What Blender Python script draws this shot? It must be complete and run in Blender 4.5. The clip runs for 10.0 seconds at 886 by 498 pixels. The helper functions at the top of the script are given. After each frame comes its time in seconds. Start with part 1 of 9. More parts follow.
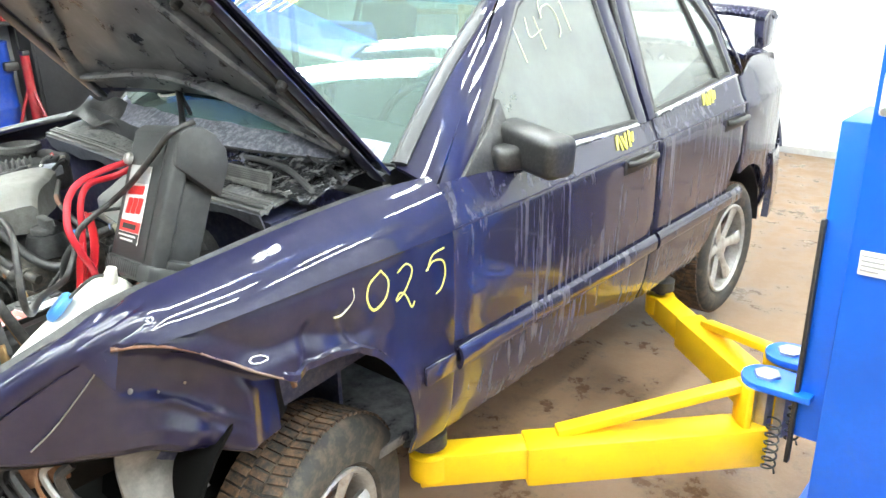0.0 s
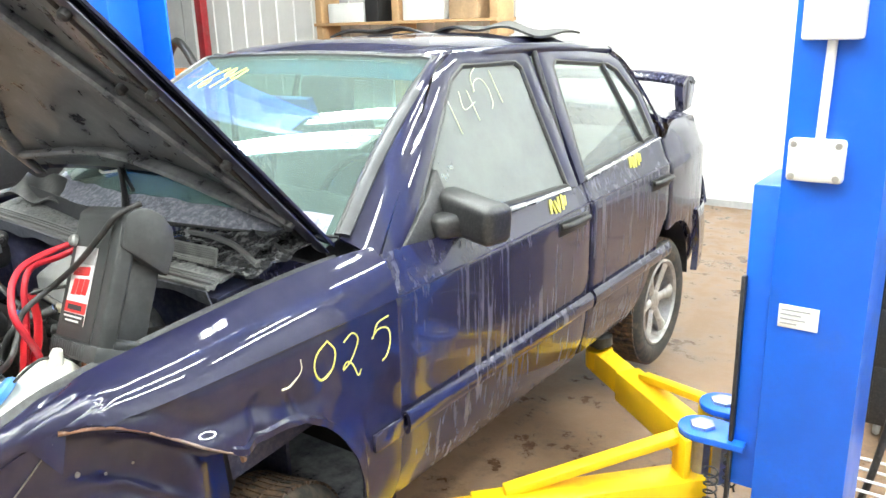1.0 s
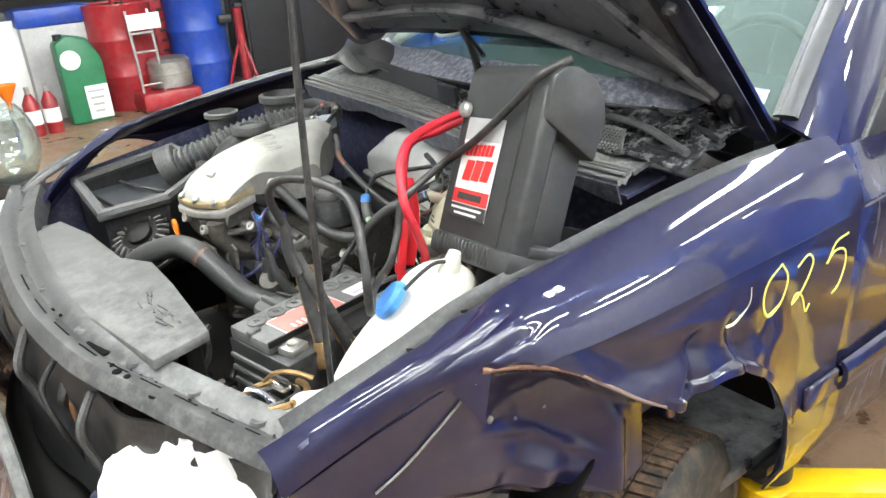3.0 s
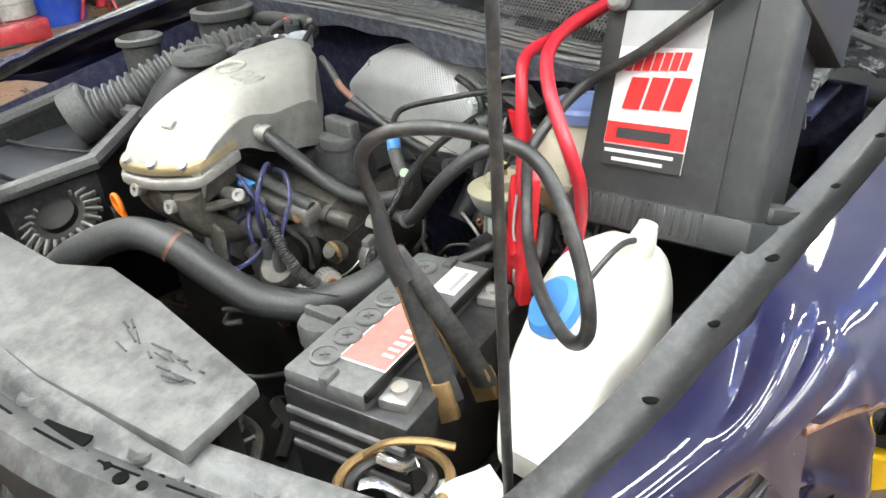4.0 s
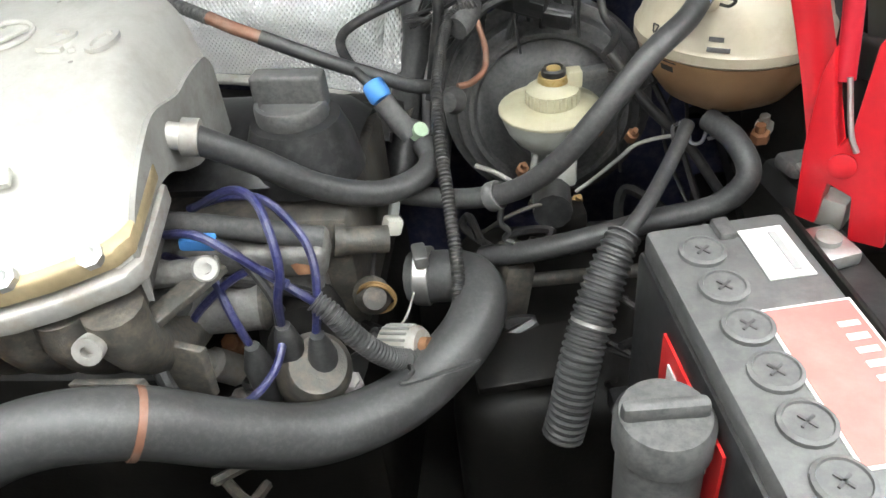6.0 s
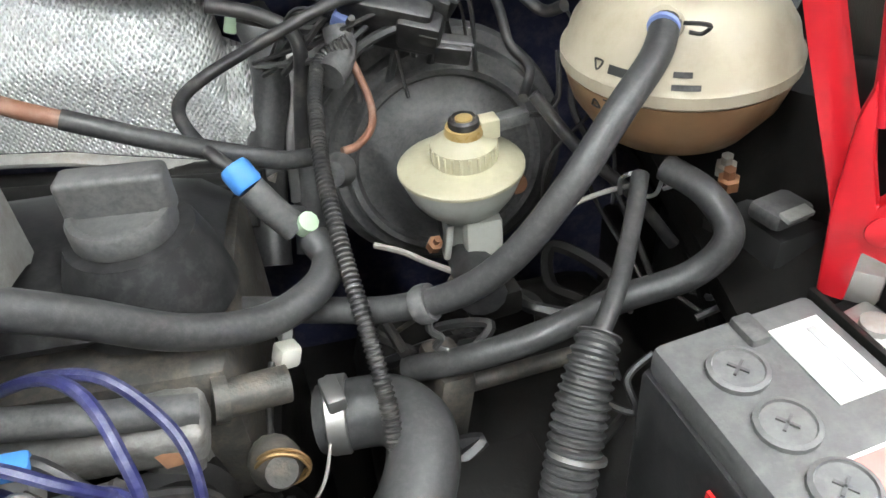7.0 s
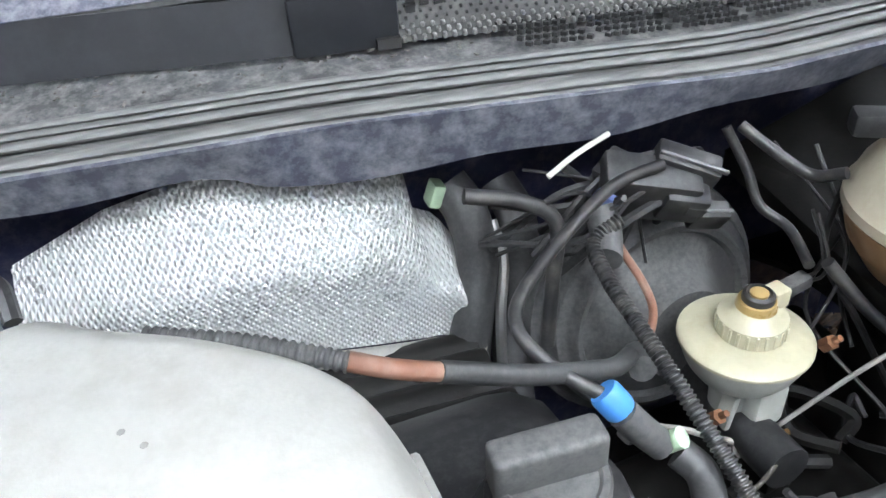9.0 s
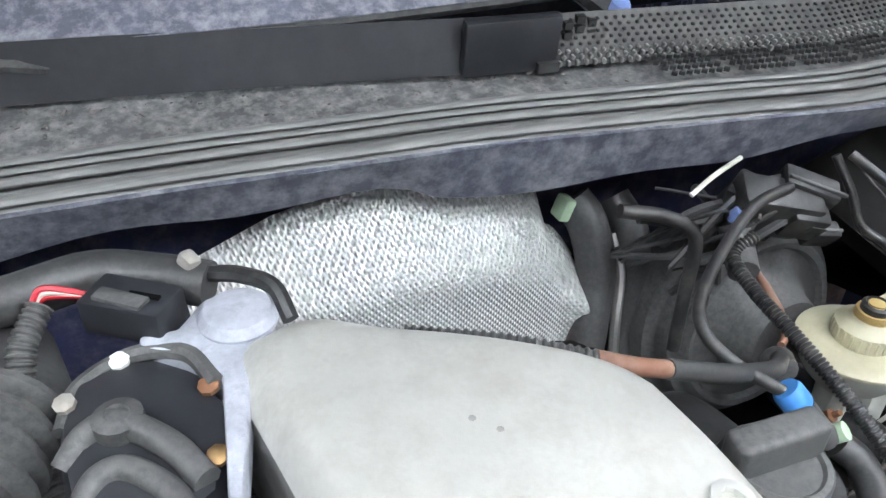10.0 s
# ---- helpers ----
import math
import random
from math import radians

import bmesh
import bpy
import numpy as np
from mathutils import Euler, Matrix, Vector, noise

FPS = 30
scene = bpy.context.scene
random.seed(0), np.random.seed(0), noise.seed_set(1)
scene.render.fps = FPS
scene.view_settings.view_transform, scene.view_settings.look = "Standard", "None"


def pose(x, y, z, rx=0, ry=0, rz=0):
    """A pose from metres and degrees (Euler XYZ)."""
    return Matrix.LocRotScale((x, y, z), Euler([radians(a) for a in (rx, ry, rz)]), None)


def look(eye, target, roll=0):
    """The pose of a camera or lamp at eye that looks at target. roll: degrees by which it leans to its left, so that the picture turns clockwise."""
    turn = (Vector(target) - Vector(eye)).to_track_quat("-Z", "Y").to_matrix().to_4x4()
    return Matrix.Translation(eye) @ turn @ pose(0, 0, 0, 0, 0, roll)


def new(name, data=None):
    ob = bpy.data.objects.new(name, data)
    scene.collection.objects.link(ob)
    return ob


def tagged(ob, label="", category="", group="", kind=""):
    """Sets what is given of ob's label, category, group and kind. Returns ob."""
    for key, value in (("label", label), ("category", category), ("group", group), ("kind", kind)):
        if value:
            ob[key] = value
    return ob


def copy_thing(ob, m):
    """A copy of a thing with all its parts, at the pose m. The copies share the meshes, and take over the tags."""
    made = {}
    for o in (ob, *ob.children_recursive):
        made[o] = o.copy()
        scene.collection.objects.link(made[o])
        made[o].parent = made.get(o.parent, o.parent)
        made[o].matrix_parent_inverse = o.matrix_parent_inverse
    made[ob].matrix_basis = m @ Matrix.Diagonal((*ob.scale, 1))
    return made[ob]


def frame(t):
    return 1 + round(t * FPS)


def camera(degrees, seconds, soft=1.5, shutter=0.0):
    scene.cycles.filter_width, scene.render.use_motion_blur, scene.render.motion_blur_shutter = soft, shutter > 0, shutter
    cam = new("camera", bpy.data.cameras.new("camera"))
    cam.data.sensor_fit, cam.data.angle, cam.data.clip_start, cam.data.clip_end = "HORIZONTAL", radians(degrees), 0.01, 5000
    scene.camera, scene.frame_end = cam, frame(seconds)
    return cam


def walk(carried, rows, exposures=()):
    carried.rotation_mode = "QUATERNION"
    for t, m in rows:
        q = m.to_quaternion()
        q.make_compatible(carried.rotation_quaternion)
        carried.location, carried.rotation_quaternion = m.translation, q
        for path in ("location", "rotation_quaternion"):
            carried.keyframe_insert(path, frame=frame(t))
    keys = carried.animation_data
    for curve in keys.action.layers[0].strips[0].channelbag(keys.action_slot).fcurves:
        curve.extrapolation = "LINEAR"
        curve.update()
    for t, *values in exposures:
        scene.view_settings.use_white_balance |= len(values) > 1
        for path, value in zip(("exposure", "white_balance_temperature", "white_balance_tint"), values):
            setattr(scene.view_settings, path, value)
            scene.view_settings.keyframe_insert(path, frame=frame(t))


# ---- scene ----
cam = camera(59.9, 10.0)
PATH = [
    (0, (1.94, -0.748, 1.571), (0.707, 0.665, 0.877), -1.3),
    (0.5, (1.972, -0.745, 1.608), (0.845, 0.807, 1.043), -0.9),
    (1, (1.972, -0.787, 1.615), (0.83, 0.757, 1.057), -1.7),
    (1.5, (1.933, -0.846, 1.598), (0.701, 0.607, 0.989), -1.6),
    (2, (1.851, -0.882, 1.567), (0.507, 0.42, 0.86), -1.7),
    (2.5, (1.675, -0.833, 1.534), (0.187, 0.276, 0.791), -3.9),
    (2.7, (1.576, -0.789, 1.526), (0.061, 0.273, 0.766), -4.0),
    (3.8, (1.009, -0.73, 1.405), (-0.273, 0.485, 0.466), -4.5),
    (4, (0.914, -0.725, 1.401), (-0.306, 0.516, 0.416), -4.9),
    (4.5, (0.663, -0.68, 1.349), (-0.42, 0.66, 0.334), -5.9),
    (5, (0.506, -0.62, 1.318), (-0.393, 0.748, 0.169), -8.3),
    (5.2, (0.448, -0.627, 1.309), (-0.27, 0.814, 0.123), -7.0),
    (6.3, (0.226, -0.589, 1.26), (0.111, 0.966, 0.007), -6.2),
    (6.5, (0.216, -0.541, 1.243), (0.197, 0.987, -0.048), -5.0),
    (7, (0.206, -0.436, 1.248), (0.361, 1.107, -0.015), -5.2),
    (7.5, (0.17, -0.361, 1.24), (0.45, 1.16, -0.028), -3.7),
    (8, (0.086, -0.295, 1.258), (0.575, 1.162, -0.022), -6.6),
    (8.5, (-0.004, -0.285, 1.292), (0.607, 1.171, 0.064), -3.8),
    (9, (-0.06, -0.273, 1.327), (0.432, 1.267, 0.15), -4.2),
    (9.5, (-0.133, -0.251, 1.351), (0.433, 1.289, 0.208), -1.9),
    (10, (-0.24, -0.236, 1.35), (0.447, 1.249, 0.199), 1.1),
]
walk(cam, [(t, look(eye, target, roll)) for t, eye, target, roll in PATH], [(0, 0.56, 6350, 4), (1.5, 0.31, 6500, 6), (2.5, 0.27, 6500, 8), (4, 0.33, 6500, 9), (5, 0.35, 6500, 10), (7, 0.61, 6400, 11), (8.5, 0.71, 6000, 13), (9.5, 0.86, 5950, 13), (10, 0.55, 6050, 13)])

# ---- world and light ----
world = bpy.data.worlds.new("world")
scene.world = world
world.use_nodes = True
world.node_tree.nodes["Background"].inputs[0].default_value = (0.75, 0.85, 1.0, 1)
world.node_tree.nodes["Background"].inputs[1].default_value = 0.15
TUBE_LIGHT = 96.0


# ---- materials ----
def nodes_of(name):
    m = bpy.data.materials.new(name)
    m.use_nodes = True
    nt = m.node_tree
    return m, nt, nt.nodes["Principled BSDF"]


def link(nt, a, b):
    nt.links.new(a, b)


def noise_node(nt, scale, detail=4.0, rough=0.6, stretch=None, space="Object"):
    tc = nt.nodes.new("ShaderNodeTexCoord")
    mp = nt.nodes.new("ShaderNodeMapping")
    if stretch:
        mp.inputs["Scale"].default_value = stretch
    n = nt.nodes.new("ShaderNodeTexNoise")
    n.inputs["Scale"].default_value = scale
    n.inputs["Detail"].default_value = detail
    n.inputs["Roughness"].default_value = rough
    link(nt, tc.outputs[space], mp.inputs[0])
    link(nt, mp.outputs[0], n.inputs["Vector"])
    return n.outputs["Fac"]


def ramp(nt, fac, lo, hi, a=0.0, b=1.0):
    r = nt.nodes.new("ShaderNodeMapRange")
    r.inputs["From Min"].default_value = lo
    r.inputs["From Max"].default_value = hi
    r.inputs["To Min"].default_value = a
    r.inputs["To Max"].default_value = b
    link(nt, fac, r.inputs["Value"])
    return r.outputs[0]


def blend(nt, fac, a, b):
    m = nt.nodes.new("ShaderNodeMix")
    m.data_type = "RGBA"
    for sock, v in ((m.inputs[6], a), (m.inputs[7], b)):
        if isinstance(v, tuple):
            sock.default_value = (*v, 1)
        else:
            link(nt, v, sock)
    if isinstance(fac, float):
        m.inputs[0].default_value = fac
    else:
        link(nt, fac, m.inputs[0])
    return m.outputs[2]


def mul(nt, a, b):
    m = nt.nodes.new("ShaderNodeMath")
    m.operation = "MULTIPLY"
    for s, v in ((m.inputs[0], a), (m.inputs[1], b)):
        if isinstance(v, (int, float)):
            s.default_value = v
        else:
            link(nt, v, s)
    return m.outputs[0]


def bumped(nt, bsdf, height, strength=0.3, dist=0.002):
    b = nt.nodes.new("ShaderNodeBump")
    b.inputs["Strength"].default_value = strength
    b.inputs["Distance"].default_value = dist
    link(nt, height, b.inputs["Height"])
    link(nt, b.outputs[0], bsdf.inputs["Normal"])


def surface(name, col, rough=0.5, metal=0.0, dust=(0.3, 0.27, 0.23), dusty=0.0, grain=60.0, patch=6.0, vary=0.25, bump=0.15,
            coat=0.0, bump_dist=0.001, dust_lo=0.45, spec=0.5):
    """A worn surface: base colour varied at two scales, a dust layer in patches, fine relief."""
    m, nt, b = nodes_of(name)
    fine = noise_node(nt, grain, 3.0)
    wide = noise_node(nt, patch, 5.0, 0.65)
    dark = tuple(c * (1 - vary) for c in col)
    light = tuple(min(1.0, c * (1 + vary)) for c in col)
    c = blend(nt, ramp(nt, wide, 0.3, 0.7), dark, light)
    c = blend(nt, ramp(nt, fine, 0.35, 0.75, 0.0, 0.5), c, dark)
    if dusty > 0:
        spots = noise_node(nt, patch * 2.7, 6.0, 0.7)
        fac = mul(nt, ramp(nt, spots, dust_lo, dust_lo + 0.25), dusty)
        c = blend(nt, fac, c, dust)
        r = nt.nodes.new("ShaderNodeMapRange")
        r.inputs["To Min"].default_value = rough
        r.inputs["To Max"].default_value = 0.9
        link(nt, fac, r.inputs["Value"])
        link(nt, r.outputs[0], b.inputs["Roughness"])
    else:
        link(nt, ramp(nt, wide, 0.3, 0.7, max(0.02, rough - 0.08), min(1, rough + 0.1)), b.inputs["Roughness"])
    link(nt, c, b.inputs["Base Color"])
    b.inputs["Metallic"].default_value = metal
    b.inputs["Coat Weight"].default_value = coat
    b.inputs["Coat Roughness"].default_value = 0.025
    b.inputs["Specular IOR Level"].default_value = spec
    if bump:
        bumped(nt, b, fine, bump, bump_dist)
    return m


def paint_streaked(name, col):
    """Navy paint under road film: clear gloss above, dried water runs and film on the panels."""
    m, nt, b = nodes_of(name)
    runs = noise_node(nt, 1.0, 4.0, 0.6, (60.0, 45.0, 2.2))
    wide = noise_node(nt, 2.4, 4.0, 0.6)
    film = mul(nt, ramp(nt, runs, 0.53, 0.70), ramp(nt, wide, 0.42, 0.62))
    fine = noise_node(nt, 9.0, 6.0, 0.7)
    fac = mul(nt, film, 0.42)
    haze = mul(nt, ramp(nt, fine, 0.3, 0.8), 0.07)
    c = blend(nt, haze, col, (0.30, 0.29, 0.30))
    c = blend(nt, fac, c, (0.36, 0.35, 0.34))
    link(nt, c, b.inputs["Base Color"])
    link(nt, ramp(nt, film, 0.0, 1.0, 0.24, 0.6), b.inputs["Roughness"])
    b.inputs["Coat Weight"].default_value = 0.7
    b.inputs["Coat Roughness"].default_value = 0.05
    return m


def glass(name, tint=(0.85, 0.95, 0.92), film=0.0, film_col=(0.55, 0.56, 0.56), rough=0.02, face=0.09):
    """A thin pane: tinted see-through body, mirror gloss that grows at grazing angles, a film for dirt and painted
    haze.
    """
    m, nt, b = nodes_of(name)
    out = nt.nodes["Material Output"]
    nt.nodes.remove(b)
    clear = nt.nodes.new("ShaderNodeBsdfTransparent")
    clear.inputs[0].default_value = (*tint, 1)
    gloss = nt.nodes.new("ShaderNodeBsdfGlossy")
    gloss.inputs["Roughness"].default_value = rough
    edge = nt.nodes.new("ShaderNodeLayerWeight")
    edge.inputs[0].default_value = 0.5
    square = mul(nt, edge.outputs["Facing"], edge.outputs["Facing"])
    b = nt.nodes.new("ShaderNodeMixShader")
    link(nt, ramp(nt, mul(nt, square, square), 0.0, 1.0, face, 0.85), b.inputs[0])
    link(nt, clear.outputs[0], b.inputs[1])
    link(nt, gloss.outputs[0], b.inputs[2])
    link(nt, b.outputs[0], out.inputs[0])
    if film > 0:
        d = nt.nodes.new("ShaderNodeBsdfDiffuse")
        d.inputs[0].default_value = (*film_col, 1)
        mx = nt.nodes.new("ShaderNodeMixShader")
        n = noise_node(nt, 5.0, 6.0, 0.7)
        link(nt, ramp(nt, n, 0.25, 0.75, film * 0.8, min(1.0, film * 1.15)), mx.inputs[0])
        link(nt, b.outputs[0], mx.inputs[1])
        link(nt, d.outputs[0], mx.inputs[2])
        link(nt, mx.outputs[0], out.inputs[0])
    return m


def glow(name, col, strength):
    m, nt, b = nodes_of(name)
    b.inputs["Emission Color"].default_value = (*col, 1)
    b.inputs["Emission Strength"].default_value = strength
    return m


def foil(name):
    """Embossed aluminium heat-shield sheet: a diamond grid pressed in, dulled in patches."""
    m, nt, b = nodes_of(name)
    tc = nt.nodes.new("ShaderNodeTexCoord")
    waves = []
    for turn in (40, -40):
        mp = nt.nodes.new("ShaderNodeMapping")
        mp.inputs["Rotation"].default_value = (0, radians(turn), 0)
        w = nt.nodes.new("ShaderNodeTexWave")
        w.inputs["Scale"].default_value = 78.0
        w.inputs["Distortion"].default_value = 0.4
        link(nt, tc.outputs["Object"], mp.inputs[0])
        link(nt, mp.outputs[0], w.inputs["Vector"])
        waves.append(w.outputs["Fac"])
    h = mul(nt, waves[0], waves[1])
    n = noise_node(nt, 14.0, 5.0)
    c = blend(nt, ramp(nt, n, 0.3, 0.75), (0.84, 0.84, 0.835), (0.66, 0.655, 0.64))
    link(nt, c, b.inputs["Base Color"])
    b.inputs["Metallic"].default_value = 0.4
    link(nt, ramp(nt, n, 0.3, 0.7, 0.26, 0.42), b.inputs["Roughness"])
    bumped(nt, b, h, 1.0, 0.0024)
    return m


def long_rubber(name):
    """Aged seal rubber: grey with streaks that run along it, dust in faint patches."""
    m, nt, b = nodes_of(name)
    long = noise_node(nt, 1.0, 4.0, 0.6, (3.0, 190.0, 190.0))
    wide = noise_node(nt, 9.0, 5.0, 0.65)
    fine = noise_node(nt, 420.0, 2.0)
    c = blend(nt, ramp(nt, long, 0.32, 0.68), (0.10, 0.10, 0.10), (0.26, 0.258, 0.25))
    c = blend(nt, mul(nt, ramp(nt, wide, 0.42, 0.7), 0.5), c, (0.13, 0.13, 0.128))
    link(nt, c, b.inputs["Base Color"])
    link(nt, ramp(nt, long, 0.3, 0.7, 0.38, 0.6), b.inputs["Roughness"])
    bumped(nt, b, fine, 0.08, 0.001)
    return m


def concrete(name):
    m, nt, b = nodes_of(name)
    wide = noise_node(nt, 0.9, 6.0, 0.65)
    mid = noise_node(nt, 4.5, 7.0, 0.7)
    fine = noise_node(nt, 90.0, 3.0)
    c = blend(nt, ramp(nt, wide, 0.3, 0.7), (0.165, 0.098, 0.057), (0.31, 0.20, 0.125))
    c = blend(nt, mul(nt, ramp(nt, mid, 0.50, 0.64), 0.85), c, (0.07, 0.036, 0.022))
    c = blend(nt, ramp(nt, fine, 0.4, 0.8, 0.0, 0.3), c, (0.25, 0.19, 0.14))
    link(nt, c, b.inputs["Base Color"])
    link(nt, ramp(nt, mid, 0.40, 0.62, 0.6, 0.22), b.inputs["Roughness"])
    bumped(nt, b, fine, 0.2, 0.003)
    return m


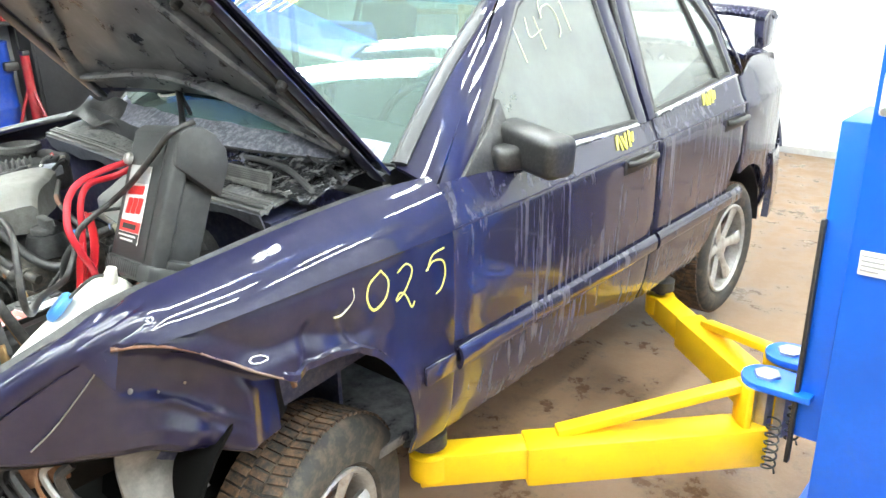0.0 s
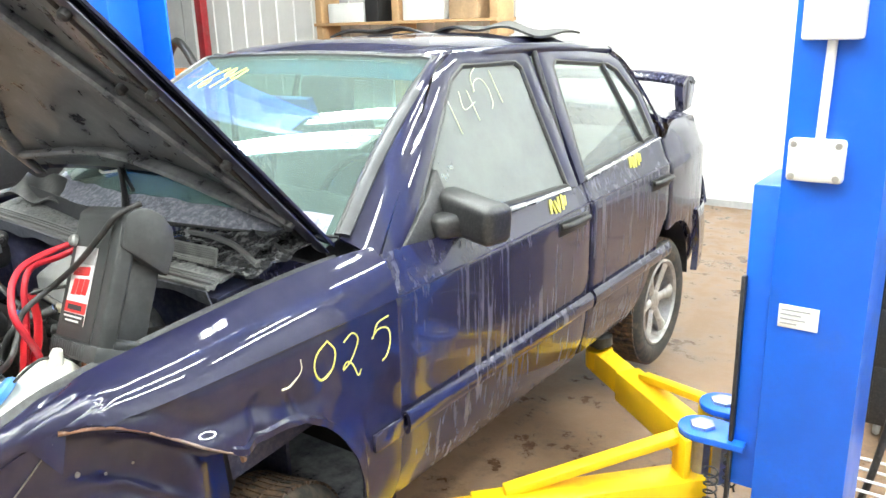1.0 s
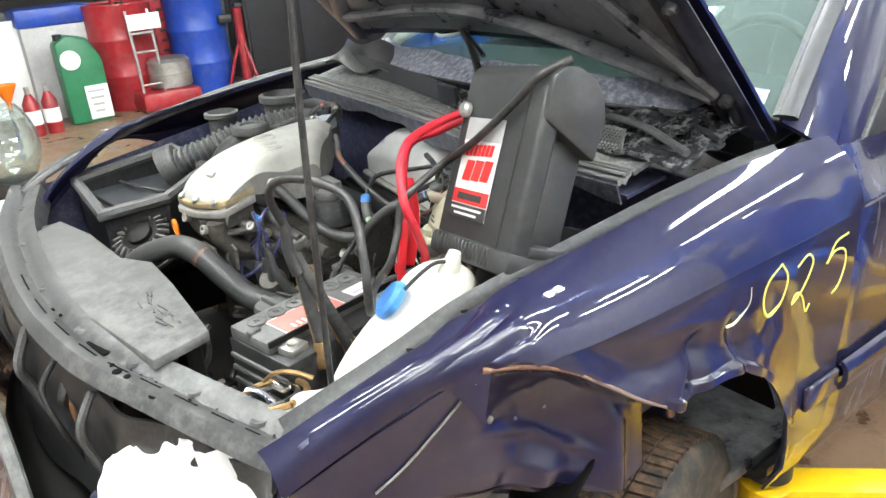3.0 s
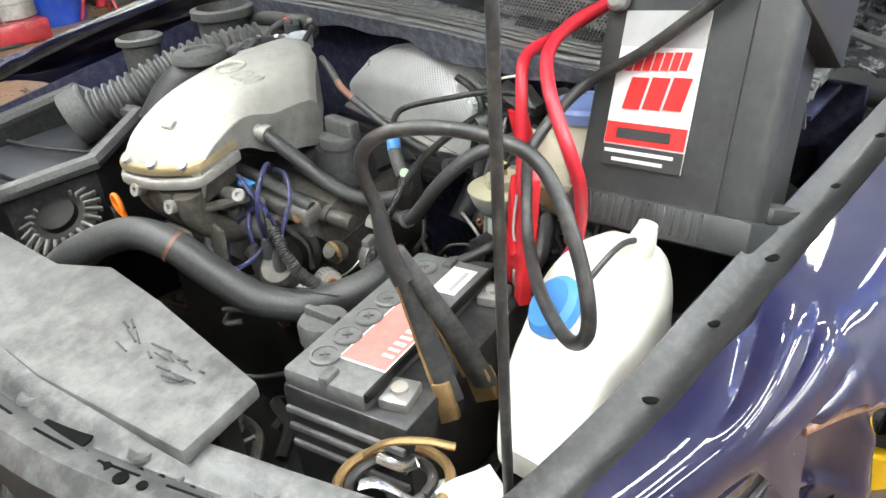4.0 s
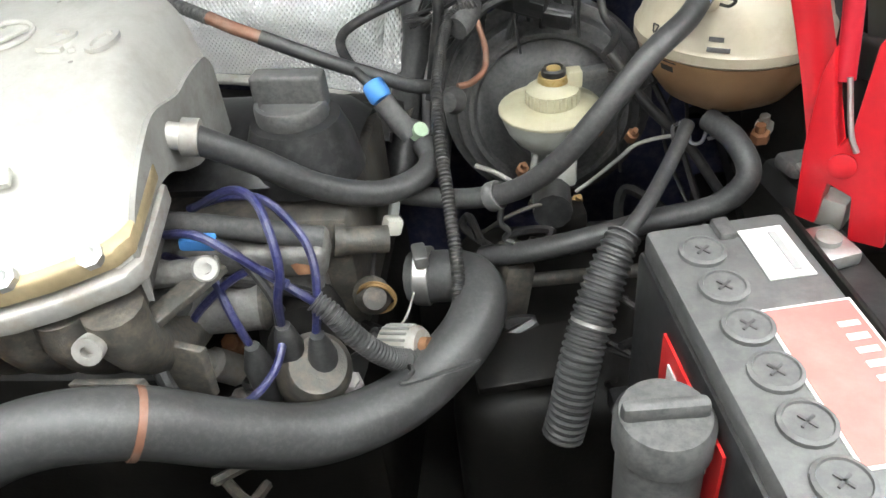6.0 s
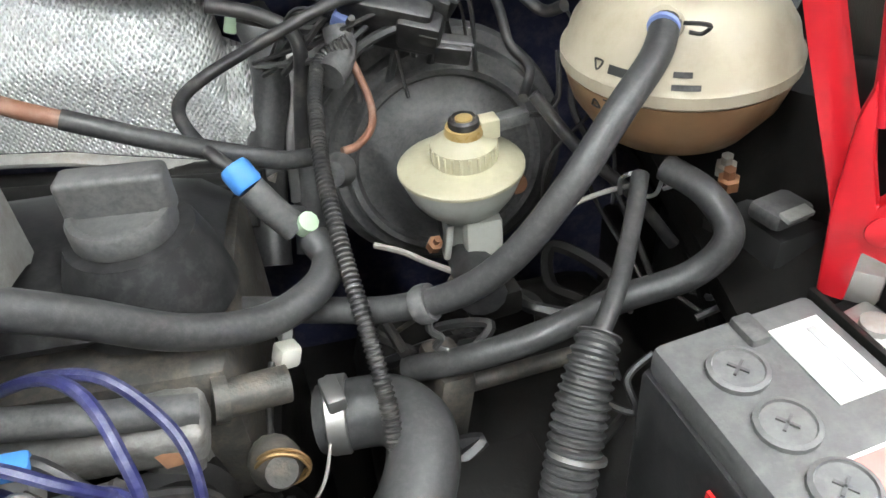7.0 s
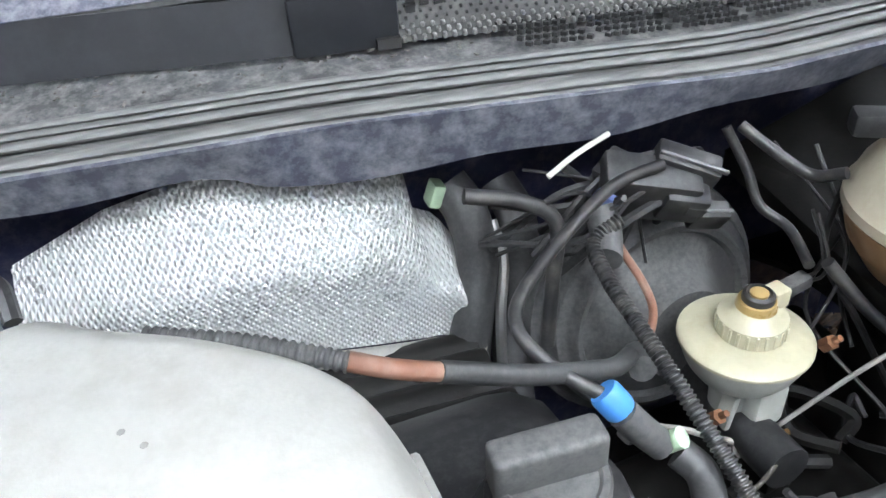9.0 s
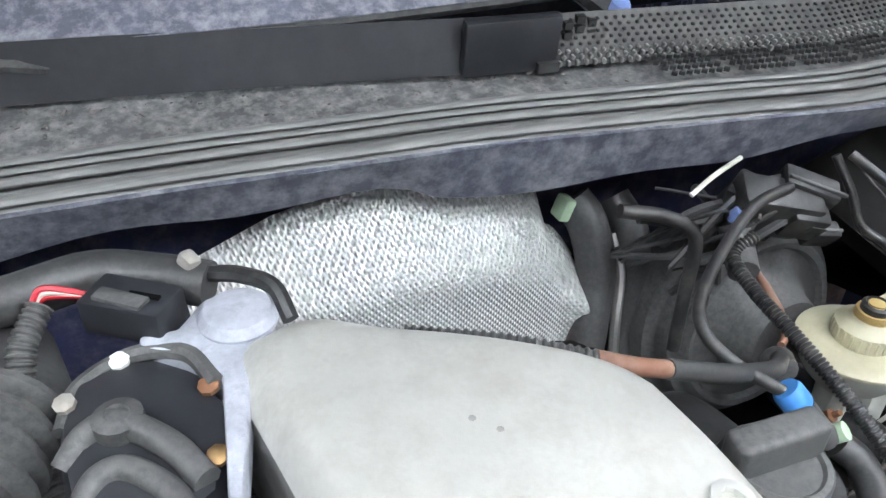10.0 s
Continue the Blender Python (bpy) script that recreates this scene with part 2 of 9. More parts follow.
NAVY = (0.008, 0.008, 0.036)
M = {
    "paint": surface("navy_paint", NAVY, 0.45, 0.0, dust=(0.30, 0.29, 0.28), dusty=0.03, grain=400, patch=3, vary=0.2, bump=0.0, coat=1.0, spec=0.15),
    "side": paint_streaked("navy_paint_with_road_film", NAVY),
    "bay_paint": surface("bay_paint_dusty", (0.028, 0.030, 0.075), 0.5, dust=(0.22, 0.22, 0.25), dusty=0.4, grain=160, patch=22, bump=0.15),
    "under": surface("hood_underside", (0.035, 0.035, 0.042), 0.24, dust=(0.25, 0.245, 0.25), dusty=0.7, grain=60, patch=4.5, vary=0.35, bump=0.35, coat=0.3, dust_lo=0.38),
    "hoodrail": surface("hood_edge_paint", (0.012, 0.012, 0.035), 0.3, dust=(0.14, 0.14, 0.17), dusty=0.5, grain=120, patch=10, vary=0.3, bump=0.15, coat=0.5),
    "traydust": surface("dirty_cowl_plastic", (0.09, 0.09, 0.095), 0.42, dust=(0.36, 0.355, 0.34), dusty=0.8, grain=200, patch=30, vary=0.45, bump=0.4, dust_lo=0.42),
    "paleplastic": surface("pale_dusty_plastic", (0.20, 0.198, 0.19), 0.5, dust=(0.34, 0.335, 0.32), dusty=0.5, grain=200, patch=30, vary=0.2, bump=0.1),
    # Flat black standing in for the shade inside openings.
    "void": surface("opening_shade_black", (0.004, 0.004, 0.004), 0.9, vary=0.1, bump=0.0, spec=0.1),
    "film": surface("dusty_wrinkled_plastic", (0.03, 0.03, 0.033), 0.2, dust=(0.42, 0.41, 0.41), dusty=0.75, grain=120, patch=16, vary=0.4, bump=0.3, coat=0.4, dust_lo=0.5),
    "rustfold": surface("rust_brown_fold", (0.20, 0.10, 0.06), 0.6, dust=(0.42, 0.36, 0.33), dusty=0.5, grain=200, patch=40, bump=0.3, dust_lo=0.5),
    "black": surface("black_plastic", (0.016, 0.016, 0.017), 0.4, dust=(0.16, 0.155, 0.15), dusty=0.22, grain=300, patch=40, bump=0.1),
    "seal": long_rubber("long_streaked_seal_rubber"),
    "dusty": surface("dusty_black_plastic", (0.048, 0.048, 0.049), 0.44, dust=(0.15, 0.147, 0.143), dusty=0.5, grain=500, patch=70, vary=0.1, bump=0.1, dust_lo=0.36),
    "strip": surface("dusty_rub_strip", (0.10, 0.095, 0.09), 0.6, dust=(0.30, 0.28, 0.26), dusty=0.7, grain=90, patch=5, bump=0.1, dust_lo=0.38),
    "plate": surface("dusty_cover_plate", (0.06, 0.06, 0.06), 0.5, dust=(0.185, 0.182, 0.176), dusty=0.75, grain=200, patch=9, vary=0.25, bump=0.15, dust_lo=0.36),
    "rubber": surface("grey_rubber_hose", (0.038, 0.038, 0.039), 0.40, dust=(0.13, 0.127, 0.12), dusty=0.35, grain=500, patch=80, vary=0.08, bump=0.08),
    "tyre": surface("tyre_rubber", (0.03, 0.029, 0.028), 0.75, dust=(0.20, 0.15, 0.10), dusty=0.5, grain=90, patch=8, bump=0.3),
    "tread": surface("tread_rusty", (0.04, 0.033, 0.029), 0.85, dust=(0.21, 0.12, 0.065), dusty=0.9, grain=90, patch=12, bump=0.4, dust_lo=0.4),
    "alu": surface("cast_aluminium", (0.66, 0.65, 0.61), 0.42, 0.45, dust=(0.46, 0.44, 0.39), dusty=0.45, grain=300, patch=9, vary=0.1, bump=0.15),
    "alu_dull": surface("oxidised_aluminium", (0.40, 0.39, 0.37), 0.55, 0.5, dust=(0.33, 0.27, 0.2), dusty=0.6, grain=150, patch=14, vary=0.25, bump=0.3),
    # Darker than the plenum's top: side shade put into the rough casting's colour.
    "alu_wall": surface("rough_cast_aluminium_shaded", (0.33, 0.325, 0.31), 0.6, 0.3, dust=(0.24, 0.22, 0.19), dusty=0.6, grain=200, patch=18, vary=0.2, bump=0.25),
    "casting": surface("grey_corroded_casting", (0.20, 0.195, 0.185), 0.55, 0.25, dust=(0.12, 0.10, 0.085), dusty=0.7, grain=220, patch=40, vary=0.35, bump=0.4, bump_dist=0.002, dust_lo=0.48),
    "gasket": surface("tan_cast_flange", (0.48, 0.38, 0.22), 0.5, 0.4, dust=(0.3, 0.25, 0.18), dusty=0.4, grain=120, patch=14),
    "steel": surface("zinc_steel", (0.55, 0.55, 0.54), 0.38, 0.9, dust=(0.3, 0.22, 0.14), dusty=0.3, grain=160, patch=20),
    "rust": surface("rusty_steel", (0.22, 0.10, 0.05), 0.8, 0.2, dust=(0.30, 0.17, 0.09), dusty=0.6, grain=160, patch=25, bump=0.4),
    "engine": surface("grimy_engine_casting", (0.07, 0.066, 0.06), 0.5, 0.25, dust=(0.21, 0.175, 0.135), dusty=0.6, grain=200, patch=34, bump=0.35, bump_dist=0.002),
    # Near-black grime: the unlit depth of the bay is put into this colour.
    "grime": surface("oily_grime_and_shade", (0.006, 0.0055, 0.005), 0.55, dust=(0.03, 0.026, 0.022), dusty=0.25, grain=200, patch=30, bump=0.3, spec=0.25),
    "apron": surface("navy_dusty_apron", (0.075, 0.08, 0.11), 0.34, dust=(0.36, 0.365, 0.39), dusty=0.6, grain=320, patch=22, vary=0.3, bump=0.25, dust_lo=0.42),
    "carrier": surface("grimy_carrier", (0.050, 0.050, 0.051), 0.30, dust=(0.19, 0.187, 0.182), dusty=0.6, grain=240, patch=14, vary=0.3, bump=0.4, dust_lo=0.44),
    "trimblack": surface("smooth_black_trim", (0.018, 0.019, 0.023), 0.4, dust=(0.07, 0.07, 0.08), dusty=0.2, grain=300, patch=12, vary=0.1, bump=0.05),
    "pale_corroded": surface("pale_corroded_casting", (0.44, 0.46, 0.52), 0.6, 0.1, dust=(0.28, 0.28, 0.32), dusty=0.7, grain=150, patch=36, vary=0.25, bump=0.4, dust_lo=0.48),
    "milky": surface("milky_plastic", (0.46, 0.47, 0.43), 0.4, dust=(0.28, 0.26, 0.2), dusty=0.4, grain=90, patch=16, vary=0.08, bump=0.03, dust_lo=0.5),
    "foldedge": surface("bare_fold_metal", (0.26, 0.20, 0.17), 0.45, 0.3, dust=(0.30, 0.15, 0.07), dusty=0.6, grain=200, patch=30, bump=0.2, dust_lo=0.5),
    "foil": foil("embossed_foil"),
    "red": surface("red_plastic", (0.50, 0.010, 0.018), 0.35, grain=200, patch=15, vary=0.15, bump=0.05),
    "redcable": surface("red_cable", (0.50, 0.015, 0.03), 0.4, grain=200, patch=15, vary=0.15, bump=0.05),
    "pack": surface("pack_plastic", (0.026, 0.027, 0.028), 0.45, dust=(0.16, 0.16, 0.16), dusty=0.18, grain=600, patch=8, vary=0.12, bump=0.25),
    "cable": surface("black_cable", (0.018, 0.018, 0.019), 0.4, grain=200, patch=20, vary=0.2, bump=0.05, dusty=0.15),
    "white": surface("white_plastic", (0.74, 0.72, 0.64), 0.45, dust=(0.42, 0.33, 0.2), dusty=0.3, grain=90, patch=7, vary=0.06, bump=0.05, dust_lo=0.55),
    "cream": surface("cream_plastic", (0.52, 0.49, 0.35), 0.33, dust=(0.40, 0.34, 0.2), dusty=0.35, grain=90, patch=22, vary=0.12, bump=0.04, dust_lo=0.48),
    "tank": surface("amber_tank_plastic", (0.50, 0.45, 0.34), 0.28, dust=(0.33, 0.25, 0.15), dusty=0.45, grain=60, patch=9, vary=0.08, bump=0.03, dust_lo=0.46),
    "fluid": surface("brown_coolant_plastic", (0.31, 0.185, 0.095), 0.3, dust=(0.24, 0.15, 0.09), dusty=0.4, grain=60, patch=12, vary=0.12, bump=0.03),
    "bluecap": surface("blue_plastic", (0.07, 0.26, 0.66), 0.4, grain=120, patch=14, vary=0.15, bump=0.05),
    "palecap": surface("pale_blue_cap", (0.20, 0.27, 0.55), 0.45, grain=120, patch=14, vary=0.15, bump=0.05),
    "bluewire": surface("blue_ignition_lead", (0.018, 0.020, 0.085), 0.3, dust=(0.17, 0.17, 0.25), dusty=0.4, grain=300, patch=60),
    "orange": surface("orange_plastic", (0.85, 0.20, 0.01), 0.4, grain=150, patch=20, vary=0.1, bump=0.0),
    "brown": surface("brown_sleeve", (0.20, 0.09, 0.055), 0.6, grain=150, patch=20, dusty=0.3),
    "brass": surface("brass", (0.34, 0.22, 0.10), 0.45, 0.8, dust=(0.25, 0.15, 0.08), dusty=0.4, grain=150, patch=30),
    "amber": surface("amber_plastic", (0.42, 0.30, 0.12), 0.3, grain=120, patch=30, vary=0.2, bump=0.05),
    "green": surface("green_clip", (0.50, 0.66, 0.46), 0.5, grain=100, patch=20, bump=0.0),
    "batt": surface("battery_lid", (0.105, 0.105, 0.105), 0.42, dust=(0.20, 0.197, 0.19), dusty=0.5, grain=260, patch=40),
    "label_white": surface("white_label", (0.80, 0.80, 0.78), 0.5, grain=60, patch=10, vary=0.05, bump=0.0),
    "label_red": surface("faded_red_label", (0.60, 0.17, 0.15), 0.5, dust=(0.55, 0.30, 0.27), dusty=0.4, grain=60, patch=10, vary=0.1, bump=0.0),
    "label_bright": surface("bright_red_label", (0.72, 0.03, 0.03), 0.4, grain=60, patch=10, vary=0.1, bump=0.0),
    "ink": surface("dark_ink", (0.03, 0.03, 0.03), 0.6, bump=0.0),
    "yellow": surface("yellow_lift_paint", (0.90, 0.55, 0.01), 0.35, dust=(0.35, 0.22, 0.05), dusty=0.35, grain=120, patch=5, vary=0.08, bump=0.08, dust_lo=0.55),
    "blue": surface("blue_lift_paint", (0.01, 0.13, 0.72), 0.32, dust=(0.10, 0.16, 0.4), dusty=0.25, grain=120, patch=3, vary=0.12, bump=0.05, dust_lo=0.55),
    "boxwhite": surface("white_metal_box", (0.80, 0.80, 0.78), 0.4, grain=90, patch=8, vary=0.05, bump=0.03),
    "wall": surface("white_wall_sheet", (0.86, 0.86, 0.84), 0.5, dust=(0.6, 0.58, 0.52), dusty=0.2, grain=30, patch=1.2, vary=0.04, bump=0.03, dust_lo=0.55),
    "trimgrey": surface("grey_trim", (0.42, 0.42, 0.42), 0.6, grain=40, patch=3),
    "floor": concrete("stained_concrete"),
    # The pale green film also paints in a haze of ceiling reflections.
    "glass": glass("windscreen_glass", (0.62, 0.84, 0.79), 0.11, (0.44, 0.53, 0.50), 0.012, 0.2),
    "fogged": glass("fogged_side_glass", (0.8, 0.86, 0.84), 0.62, (0.24, 0.25, 0.24), 0.2),
    "dirtyglass": glass("rear_side_glass", (0.90, 0.95, 0.93), 0.10, (0.5, 0.52, 0.5)),
    "visor": surface("blue_reflection_paint", (0.01, 0.10, 0.55), 0.3, grain=50, patch=4, bump=0.0),
    "bandglass": glass("blue_green_sun_band", (0.16, 0.55, 0.74), 0.25, (0.05, 0.30, 0.45)),
    "cloth": surface("grey_seat_cloth", (0.10, 0.10, 0.10), 0.9, grain=300, patch=8, bump=0.3),
    "chalk": surface("yellow_marker", (0.75, 0.70, 0.16), 0.8, grain=200, patch=30, vary=0.1, bump=0.0),
    "chrome": surface("window_trim_bright", (0.75, 0.75, 0.76), 0.25, 0.9, grain=100, patch=10, bump=0.0),
    "rim": surface("alloy_rim", (0.58, 0.57, 0.55), 0.4, 0.7, dust=(0.26, 0.2, 0.14), dusty=0.5, grain=100, patch=12, bump=0.05),
    "paper": surface("white_crumpled_cloth", (0.86, 0.86, 0.86), 0.8, grain=60, patch=8, vary=0.04, bump=0.2),
    "wood": surface("raw_wood_shelf", (0.48, 0.30, 0.15), 0.7, grain=30, patch=5, bump=0.2),
    "card": surface("cardboard", (0.45, 0.31, 0.18), 0.8, grain=40, patch=6, bump=0.05),
    "drumred": surface("red_drum_paint", (0.30, 0.012, 0.02), 0.35, grain=60, patch=4, dusty=0.15, bump=0.03),
    "drumblue": surface("blue_drum_plastic", (0.008, 0.05, 0.34), 0.4, grain=60, patch=4, dusty=0.15, bump=0.03),
    "greenjug": surface("dark_green_plastic", (0.02, 0.16, 0.07), 0.4, grain=60, patch=5, bump=0.03),
    "tube": glow("fluorescent_tube", (0.96, 1.0, 0.98), TUBE_LIGHT),
    "ceil": surface("grey_ceiling_sheet", (0.11, 0.11, 0.115), 0.6, grain=20, patch=1.5, vary=0.15, bump=0.05),
    # Darker copy of the white cladding; on unseen walls it keeps reflections dim.
    "dimwall": surface("dimmed_wall_sheet", (0.34, 0.34, 0.34), 0.6, grain=20, patch=1.2, vary=0.12, bump=0.05),
    "faint": surface("faint_marker", (0.66, 0.66, 0.50), 0.9, grain=200, patch=30, vary=0.15, bump=0.0),
    "glassdirt": surface("dried_dirt_on_glass", (0.15, 0.155, 0.20), 0.6, dust=(0.46, 0.46, 0.52), dusty=0.85, grain=300, patch=26, vary=0.35, bump=0.25, dust_lo=0.44),
}


# ---- builders ----
def world_of(ob):
    return ob.matrix_basis if ob.parent is None else world_of(ob.parent) @ ob.matrix_parent_inverse @ ob.matrix_basis


def finish(name, bm, mat, sharp=38):
    me = bpy.data.meshes.new(name)
    bmesh.ops.recalc_face_normals(bm, faces=bm.faces)
    bm.to_mesh(me)
    bm.free()
    for p in me.polygons:
        p.use_smooth = True
    me.set_sharp_from_angle(angle=radians(sharp))
    for mt in (mat if isinstance(mat, (list, tuple)) else [mat]):
        me.materials.append(M[mt])
    return new(name, me)


def part(name, bm, mat, parent, label="", sharp=38):
    """One mesh under a thing or under a part; its vertices are in the place's metres."""
    ob = finish(name, bm, mat, sharp)
    ob.parent = parent
    ob.matrix_parent_inverse = world_of(parent).inverted()
    return tagged(ob, label)


def single(name, bm, mat, label, category, group="", kind="", sharp=38):
    return tagged(finish(name, bm, mat, sharp), label, category, group, kind)


def thing(name, at, label, category, group=""):
    e = new(name)
    e.empty_display_size = 0.05
    e.matrix_basis = Matrix.Translation(at)
    return tagged(e, label, category, group)


def merge(bm, other, m=None):
    if m is not None:
        bmesh.ops.transform(other, matrix=m, verts=other.verts)
    me = bpy.data.meshes.new("t")
    other.to_mesh(me)
    other.free()
    bm.from_mesh(me)
    bpy.data.meshes.remove(me)
    return bm


def box(c, size, rot=(0, 0, 0), bevel=0.004, seg=2, bm=None):
    b = bmesh.new()
    bmesh.ops.create_cube(b, size=1.0)
    bmesh.ops.scale(b, vec=size, verts=b.verts)
    if bevel > 0:
        bmesh.ops.bevel(b, geom=b.edges[:], offset=min(bevel, 0.45 * min(size)), segments=seg, affect="EDGES", profile=0.5)
    bmesh.ops.transform(b, matrix=pose(*c, *rot), verts=b.verts)
    return b if bm is None else merge(bm, b)


def frame_matrix(at, z, x=None):
    z = Vector(z).normalized()
    x = Vector(x) if x is not None else (Vector((1, 0, 0)) if abs(z.x) < 0.9 else Vector((0, 1, 0)))
    x = (x - z * x.dot(z)).normalized()
    y = z.cross(x)
    m = Matrix((x, y, z)).transposed().to_4x4()
    m.translation = at
    return m


def lathe(profile, at=(0, 0, 0), axis=(0, 0, 1), seg=28, bm=None):
    """Turns (radius, height) pairs round the axis."""
    b = bmesh.new()
    rings = []
    for r, h in profile:
        if r < 1e-5:
            rings.append([b.verts.new((0, 0, h))])
        else:
            rings.append([b.verts.new((r * math.cos(2 * math.pi * k / seg), r * math.sin(2 * math.pi * k / seg), h)) for k in range(seg)])
    for a, c in zip(rings, rings[1:]):
        for k in range(seg):
            j = (k + 1) % seg
            vs = []
            for v in (a[k % len(a)], a[j % len(a)], c[j % len(c)], c[k % len(c)]):
                if v not in vs:
                    vs.append(v)
            if len(vs) > 2:
                b.faces.new(vs)
    for ring in (rings[0], rings[-1]):
        if len(ring) > 2:
            b.faces.new(ring)
    bmesh.ops.transform(b, matrix=frame_matrix(at, axis), verts=b.verts)
    return b if bm is None else merge(bm, b)


def rod(a, c, r, seg=12, bm=None, r2=None):
    d = Vector(c) - Vector(a)
    return lathe([(r, 0), (r if r2 is None else r2, d.length)], a, d, seg, bm)


def curve_points(pts, sub=6):
    p = [Vector(q) for q in pts]
    if len(p) < 3:
        return p
    p = [p[0] * 2 - p[1], *p, p[-1] * 2 - p[-2]]
    out = []
    for i in range(1, len(p) - 2):
        for k in range(sub):
            t = k / sub
            a, b, c, d = p[i - 1:i + 3]
            out.append(0.5 * ((2 * b) + (c - a) * t + (2 * a - 5 * b + 4 * c - d) * t * t + (3 * b - a - 3 * c + d) * t ** 3))
    out.append(p[-2])
    return out


def tube(pts, r, seg=12, sub=7, rib=0.0, pitch=0.006, flat=1.0, bm=None):
    """A hose along a smooth line; rib > 0 makes it corrugated."""
    line = curve_points(pts, sub)
    if rib > 0:
        length = sum((a - b).length for a, b in zip(line, line[1:]))
        n = max(8, int(length / pitch * 4))
        cum = [0.0]
        for a, b in zip(line, line[1:]):
            cum.append(cum[-1] + (b - a).length)
        fine, j = [], 0
        for k in range(n + 1):
            s = cum[-1] * k / n
            while j < len(cum) - 2 and cum[j + 1] < s:
                j += 1
            w = (s - cum[j]) / max(1e-9, cum[j + 1] - cum[j])
            fine.append(line[j].lerp(line[j + 1], min(1, w)))
        line = fine
    b = bmesh.new()
    tang = [(line[min(i + 1, len(line) - 1)] - line[max(i - 1, 0)]).normalized() for i in range(len(line))]
    up = Vector((0, 0, 1)) if abs(tang[0].z) < 0.9 else Vector((1, 0, 0))
    rings = []
    for i, (p, t) in enumerate(zip(line, tang)):
        up = (up - t * up.dot(t)).normalized()
        side = t.cross(up)
        rr = r(i / (len(line) - 1)) if callable(r) else r
        if rib > 0:
            rr = rr + rib * (1 if i % 4 in (0, 1) else -1) * 0.5
        rings.append([b.verts.new(p + (up * math.cos(2 * math.pi * k / seg) * flat + side * math.sin(2 * math.pi * k / seg)) * rr) for k in range(seg)])
    for a, c in zip(rings, rings[1:]):
        for k in range(seg):
            b.faces.new((a[k], a[(k + 1) % seg], c[(k + 1) % seg], c[k]))
    b.faces.new(rings[0])
    b.faces.new(rings[-1])
    return b if bm is None else merge(bm, b)


def sheet(f, nu, nv, thick=0.0, bm=None):
    """A grid of f(u, v), u and v from 0 to 1, given thickness along its normals."""
    b = bmesh.new()
    g = [[b.verts.new(f(i / nu, j / nv)) for j in range(nv + 1)] for i in range(nu + 1)]
    for i in range(nu):
        for j in range(nv):
            b.faces.new((g[i][j], g[i + 1][j], g[i + 1][j + 1], g[i][j + 1]))
    if thick:
        b.normal_update()
        bmesh.ops.solidify(b, geom=b.faces[:], thickness=thick)
    return b if bm is None else merge(bm, b)


def local_to(bm, m):
    bmesh.ops.transform(bm, matrix=m, verts=bm.verts)
    return bm


def slab(poly, push, bevel=0.0, bm=None):
    """A flat polygon given depth along push."""
    b = bmesh.new()
    lo = [b.verts.new(p) for p in poly]
    hi = [b.verts.new(Vector(p) + Vector(push)) for p in poly]
    b.faces.new(lo)
    b.faces.new(hi)
    for k in range(len(poly)):
        j = (k + 1) % len(poly)
        b.faces.new((lo[k], lo[j], hi[j], hi[k]))
    if bevel > 0:
        bmesh.ops.recalc_face_normals(b, faces=b.faces)
        bmesh.ops.bevel(b, geom=b.edges[:], offset=bevel, segments=2, affect="EDGES", profile=0.5)
    return b if bm is None else merge(bm, b)


def interp(x, xs, ys):
    return float(np.interp(x, xs, ys))


def glide(x, xs, ys):
    """A smooth curve through (xs, ys) with no overshoot."""
    n = len(xs)
    if x <= xs[0]:
        return ys[0]
    if x >= xs[-1]:
        return ys[-1]
    i = 0
    while x > xs[i + 1]:
        i += 1
    sl = [(ys[k + 1] - ys[k]) / (xs[k + 1] - xs[k]) for k in range(n - 1)]
    def tan(k):
        if k == 0:
            return sl[0]
        if k == n - 1:
            return sl[-1]
        a, b = sl[k - 1], sl[k]
        return 0.0 if a * b <= 0 else 2 * a * b / (a + b)
    h = xs[i + 1] - xs[i]
    t = (x - xs[i]) / h
    return ((1 + 2 * t) * (1 - t) ** 2 * ys[i] + t * (1 - t) ** 2 * h * tan(i) + t * t * (3 - 2 * t) * ys[i + 1] + t * t * (t - 1) * h * tan(i + 1))


def smoothstep(a, b, x):
    t = min(1.0, max(0.0, (x - a) / (b - a)))
    return t * t * (3 - 2 * t)


def letters(string, size, depth, m):
    """Raised letters in the built-in font as a bmesh, placed by m."""
    cu = bpy.data.curves.new("t", "FONT")
    cu.body, cu.size, cu.extrude, cu.resolution_u = string, size, depth, 3
    ob = bpy.data.objects.new("t", cu)
    me = bpy.data.meshes.new_from_object(ob)
    b = bmesh.new()
    b.from_mesh(me)
    bpy.data.objects.remove(ob)
    bpy.data.meshes.remove(me)
    bpy.data.curves.remove(cu)
    bmesh.ops.transform(b, matrix=m, verts=b.verts)
    return b


# ---- the workshop ----
X0, X1, Y0, Y1, H = -7.2, 5.2, -4.5, 6.05, 4.1
tagged(finish("floor", box(((X0 + X1) / 2, (Y0 + Y1) / 2, -0.1), (X1 - X0, Y1 - Y0, 0.2), bevel=0), "floor"), "brown-stained worn concrete workshop floor", "floor", kind="structure")
tagged(finish("ceiling", box(((X0 + X1) / 2, (Y0 + Y1) / 2, H + 0.05), (X1 - X0 + 0.4, Y1 - Y0 + 0.4, 0.1), bevel=0), "ceil"), "dull grey sheet ceiling", "ceiling", kind="structure")


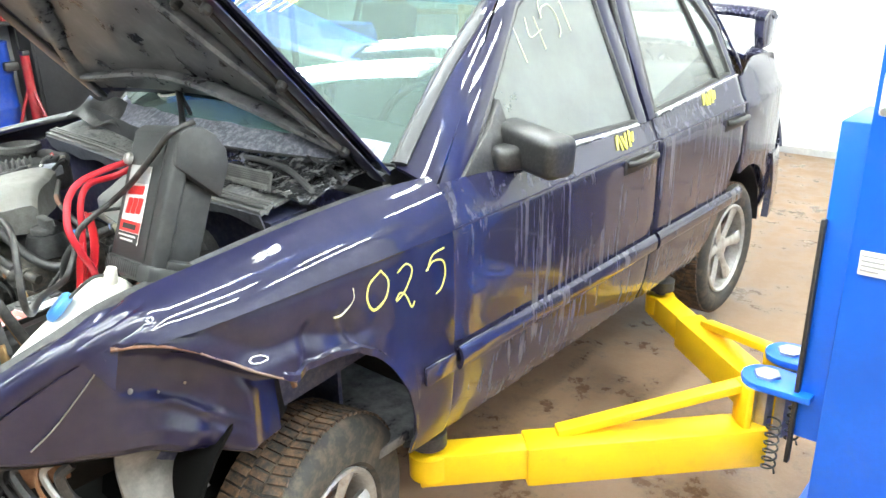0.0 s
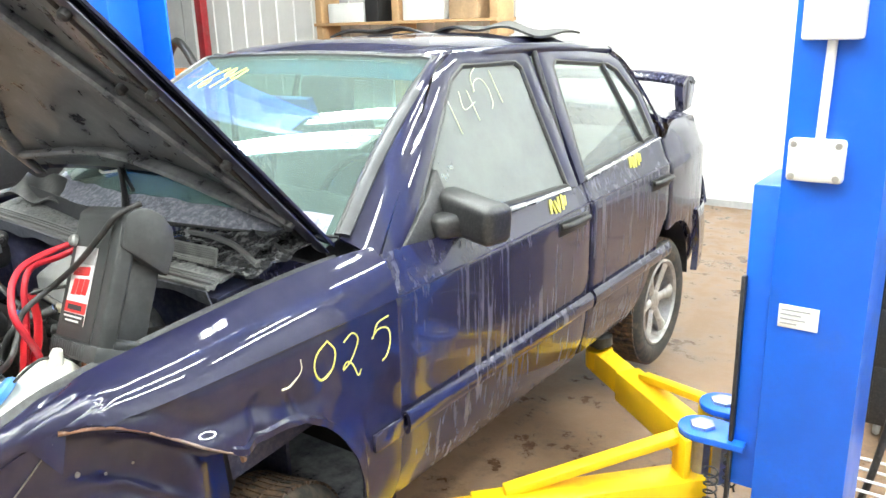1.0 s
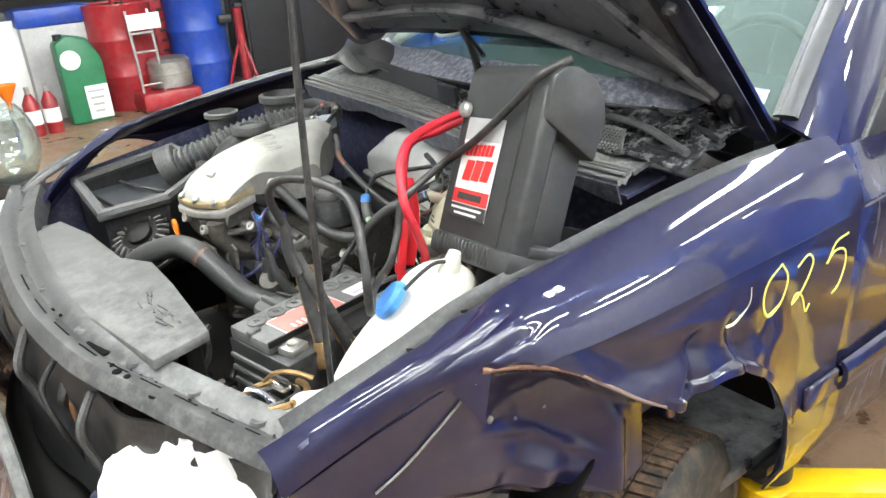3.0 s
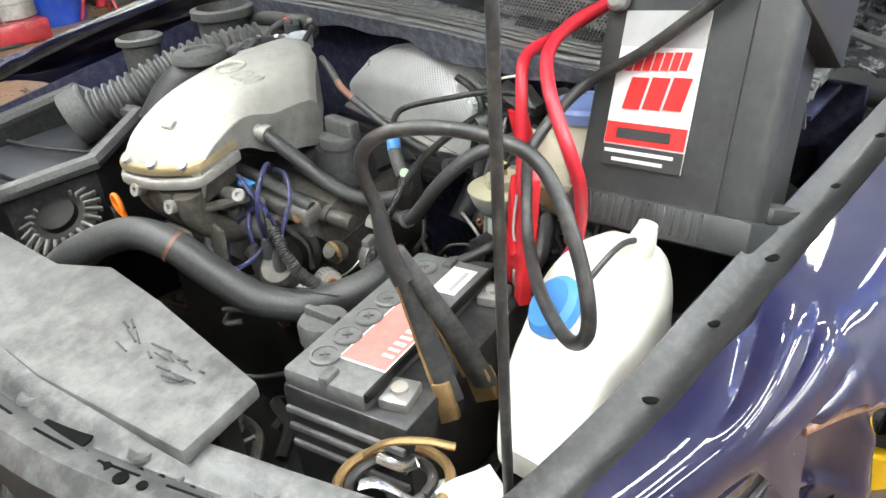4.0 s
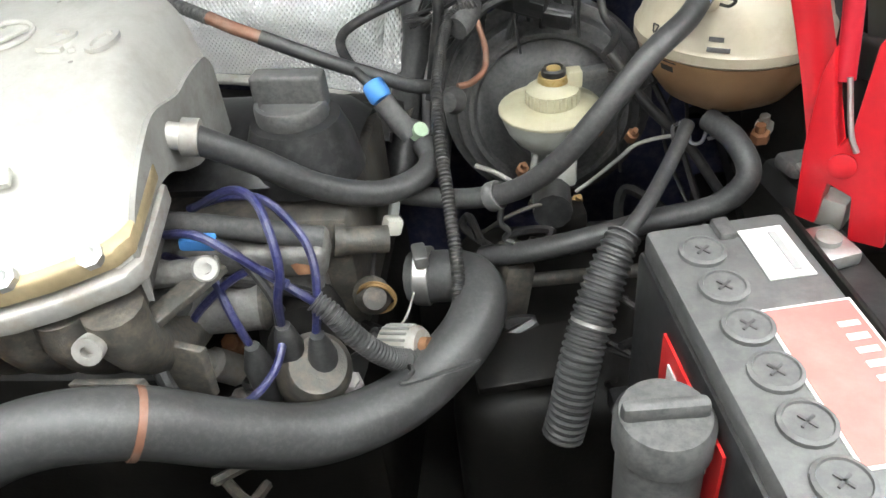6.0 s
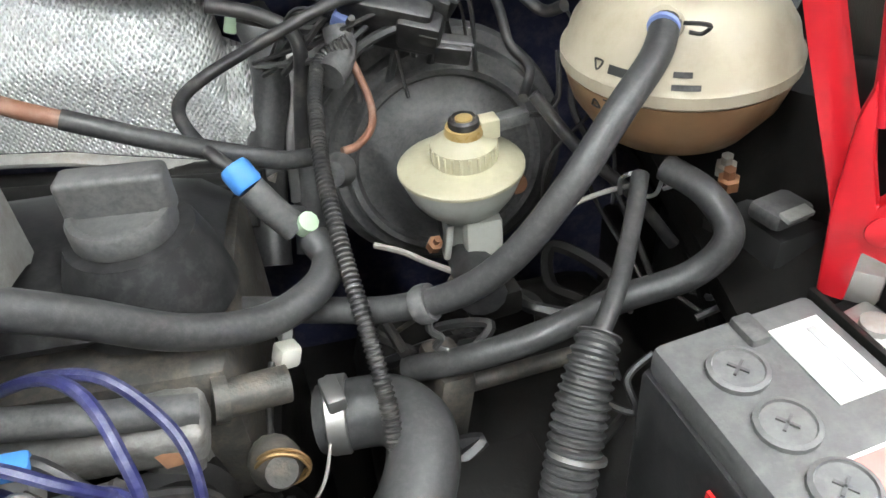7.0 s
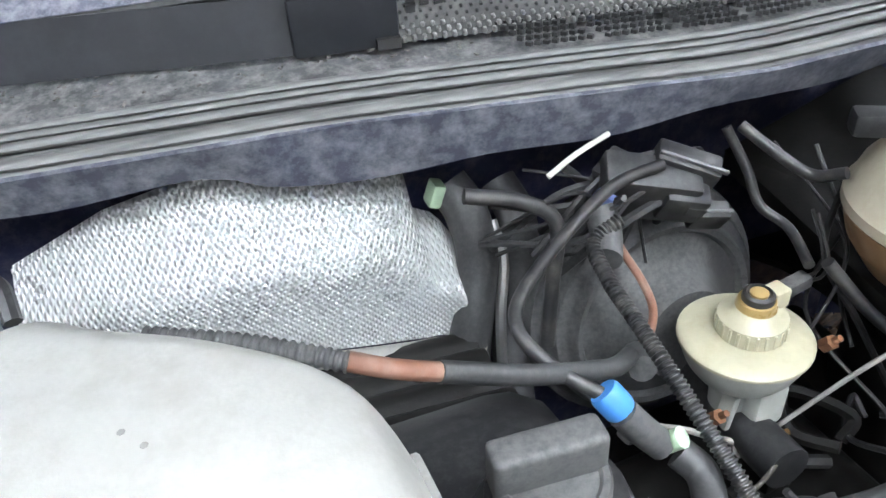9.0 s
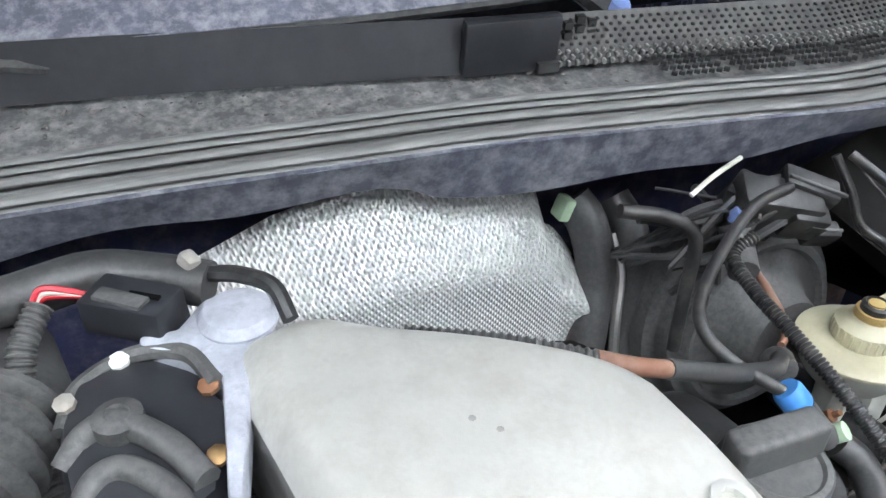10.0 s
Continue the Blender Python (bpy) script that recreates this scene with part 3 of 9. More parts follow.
def ribbed_wall(name, a, b, label, inward, mat="wall"):
    """A wall clad with white sheet: flat pans between narrow upright ribs."""
    a, b = Vector(a), Vector(b)
    d = (b - a)
    n = Vector(inward)
    core = slab([a, b, b + Vector((0, 0, H)), a + Vector((0, 0, H))], -n * 0.15)
    wall = tagged(finish(name, core, mat), label, "wall", kind="structure")
    count = int(d.length / 0.3)
    step = d / count
    rib = bmesh.new()
    for k in range(count):
        p = a + step * (k + 0.5)
        t = d.normalized() * 0.018
        slab([p - t, p + t, p + t * 0.5 + n * 0.016, p - t * 0.5 + n * 0.016], (0, 0, H), bm=rib)
    tagged(part("rib", rib, mat, wall), kind="stuff")
    base = slab([a, b, b + Vector((0, 0, 0.06)), a + Vector((0, 0, 0.06))], n * 0.02)
    part("base_trim", base, "trimgrey", wall, "grey metal base trim")
    return wall


ribbed_wall("wall_north", (X0, Y1, 0), (X1, Y1, 0), "white ribbed metal wall, brightly lit", (0, -1, 0))
ribbed_wall("wall_west", (X0, Y0, 0), (X0, Y1, 0), "unseen ribbed wall, greyed to darken reflections behind the drums", (1, 0, 0), "dimwall")
# East and south stay unseen; their grey is added to darken reflections.
ribbed_wall("wall_east", (X1, Y0, 0), (X1, Y1, 0), "unseen ribbed wall, greyed to darken reflections", (-1, 0, 0), "dimwall")
ribbed_wall("wall_south", (X0, Y0, 0), (X1, Y0, 0), "unseen ribbed wall, greyed to darken reflections", (0, 1, 0), "dimwall")


def strip_light(x, y):
    t = thing("ceiling_light", (x, y, H), "white twin-tube fluorescent ceiling light, switched on", "ceiling light", "ceiling lights")
    part("housing", box((x, y, H - 0.04), (0.22, 2.4, 0.08), bevel=0.01), "boxwhite", t)
    for dx in (-0.06, 0.06):
        part("tube", rod((x + dx, y - 1.15, H - 0.1), (x + dx, y + 1.15, H - 0.1), 0.019, 10), "tube", t, "lit white fluorescent tube")
    return t


first_light = strip_light(-0.9, -0.9)
for lx, ly in ((-0.4, 1.52), (-1.6, 1.02), (-1.6, 1.13)):
    copy_thing(first_light, Matrix.Translation((lx, ly, H)) @ Matrix.Rotation(radians(90), 4, "Z"))
for lx, ly in ((0.4, -0.9), (1.7, 0.3), (3.1, 0.7), (4.2, 0.7), (-2.8, -0.6), (-0.9, 3.6), (0.9, 3.8), (2.5, 3.6), (3.4, 3.6), (4.3, 3.6), (-0.9, -2.6), (1.2, -2.6), (3.2, -2.6)):
    copy_thing(first_light, Matrix.Translation((lx, ly, H)))


# ---- two-post lift ----
def lift_column(x, side, name="lift_column"):
    """A blue post; side is +1 when its open face looks towards -x."""
    t = thing("lift_post", (x, 1.3, 0), "tall blue two-post car lift column bolted to the floor", "car lift", "two-post lift")
    y0, y1 = 1.18, 1.48
    xi, xo = x - 0.11 * side, x + 0.11 * side
    u = [(xi, y0), (xo, y0), (xo, y1), (xi, y1), (xi, y1 - 0.012), (xo - 0.012 * side, y1 - 0.012), (xo - 0.012 * side, y0 + 0.012), (xi, y0 + 0.012)]
    part("column", slab([(a, b, 0.02) for a, b in u], (0, 0, 3.7), 0.002), "blue", t)
    part("base_plate", box((x, 1.33, 0.01), (0.36, 0.46, 0.02), bevel=0.004), "blue", t)
    for dx in (-0.14, 0.14):
        for yy in (1.16, 1.5):
            part("anchor_bolt", lathe([(0.014, 0), (0.014, 0.012), (0.008, 0.014), (0.008, 0.035), (0, 0.036)], (x + dx, yy, 0.02), seg=8), "steel", t)
    carriage = box((xi - 0.02 * side, 1.33, 0.78), (0.1, 0.24, 0.86), bevel=0.006)
    part("carriage", carriage, "blue", t, "blue sliding carriage inside the column")
    part("slide_strip", box((xi - 0.07 * side, 1.2, 0.62), (0.012, 0.02, 0.7), bevel=0.003), "black", t, "black rubber slide strip")
    return t


post = lift_column(1.655, 1)
part("control_box", box((1.63, 1.155, 1.69), (0.125, 0.05, 0.26), bevel=0.008), "boxwhite", post, "white electrical control box")
jb = part("junction_box", box((1.622, 1.16, 1.288), (0.122, 0.036, 0.10), bevel=0.008), "boxwhite", post, "white junction box with a screwed lid")
for dx in (-0.048, 0.048):
    for dz in (-0.038, 0.038):
        part("screw", lathe([(0.008, 0), (0.008, 0.004), (0, 0.005)], (1.622 + dx, 1.143, 1.288 + dz), (0, -1, 0), 8), "steel", jb)
part("conduit", rod((1.625, 1.165, 1.33), (1.63, 1.165, 1.58), 0.011), "boxwhite", post, "white conduit pipe")
lab = part("rating_plate", box((1.617, 1.176, 0.888), (0.094, 0.004, 0.06), bevel=0.001), "label_white", post, "white printed rating plate")
for k, w in enumerate((0.07, 0.05, 0.06, 0.04)):
    part("print_bar", box((1.61 - (0.07 - w) / 2, 1.1735, 0.906 - 0.012 * k), (w, 0.0015, 0.004), bevel=0), "trimgrey", lab)


def swing_arm(pin, end, label, lift):
    """A yellow telescopic lift arm from the carriage pin to a pad under the sill."""
    p, e = Vector(pin), Vector(end)
    d = (e - p)
    ang = math.degrees(math.atan2(d.y, d.x))
    mid = p + d * 0.36
    t = part("swing_arm", box((mid.x, mid.y, 0.286), (d.length * 0.72, 0.10, 0.12), (0, 0, ang), 0.006), "yellow", lift, label)
    m2 = p + d * 0.86
    part("inner_beam", box((m2.x, m2.y, 0.292), (d.length * 0.34, 0.08, 0.096), (0, 0, ang), 0.005), "yellow", t)
    part("end_boss", lathe([(0.055, 0), (0.055, 0.07), (0.045, 0.075)], (e.x, e.y, 0.265)), "yellow", t)
    part("lifting_pad", lathe([(0.02, 0), (0.02, 0.02), (0.05, 0.022), (0.05, 0.06), (0.045, 0.063)], (e.x, e.y, 0.338)), "black", t, "round black rubber lifting pad")
    part("pivot_pin", lathe([(0.026, 0), (0.026, 0.274), (0.036, 0.275), (0.036, 0.284), (0.030, 0.287), (0, 0.287)], (p.x, p.y, 0.215), seg=6), "steel", t, "flat pivot bolt")
    zz = 0.470
    ear = [(p.x + 0.13, p.y - 0.060, zz)] + [(p.x - 0.068 * math.sin(a), p.y - 0.068 * math.cos(a), zz) for a in (0.1, 0.5, 0.9, 1.3, 1.7, 2.1, 2.5, 3.04)] + [(p.x + 0.13, p.y + 0.060, zz)]
    part("pivot_ear", slab(ear, (0, 0, 0.020), 0.004), "blue", t, "blue rounded pivot ear")
    u = d.normalized()
    w = Vector((-u.y, u.x, 0)) * 0.05
    part("brace", slab([p + u * 0.05 + Vector((0, 0, 0.142)), p + u * 0.05 + Vector((0, 0, 0.168)), p + d * 0.62 + Vector((0, 0, 0.062)), p + d * 0.62 + Vector((0, 0, 0.036))], -w * 0.9 + Vector((0, 0, 0)), 0.004), "yellow", t, "yellow welded brace")
    part("upright", box((p.x + u.x * 0.06, p.y + u.y * 0.06, 0.395), (0.02, 0.075, 0.15), (0, 0, ang), 0.004), "yellow", t)
    coil = [(p.x + 0.055 + 0.018 * math.cos(k * 1.05), p.y - 0.075 + 0.018 * math.sin(k * 1.05), 0.245 + 0.0042 * k) for k in range(40)]
    part("spring", tube(coil, 0.003, 6, 2), "black", t, "black coil return spring")
    return t


swing_arm((1.385, 1.235, 0.30), (0.74, 0.55, 0.30), "yellow telescopic lift arm under the front sill", post)
swing_arm((1.39, 1.41, 0.30), (0.76, 1.90, 0.30), "yellow telescopic lift arm under the rear sill", post)
far_post = lift_column(-1.36, -1)
swing_arm((-1.145, 1.235, 0.30), (-0.66, 0.56, 0.30), "yellow telescopic lift arm under the far sill", far_post)
swing_arm((-1.16, 1.40, 0.30), (-0.66, 1.62, 0.30), "yellow telescopic lift arm under the far sill", far_post)


# ---- the car: shell ----
car = thing("car", (0.05, 1.2, 0.41), "damaged navy blue sedan with open hood and dusty doors", "car")
SZ = (0.40, 0.44, 0.52, 0.64, 0.66, 0.69, 0.80, 0.972, 0.992, 1.012, 1.055, 1.12, 1.22)
SX = (0.775, 0.80, 0.828, 0.842, 0.845, 0.842, 0.846, 0.846, 0.842, 0.828, 0.812, 0.785, 0.67)
CX = 0.05


def side_x(y, z):
    z -= 0.022 * max(0.0, min(y, 2.5) - 0.45) * smoothstep(0.75, 0.95, z)
    x = glide(z, SZ[:9], SX[:9]) if z < 0.992 else glide(z, SZ[8:], SX[8:])
    x += 0.010 - 0.03 * (max(0.0, 0.3 - y) / 0.6) ** 2
    x -= 0.30 * max(0.0, -0.30 - y) ** 1.3
    x -= 0.07 * (max(0.0, y - 2.3) / 0.8) ** 2 + 0.5 * max(0.0, y - 2.86) ** 1.5
    return x


def belt(y):
    return 1.075 + 0.062 * smoothstep(1.4, 2.5, y) + 0.02 * smoothstep(0.9, 0.6, y)


def glass_x(z, y=1.5):
    return 0.795 - (z - 1.08) * 0.44 - 0.02 * ((y - 1.5) / 0.9) ** 2


def side_panel(y0, y1, z0, z1, ny, nz, thick=0.012, edges=0.006):
    """Part of the car's side between two functions of y, its rim turned in a little."""
    def f(u, v):
        y = y0 + (y1 - y0) * u
        lo, hi = z0(y), z1(y)
        z = lo + (hi - lo) * v
        x = side_x(y, z)
        if u < 0.001 or u > 0.999:
            x -= edges
        return (x, y, z)
    return sheet(f, ny, nz, thick)


def crease_point(y):
    z = 0.992 + 0.022 * max(0.0, min(y, 2.5) - 0.45)
    return Vector((side_x(y, z) + 0.0006, y, z))


def door(name, y0, y1, label, zlo, parent):
    d = part(name, side_panel(y0, y1, zlo, belt, 26, 26), "side", parent, label)
    def strip(u, v):
        y = y0 + 0.004 + (y1 - y0 - 0.008) * u
        return (side_x(y, 0.66) + 0.012 * math.sin(math.pi * v) ** 0.5, y, 0.638 + 0.05 * v)
    part("rub_strip", sheet(strip, 14, 6, -0.01), "side", d, "dusty navy body rub strip")
    # Pale line paints in the highlight along the strip's top.
    part("strip_highlight", tube([Vector(strip(k / 8, 0.97)) for k in range(9)], 0.0022, 6, 3), "strip", d, "pale highlight painted along the rub strip")
    part("body_line", tube([crease_point(y0 + 0.006 + (y1 - y0 - 0.012) * k / 8) for k in range(9)], 0.0028, 8, 3), "paint", d, "raised crease along the door")
    return d


fd = door("front_door", 0.535, 1.588, "navy front door streaked with dried water runs", lambda y: 0.435, car)
rd = door("rear_door", 1.600, 2.352, "navy rear door streaked with dried water runs", lambda y: 0.435 + 0.40 * smoothstep(2.02, 2.36, y), car)


def door_handle(y, parent):
    x = side_x(y, 0.97)
    cup = box((x - 0.002, y, 0.972), (0.012, 0.20, 0.05), (0, 0, 0), 0.006)
    part("handle_recess", cup, "black", parent)
    part("door_handle", tube([(x + 0.004, y - 0.085, 0.980), (x + 0.024, y - 0.06, 0.984), (x + 0.026, y, 0.985), (x + 0.022, y + 0.07, 0.984), (x + 0.004, y + 0.085, 0.98)], 0.011, 10), "black", parent, "black pull handle")


door_handle(1.45, fd)
door_handle(2.24, rd)


def side_glass(name, yz, mat, parent, label):
    pts = [(glass_x(z, y), y, z) for y, z in yz]
    w = part(name, slab(pts, (-0.004, 0, 0)), mat, parent, label)
    w.visible_shadow = False
    loop = []
    for a, b in zip(pts, pts[1:] + pts[:1]):
        loop += [Vector(a), Vector(a).lerp(Vector(b), 0.04), Vector(a).lerp(Vector(b), 0.5), Vector(a).lerp(Vector(b), 0.96)]
    part("window_seal", tube(loop, 0.011, 8, 2), "black", w, "black rubber window seal")
    return w


WF = [(0.70, 1.10), (1.515, 1.082), (1.505, 1.30), (1.50, 1.47), (1.47, 1.492), (1.17, 1.497), (1.09, 1.46), (0.86, 1.245)]
WR = [(1.655, 1.092), (2.385, 1.132), (2.36, 1.30), (2.25, 1.42), (2.18, 1.447), (1.75, 1.482), (1.715, 1.46), (1.69, 1.3)]
side_glass("front_window", WF, "fogged", fd, "fogged dusty side window with faint yellow marker")
rw = side_glass("rear_window", WR, "dirtyglass", rd, "dirty rear side window with clear patches")
part("divider_bar", tube([(glass_x(1.47, 2.1), 2.13, 1.468), (glass_x(1.13, 2.25) + 0.004, 2.25, 1.126)], 0.012, 8, 2), "black", rw)
part("belt_trim", tube([(glass_x(1.08) + 0.012, 0.98, 1.090), (glass_x(1.08) + 0.012, 1.25, 1.078), (glass_x(1.08) + 0.012, 1.515, 1.074)], 0.008, 8), "chrome", fd, "bright window trim strip")
part("belt_trim", tube([(glass_x(1.09) + 0.012, 1.65, 1.086), (glass_x(1.1) + 0.012, 2.0, 1.106), (glass_x(1.12) + 0.008, 2.39, 1.127)], 0.008, 8), "chrome", rd, "bright window trim strip")


def pillar(name, line, wide, parent, label="", mat="paint"):
    """A body pillar: a swept flat-oval bar."""
    return part(name, tube(line, wide, 12, 8), mat, parent, label)


# roof, pillars and quarter panel
def pillar_front(u):
    return Vector((glide(u, (0, 0.5, 1), (0.712, 0.648, 0.574)), glide(u, (0, 0.5, 1), (0.50, 0.78, 1.085)), glide(u, (0, 0.5, 1), (1.125, 1.345, 1.520))))


def pillar_back(u):
    y = glide(u, (0, 0.4, 0.85, 1), (0.545, 0.79, 1.04, 1.15))
    z = glide(u, (0, 0.4, 0.85, 1), (1.07, 1.282, 1.498, 1.538))
    return Vector((glass_x(z, y) + 0.006, y, z))


def rear_inner(u):
    return Vector((0.555 + 0.10 * u, 2.30 + 0.36 * u, 1.512 - 0.30 * u))


def rear_outer(u):
    y = glide(u, (0, 0.25, 0.7, 1), (2.25, 2.33, 2.435, 2.50))
    z = glide(u, (0, 0.25, 0.7, 1), (1.490, 1.452, 1.315, 1.14))
    return Vector((glass_x(z, y) + 0.010, y, z))


def between(a, b, v, q):
    p = a.lerp(b, v) + Vector((0.7, -0.2, 0.6)) * (0.006 * math.sin(math.pi * v))
    return (q(p.x), p.y, p.z)


def roof_surface(u, v):
    y = 1.085 + (2.30 - 1.085) * u
    half = 0.545 + 0.015 * math.sin(math.pi * u)
    s = 2 * v - 1
    x = CX + half * s
    z = 1.525 + 0.035 * (1 - s * s) + 0.03 * math.sin(math.pi * (0.15 + 0.75 * u)) - 0.02 - 0.03 * max(0, abs(s) - 0.85) / 0.15 - 0.022 * max(0.0, 1 - u / 0.12) ** 2
    return (x, y, z)


roof = part("roof", sheet(roof_surface, 22, 24, 0.02), "paint", car, "navy roof panel with bright reflections")
for sgn in (1, -1):
    q = lambda x: CX + sgn * (x - CX)
    part("a_pillar", sheet(lambda u, v: between(pillar_front(u), pillar_back(u), v, q), 24, 8, 0.01), "paint", car, "broad navy windscreen pillar")
    pillar("roof_rail", [(q(0.565), 1.10, 1.512), (q(0.602), 1.40, 1.533), (q(0.605), 1.80, 1.528), (q(0.585), 2.15, 1.50), (q(0.575), 2.32, 1.455)], 0.017, car)
    pillar("b_pillar", [(q(0.775), 1.594, 1.08), (q(0.695), 1.60, 1.30), (q(0.615), 1.605, 1.52)], 0.012, car, mat="black")
    part("c_pillar", sheet(lambda u, v: between(rear_inner(u), rear_outer(u), v, q), 24, 8, 0.01), "side", car, "navy rear pillar")
part("sail_panel", slab([(glass_x(z, y) + 0.022, y, z) for y, z in ((0.63, 1.078), (0.87, 1.086), (0.87, 1.24), (0.80, 1.185))], (-0.03, 0, 0), 0.004), "black", fd, "black mirror sail panel")
def frame_ring(inner, outer, parent):
    """The painted door frame between a window's outline and the door's own."""
    n = len(inner)
    def f(u, v):
        k = u * n
        i = int(k) % n
        w = k - int(k)
        a = Vector(inner[i]).lerp(Vector(inner[(i + 1) % n]), w)
        b = Vector(outer[i]).lerp(Vector(outer[(i + 1) % n]), w)
        q = a.lerp(b, v)
        return (glass_x(q.y, q.x) + 0.008 + 0.006 * math.sin(math.pi * v), q.x, q.y)
    part("window_frame", sheet(f, n * 6, 5, -0.02), "paint", parent, "navy window frame")


OF = [(0.56, 1.07), (1.585, 1.072), (1.583, 1.30), (1.58, 1.50), (1.55, 1.533), (1.15, 1.538), (1.04, 1.498), (0.79, 1.282)]
OR = [(1.603, 1.075), (2.45, 1.125), (2.43, 1.32), (2.32, 1.458), (2.25, 1.484), (1.70, 1.53), (1.63, 1.52), (1.612, 1.3)]
frame_ring(WF, OF, fd)
frame_ring(WR, OR, rd)


def quarter_lo(y):
    r = 0.335
    c = 0.42
    if abs(y - 2.46) < r:
        return c + math.sqrt(r * r - (y - 2.46) ** 2)
    return 0.47


def quarter_hi(y):
    return 1.13 + 0.055 * smoothstep(2.36, 2.6, y) - 0.08 * smoothstep(2.62, 3.10, y)


def quarter(u, v):
    """Rear wing: its rear edge leans forward towards the deck."""
    y = 2.362 + (3.20 - 0.23 * v ** 1.6 - 2.362) * u
    lo, hi = max(quarter_lo(y), 0.47), quarter_hi(y)
    z = lo + (hi - lo) * v
    return (side_x(y, z) - (0.006 if u < 0.001 else 0), y, z)


part("quarter_panel", sheet(quarter, 48, 26, 0.012), "side", car, "dusty navy rear quarter panel")


def deck(u, v):
    y = 2.60 + 0.40 * u
    s = 2 * v - 1
    return (CX + 0.68 * s, y, 1.195 + 0.03 * (1 - s * s) - 0.02 * u - 0.06 * max(0.0, u - 0.85) / 0.15 - 0.03 * s ** 6)


part("trunk_lid", sheet(deck, 14, 18, 0.02), "side", car, "dusty navy trunk lid")


def tail(u, v):
    s = 2 * v - 1
    return (CX + (0.72 - 0.09 * u) * s, 3.24 - 0.10 * s ** 4 - 0.22 * u ** 1.6 + 0.03 * math.sin(math.pi * u), 0.70 + 0.47 * u)


part("rear_panel", sheet(tail, 10, 18, 0.02), "side", car)


def bumper_rear(u, v):
    s = 2 * v - 1
    return (CX + (0.80 - 0.01 * u) * math.copysign(abs(s) ** 0.6, s), 3.34 - 0.55 * abs(s) ** 5 + 0.03 * math.sin(math.pi * u), 0.44 + 0.30 * u)


part("rear_bumper", sheet(bumper_rear, 10, 40, 0.03), "side", car, "navy rear bumper, dusty")
rear_glass = part("rear_windscreen", sheet(lambda u, v: (CX + (0.50 + 0.1 * u) * (2 * v - 1), 2.31 + 0.34 * u, 1.50 - 0.29 * u + 0.02 * (1 - (2 * v - 1) ** 2)), 8, 10, 0.005), "dirtyglass", car)
rear_glass.visible_shadow = False
sp = part("spoiler", sheet(lambda u, v: (CX + 0.62 * (2 * v - 1), 2.98 + 0.17 * u + 0.02 * math.sin(3.1 * v), 1.325 + 0.03 * math.sin(math.pi * min(1.0, u * 1.2)) - 0.03 * abs(2 * v - 1) ** 4), 8, 20, 0.02), "side", car, "raised rear spoiler on black supports")
for xx in (0.62, -0.52):
    part("spoiler_support", slab([(xx, 2.985, 1.325), (xx, 3.15, 1.335), (xx, 3.17, 1.27), (xx, 3.13, 1.18), (xx, 3.02, 1.17), (xx, 2.99, 1.25)], (0.045, 0, 0), 0.008), "paint" if xx < 0 else "side", sp)

# sill and underside
part("sill", sheet(lambda u, v: (0.785 - 0.05 * v + 0.02 * math.sin(math.pi * v), 0.46 + 1.66 * u, 0.44 - 0.05 * v), 20, 6, -0.02), "black", car, "grimy black sill below the doors")
part("floor_pan", box((CX, 1.5, 0.43), (1.4, 2.9, 0.03), bevel=0.005), "under", car)
part("far_side", sheet(lambda u, v: (2 * CX - side_x(0.5 + 2.55 * u, 0.42 + 0.66 * v), 0.5 + 2.55 * u, 0.42 + 0.66 * v), 20, 12, 0.012), "side", car)
part("far_glass", slab([(2 * CX - 0.775, 0.8, 1.10), (2 * CX - 0.775, 2.36, 1.13), (2 * CX - 0.60, 2.2, 1.46), (2 * CX - 0.60, 1.15, 1.49)], (0.004, 0, 0)), "dirtyglass", car).visible_shadow = False


# windscreen
def ws(u, v):
    s = 2 * v - 1
    top = Vector((CX + 0.525 * s, 1.085 - 0.03 * (1 - s * s), 1.518 + 0.018 * (1 - s * s)))
    bot = Vector((CX + 0.66 * s, 0.316 + 0.184 * abs(s) ** 2.2, 1.135 + 0.02 * (1 - s * s)))
    p = bot.lerp(top, u)
    p.y -= 0.02 * math.sin(math.pi * u)
    p.z += 0.015 * math.sin(math.pi * u)
    return p


wsg = part("windscreen", sheet(ws, 16, 24, 0.005), "glass", car, "tinted windscreen with reflections and marker")
wsg.visible_shadow = False
part("windscreen_seal", tube([ws(0, k / 10) for k in range(11)], 0.005, 8, 2), "black", wsg)
part("pillar_seal", tube([Vector(ws(k / 6, 1)) + Vector((0.012, 0, 0.004)) for k in range(7)], 0.022, 10, 4, flat=0.4), "trimblack", wsg, "wide dusty grey windscreen rubber")
part("windscreen_seal", tube([ws(k / 6, 1) for k in range(0, 7)] + [ws(1, 1 - k / 10) for k in range(1, 11)] + [ws(1 - k / 6, 0) for k in range(1, 7)], 0.014, 8, 2), "black", wsg, "black windscreen rubber")
part("sun_band", sheet(lambda u, v: Vector(ws(0.86 + 0.12 * u, 0.03 + 0.94 * v)) + Vector((0, 0.014, -0.01)), 3, 16, 0.001), "bandglass", wsg, "blue tinted sun band")
# The mirror's blue is a reflection put into its colour.
part("rear_view_mirror", box((CX + 0.05, 0.93, 1.385), (0.24, 0.03, 0.06), (20, 0, 0), 0.012), "visor", car, "rear-view mirror, its blue reflection painted on")

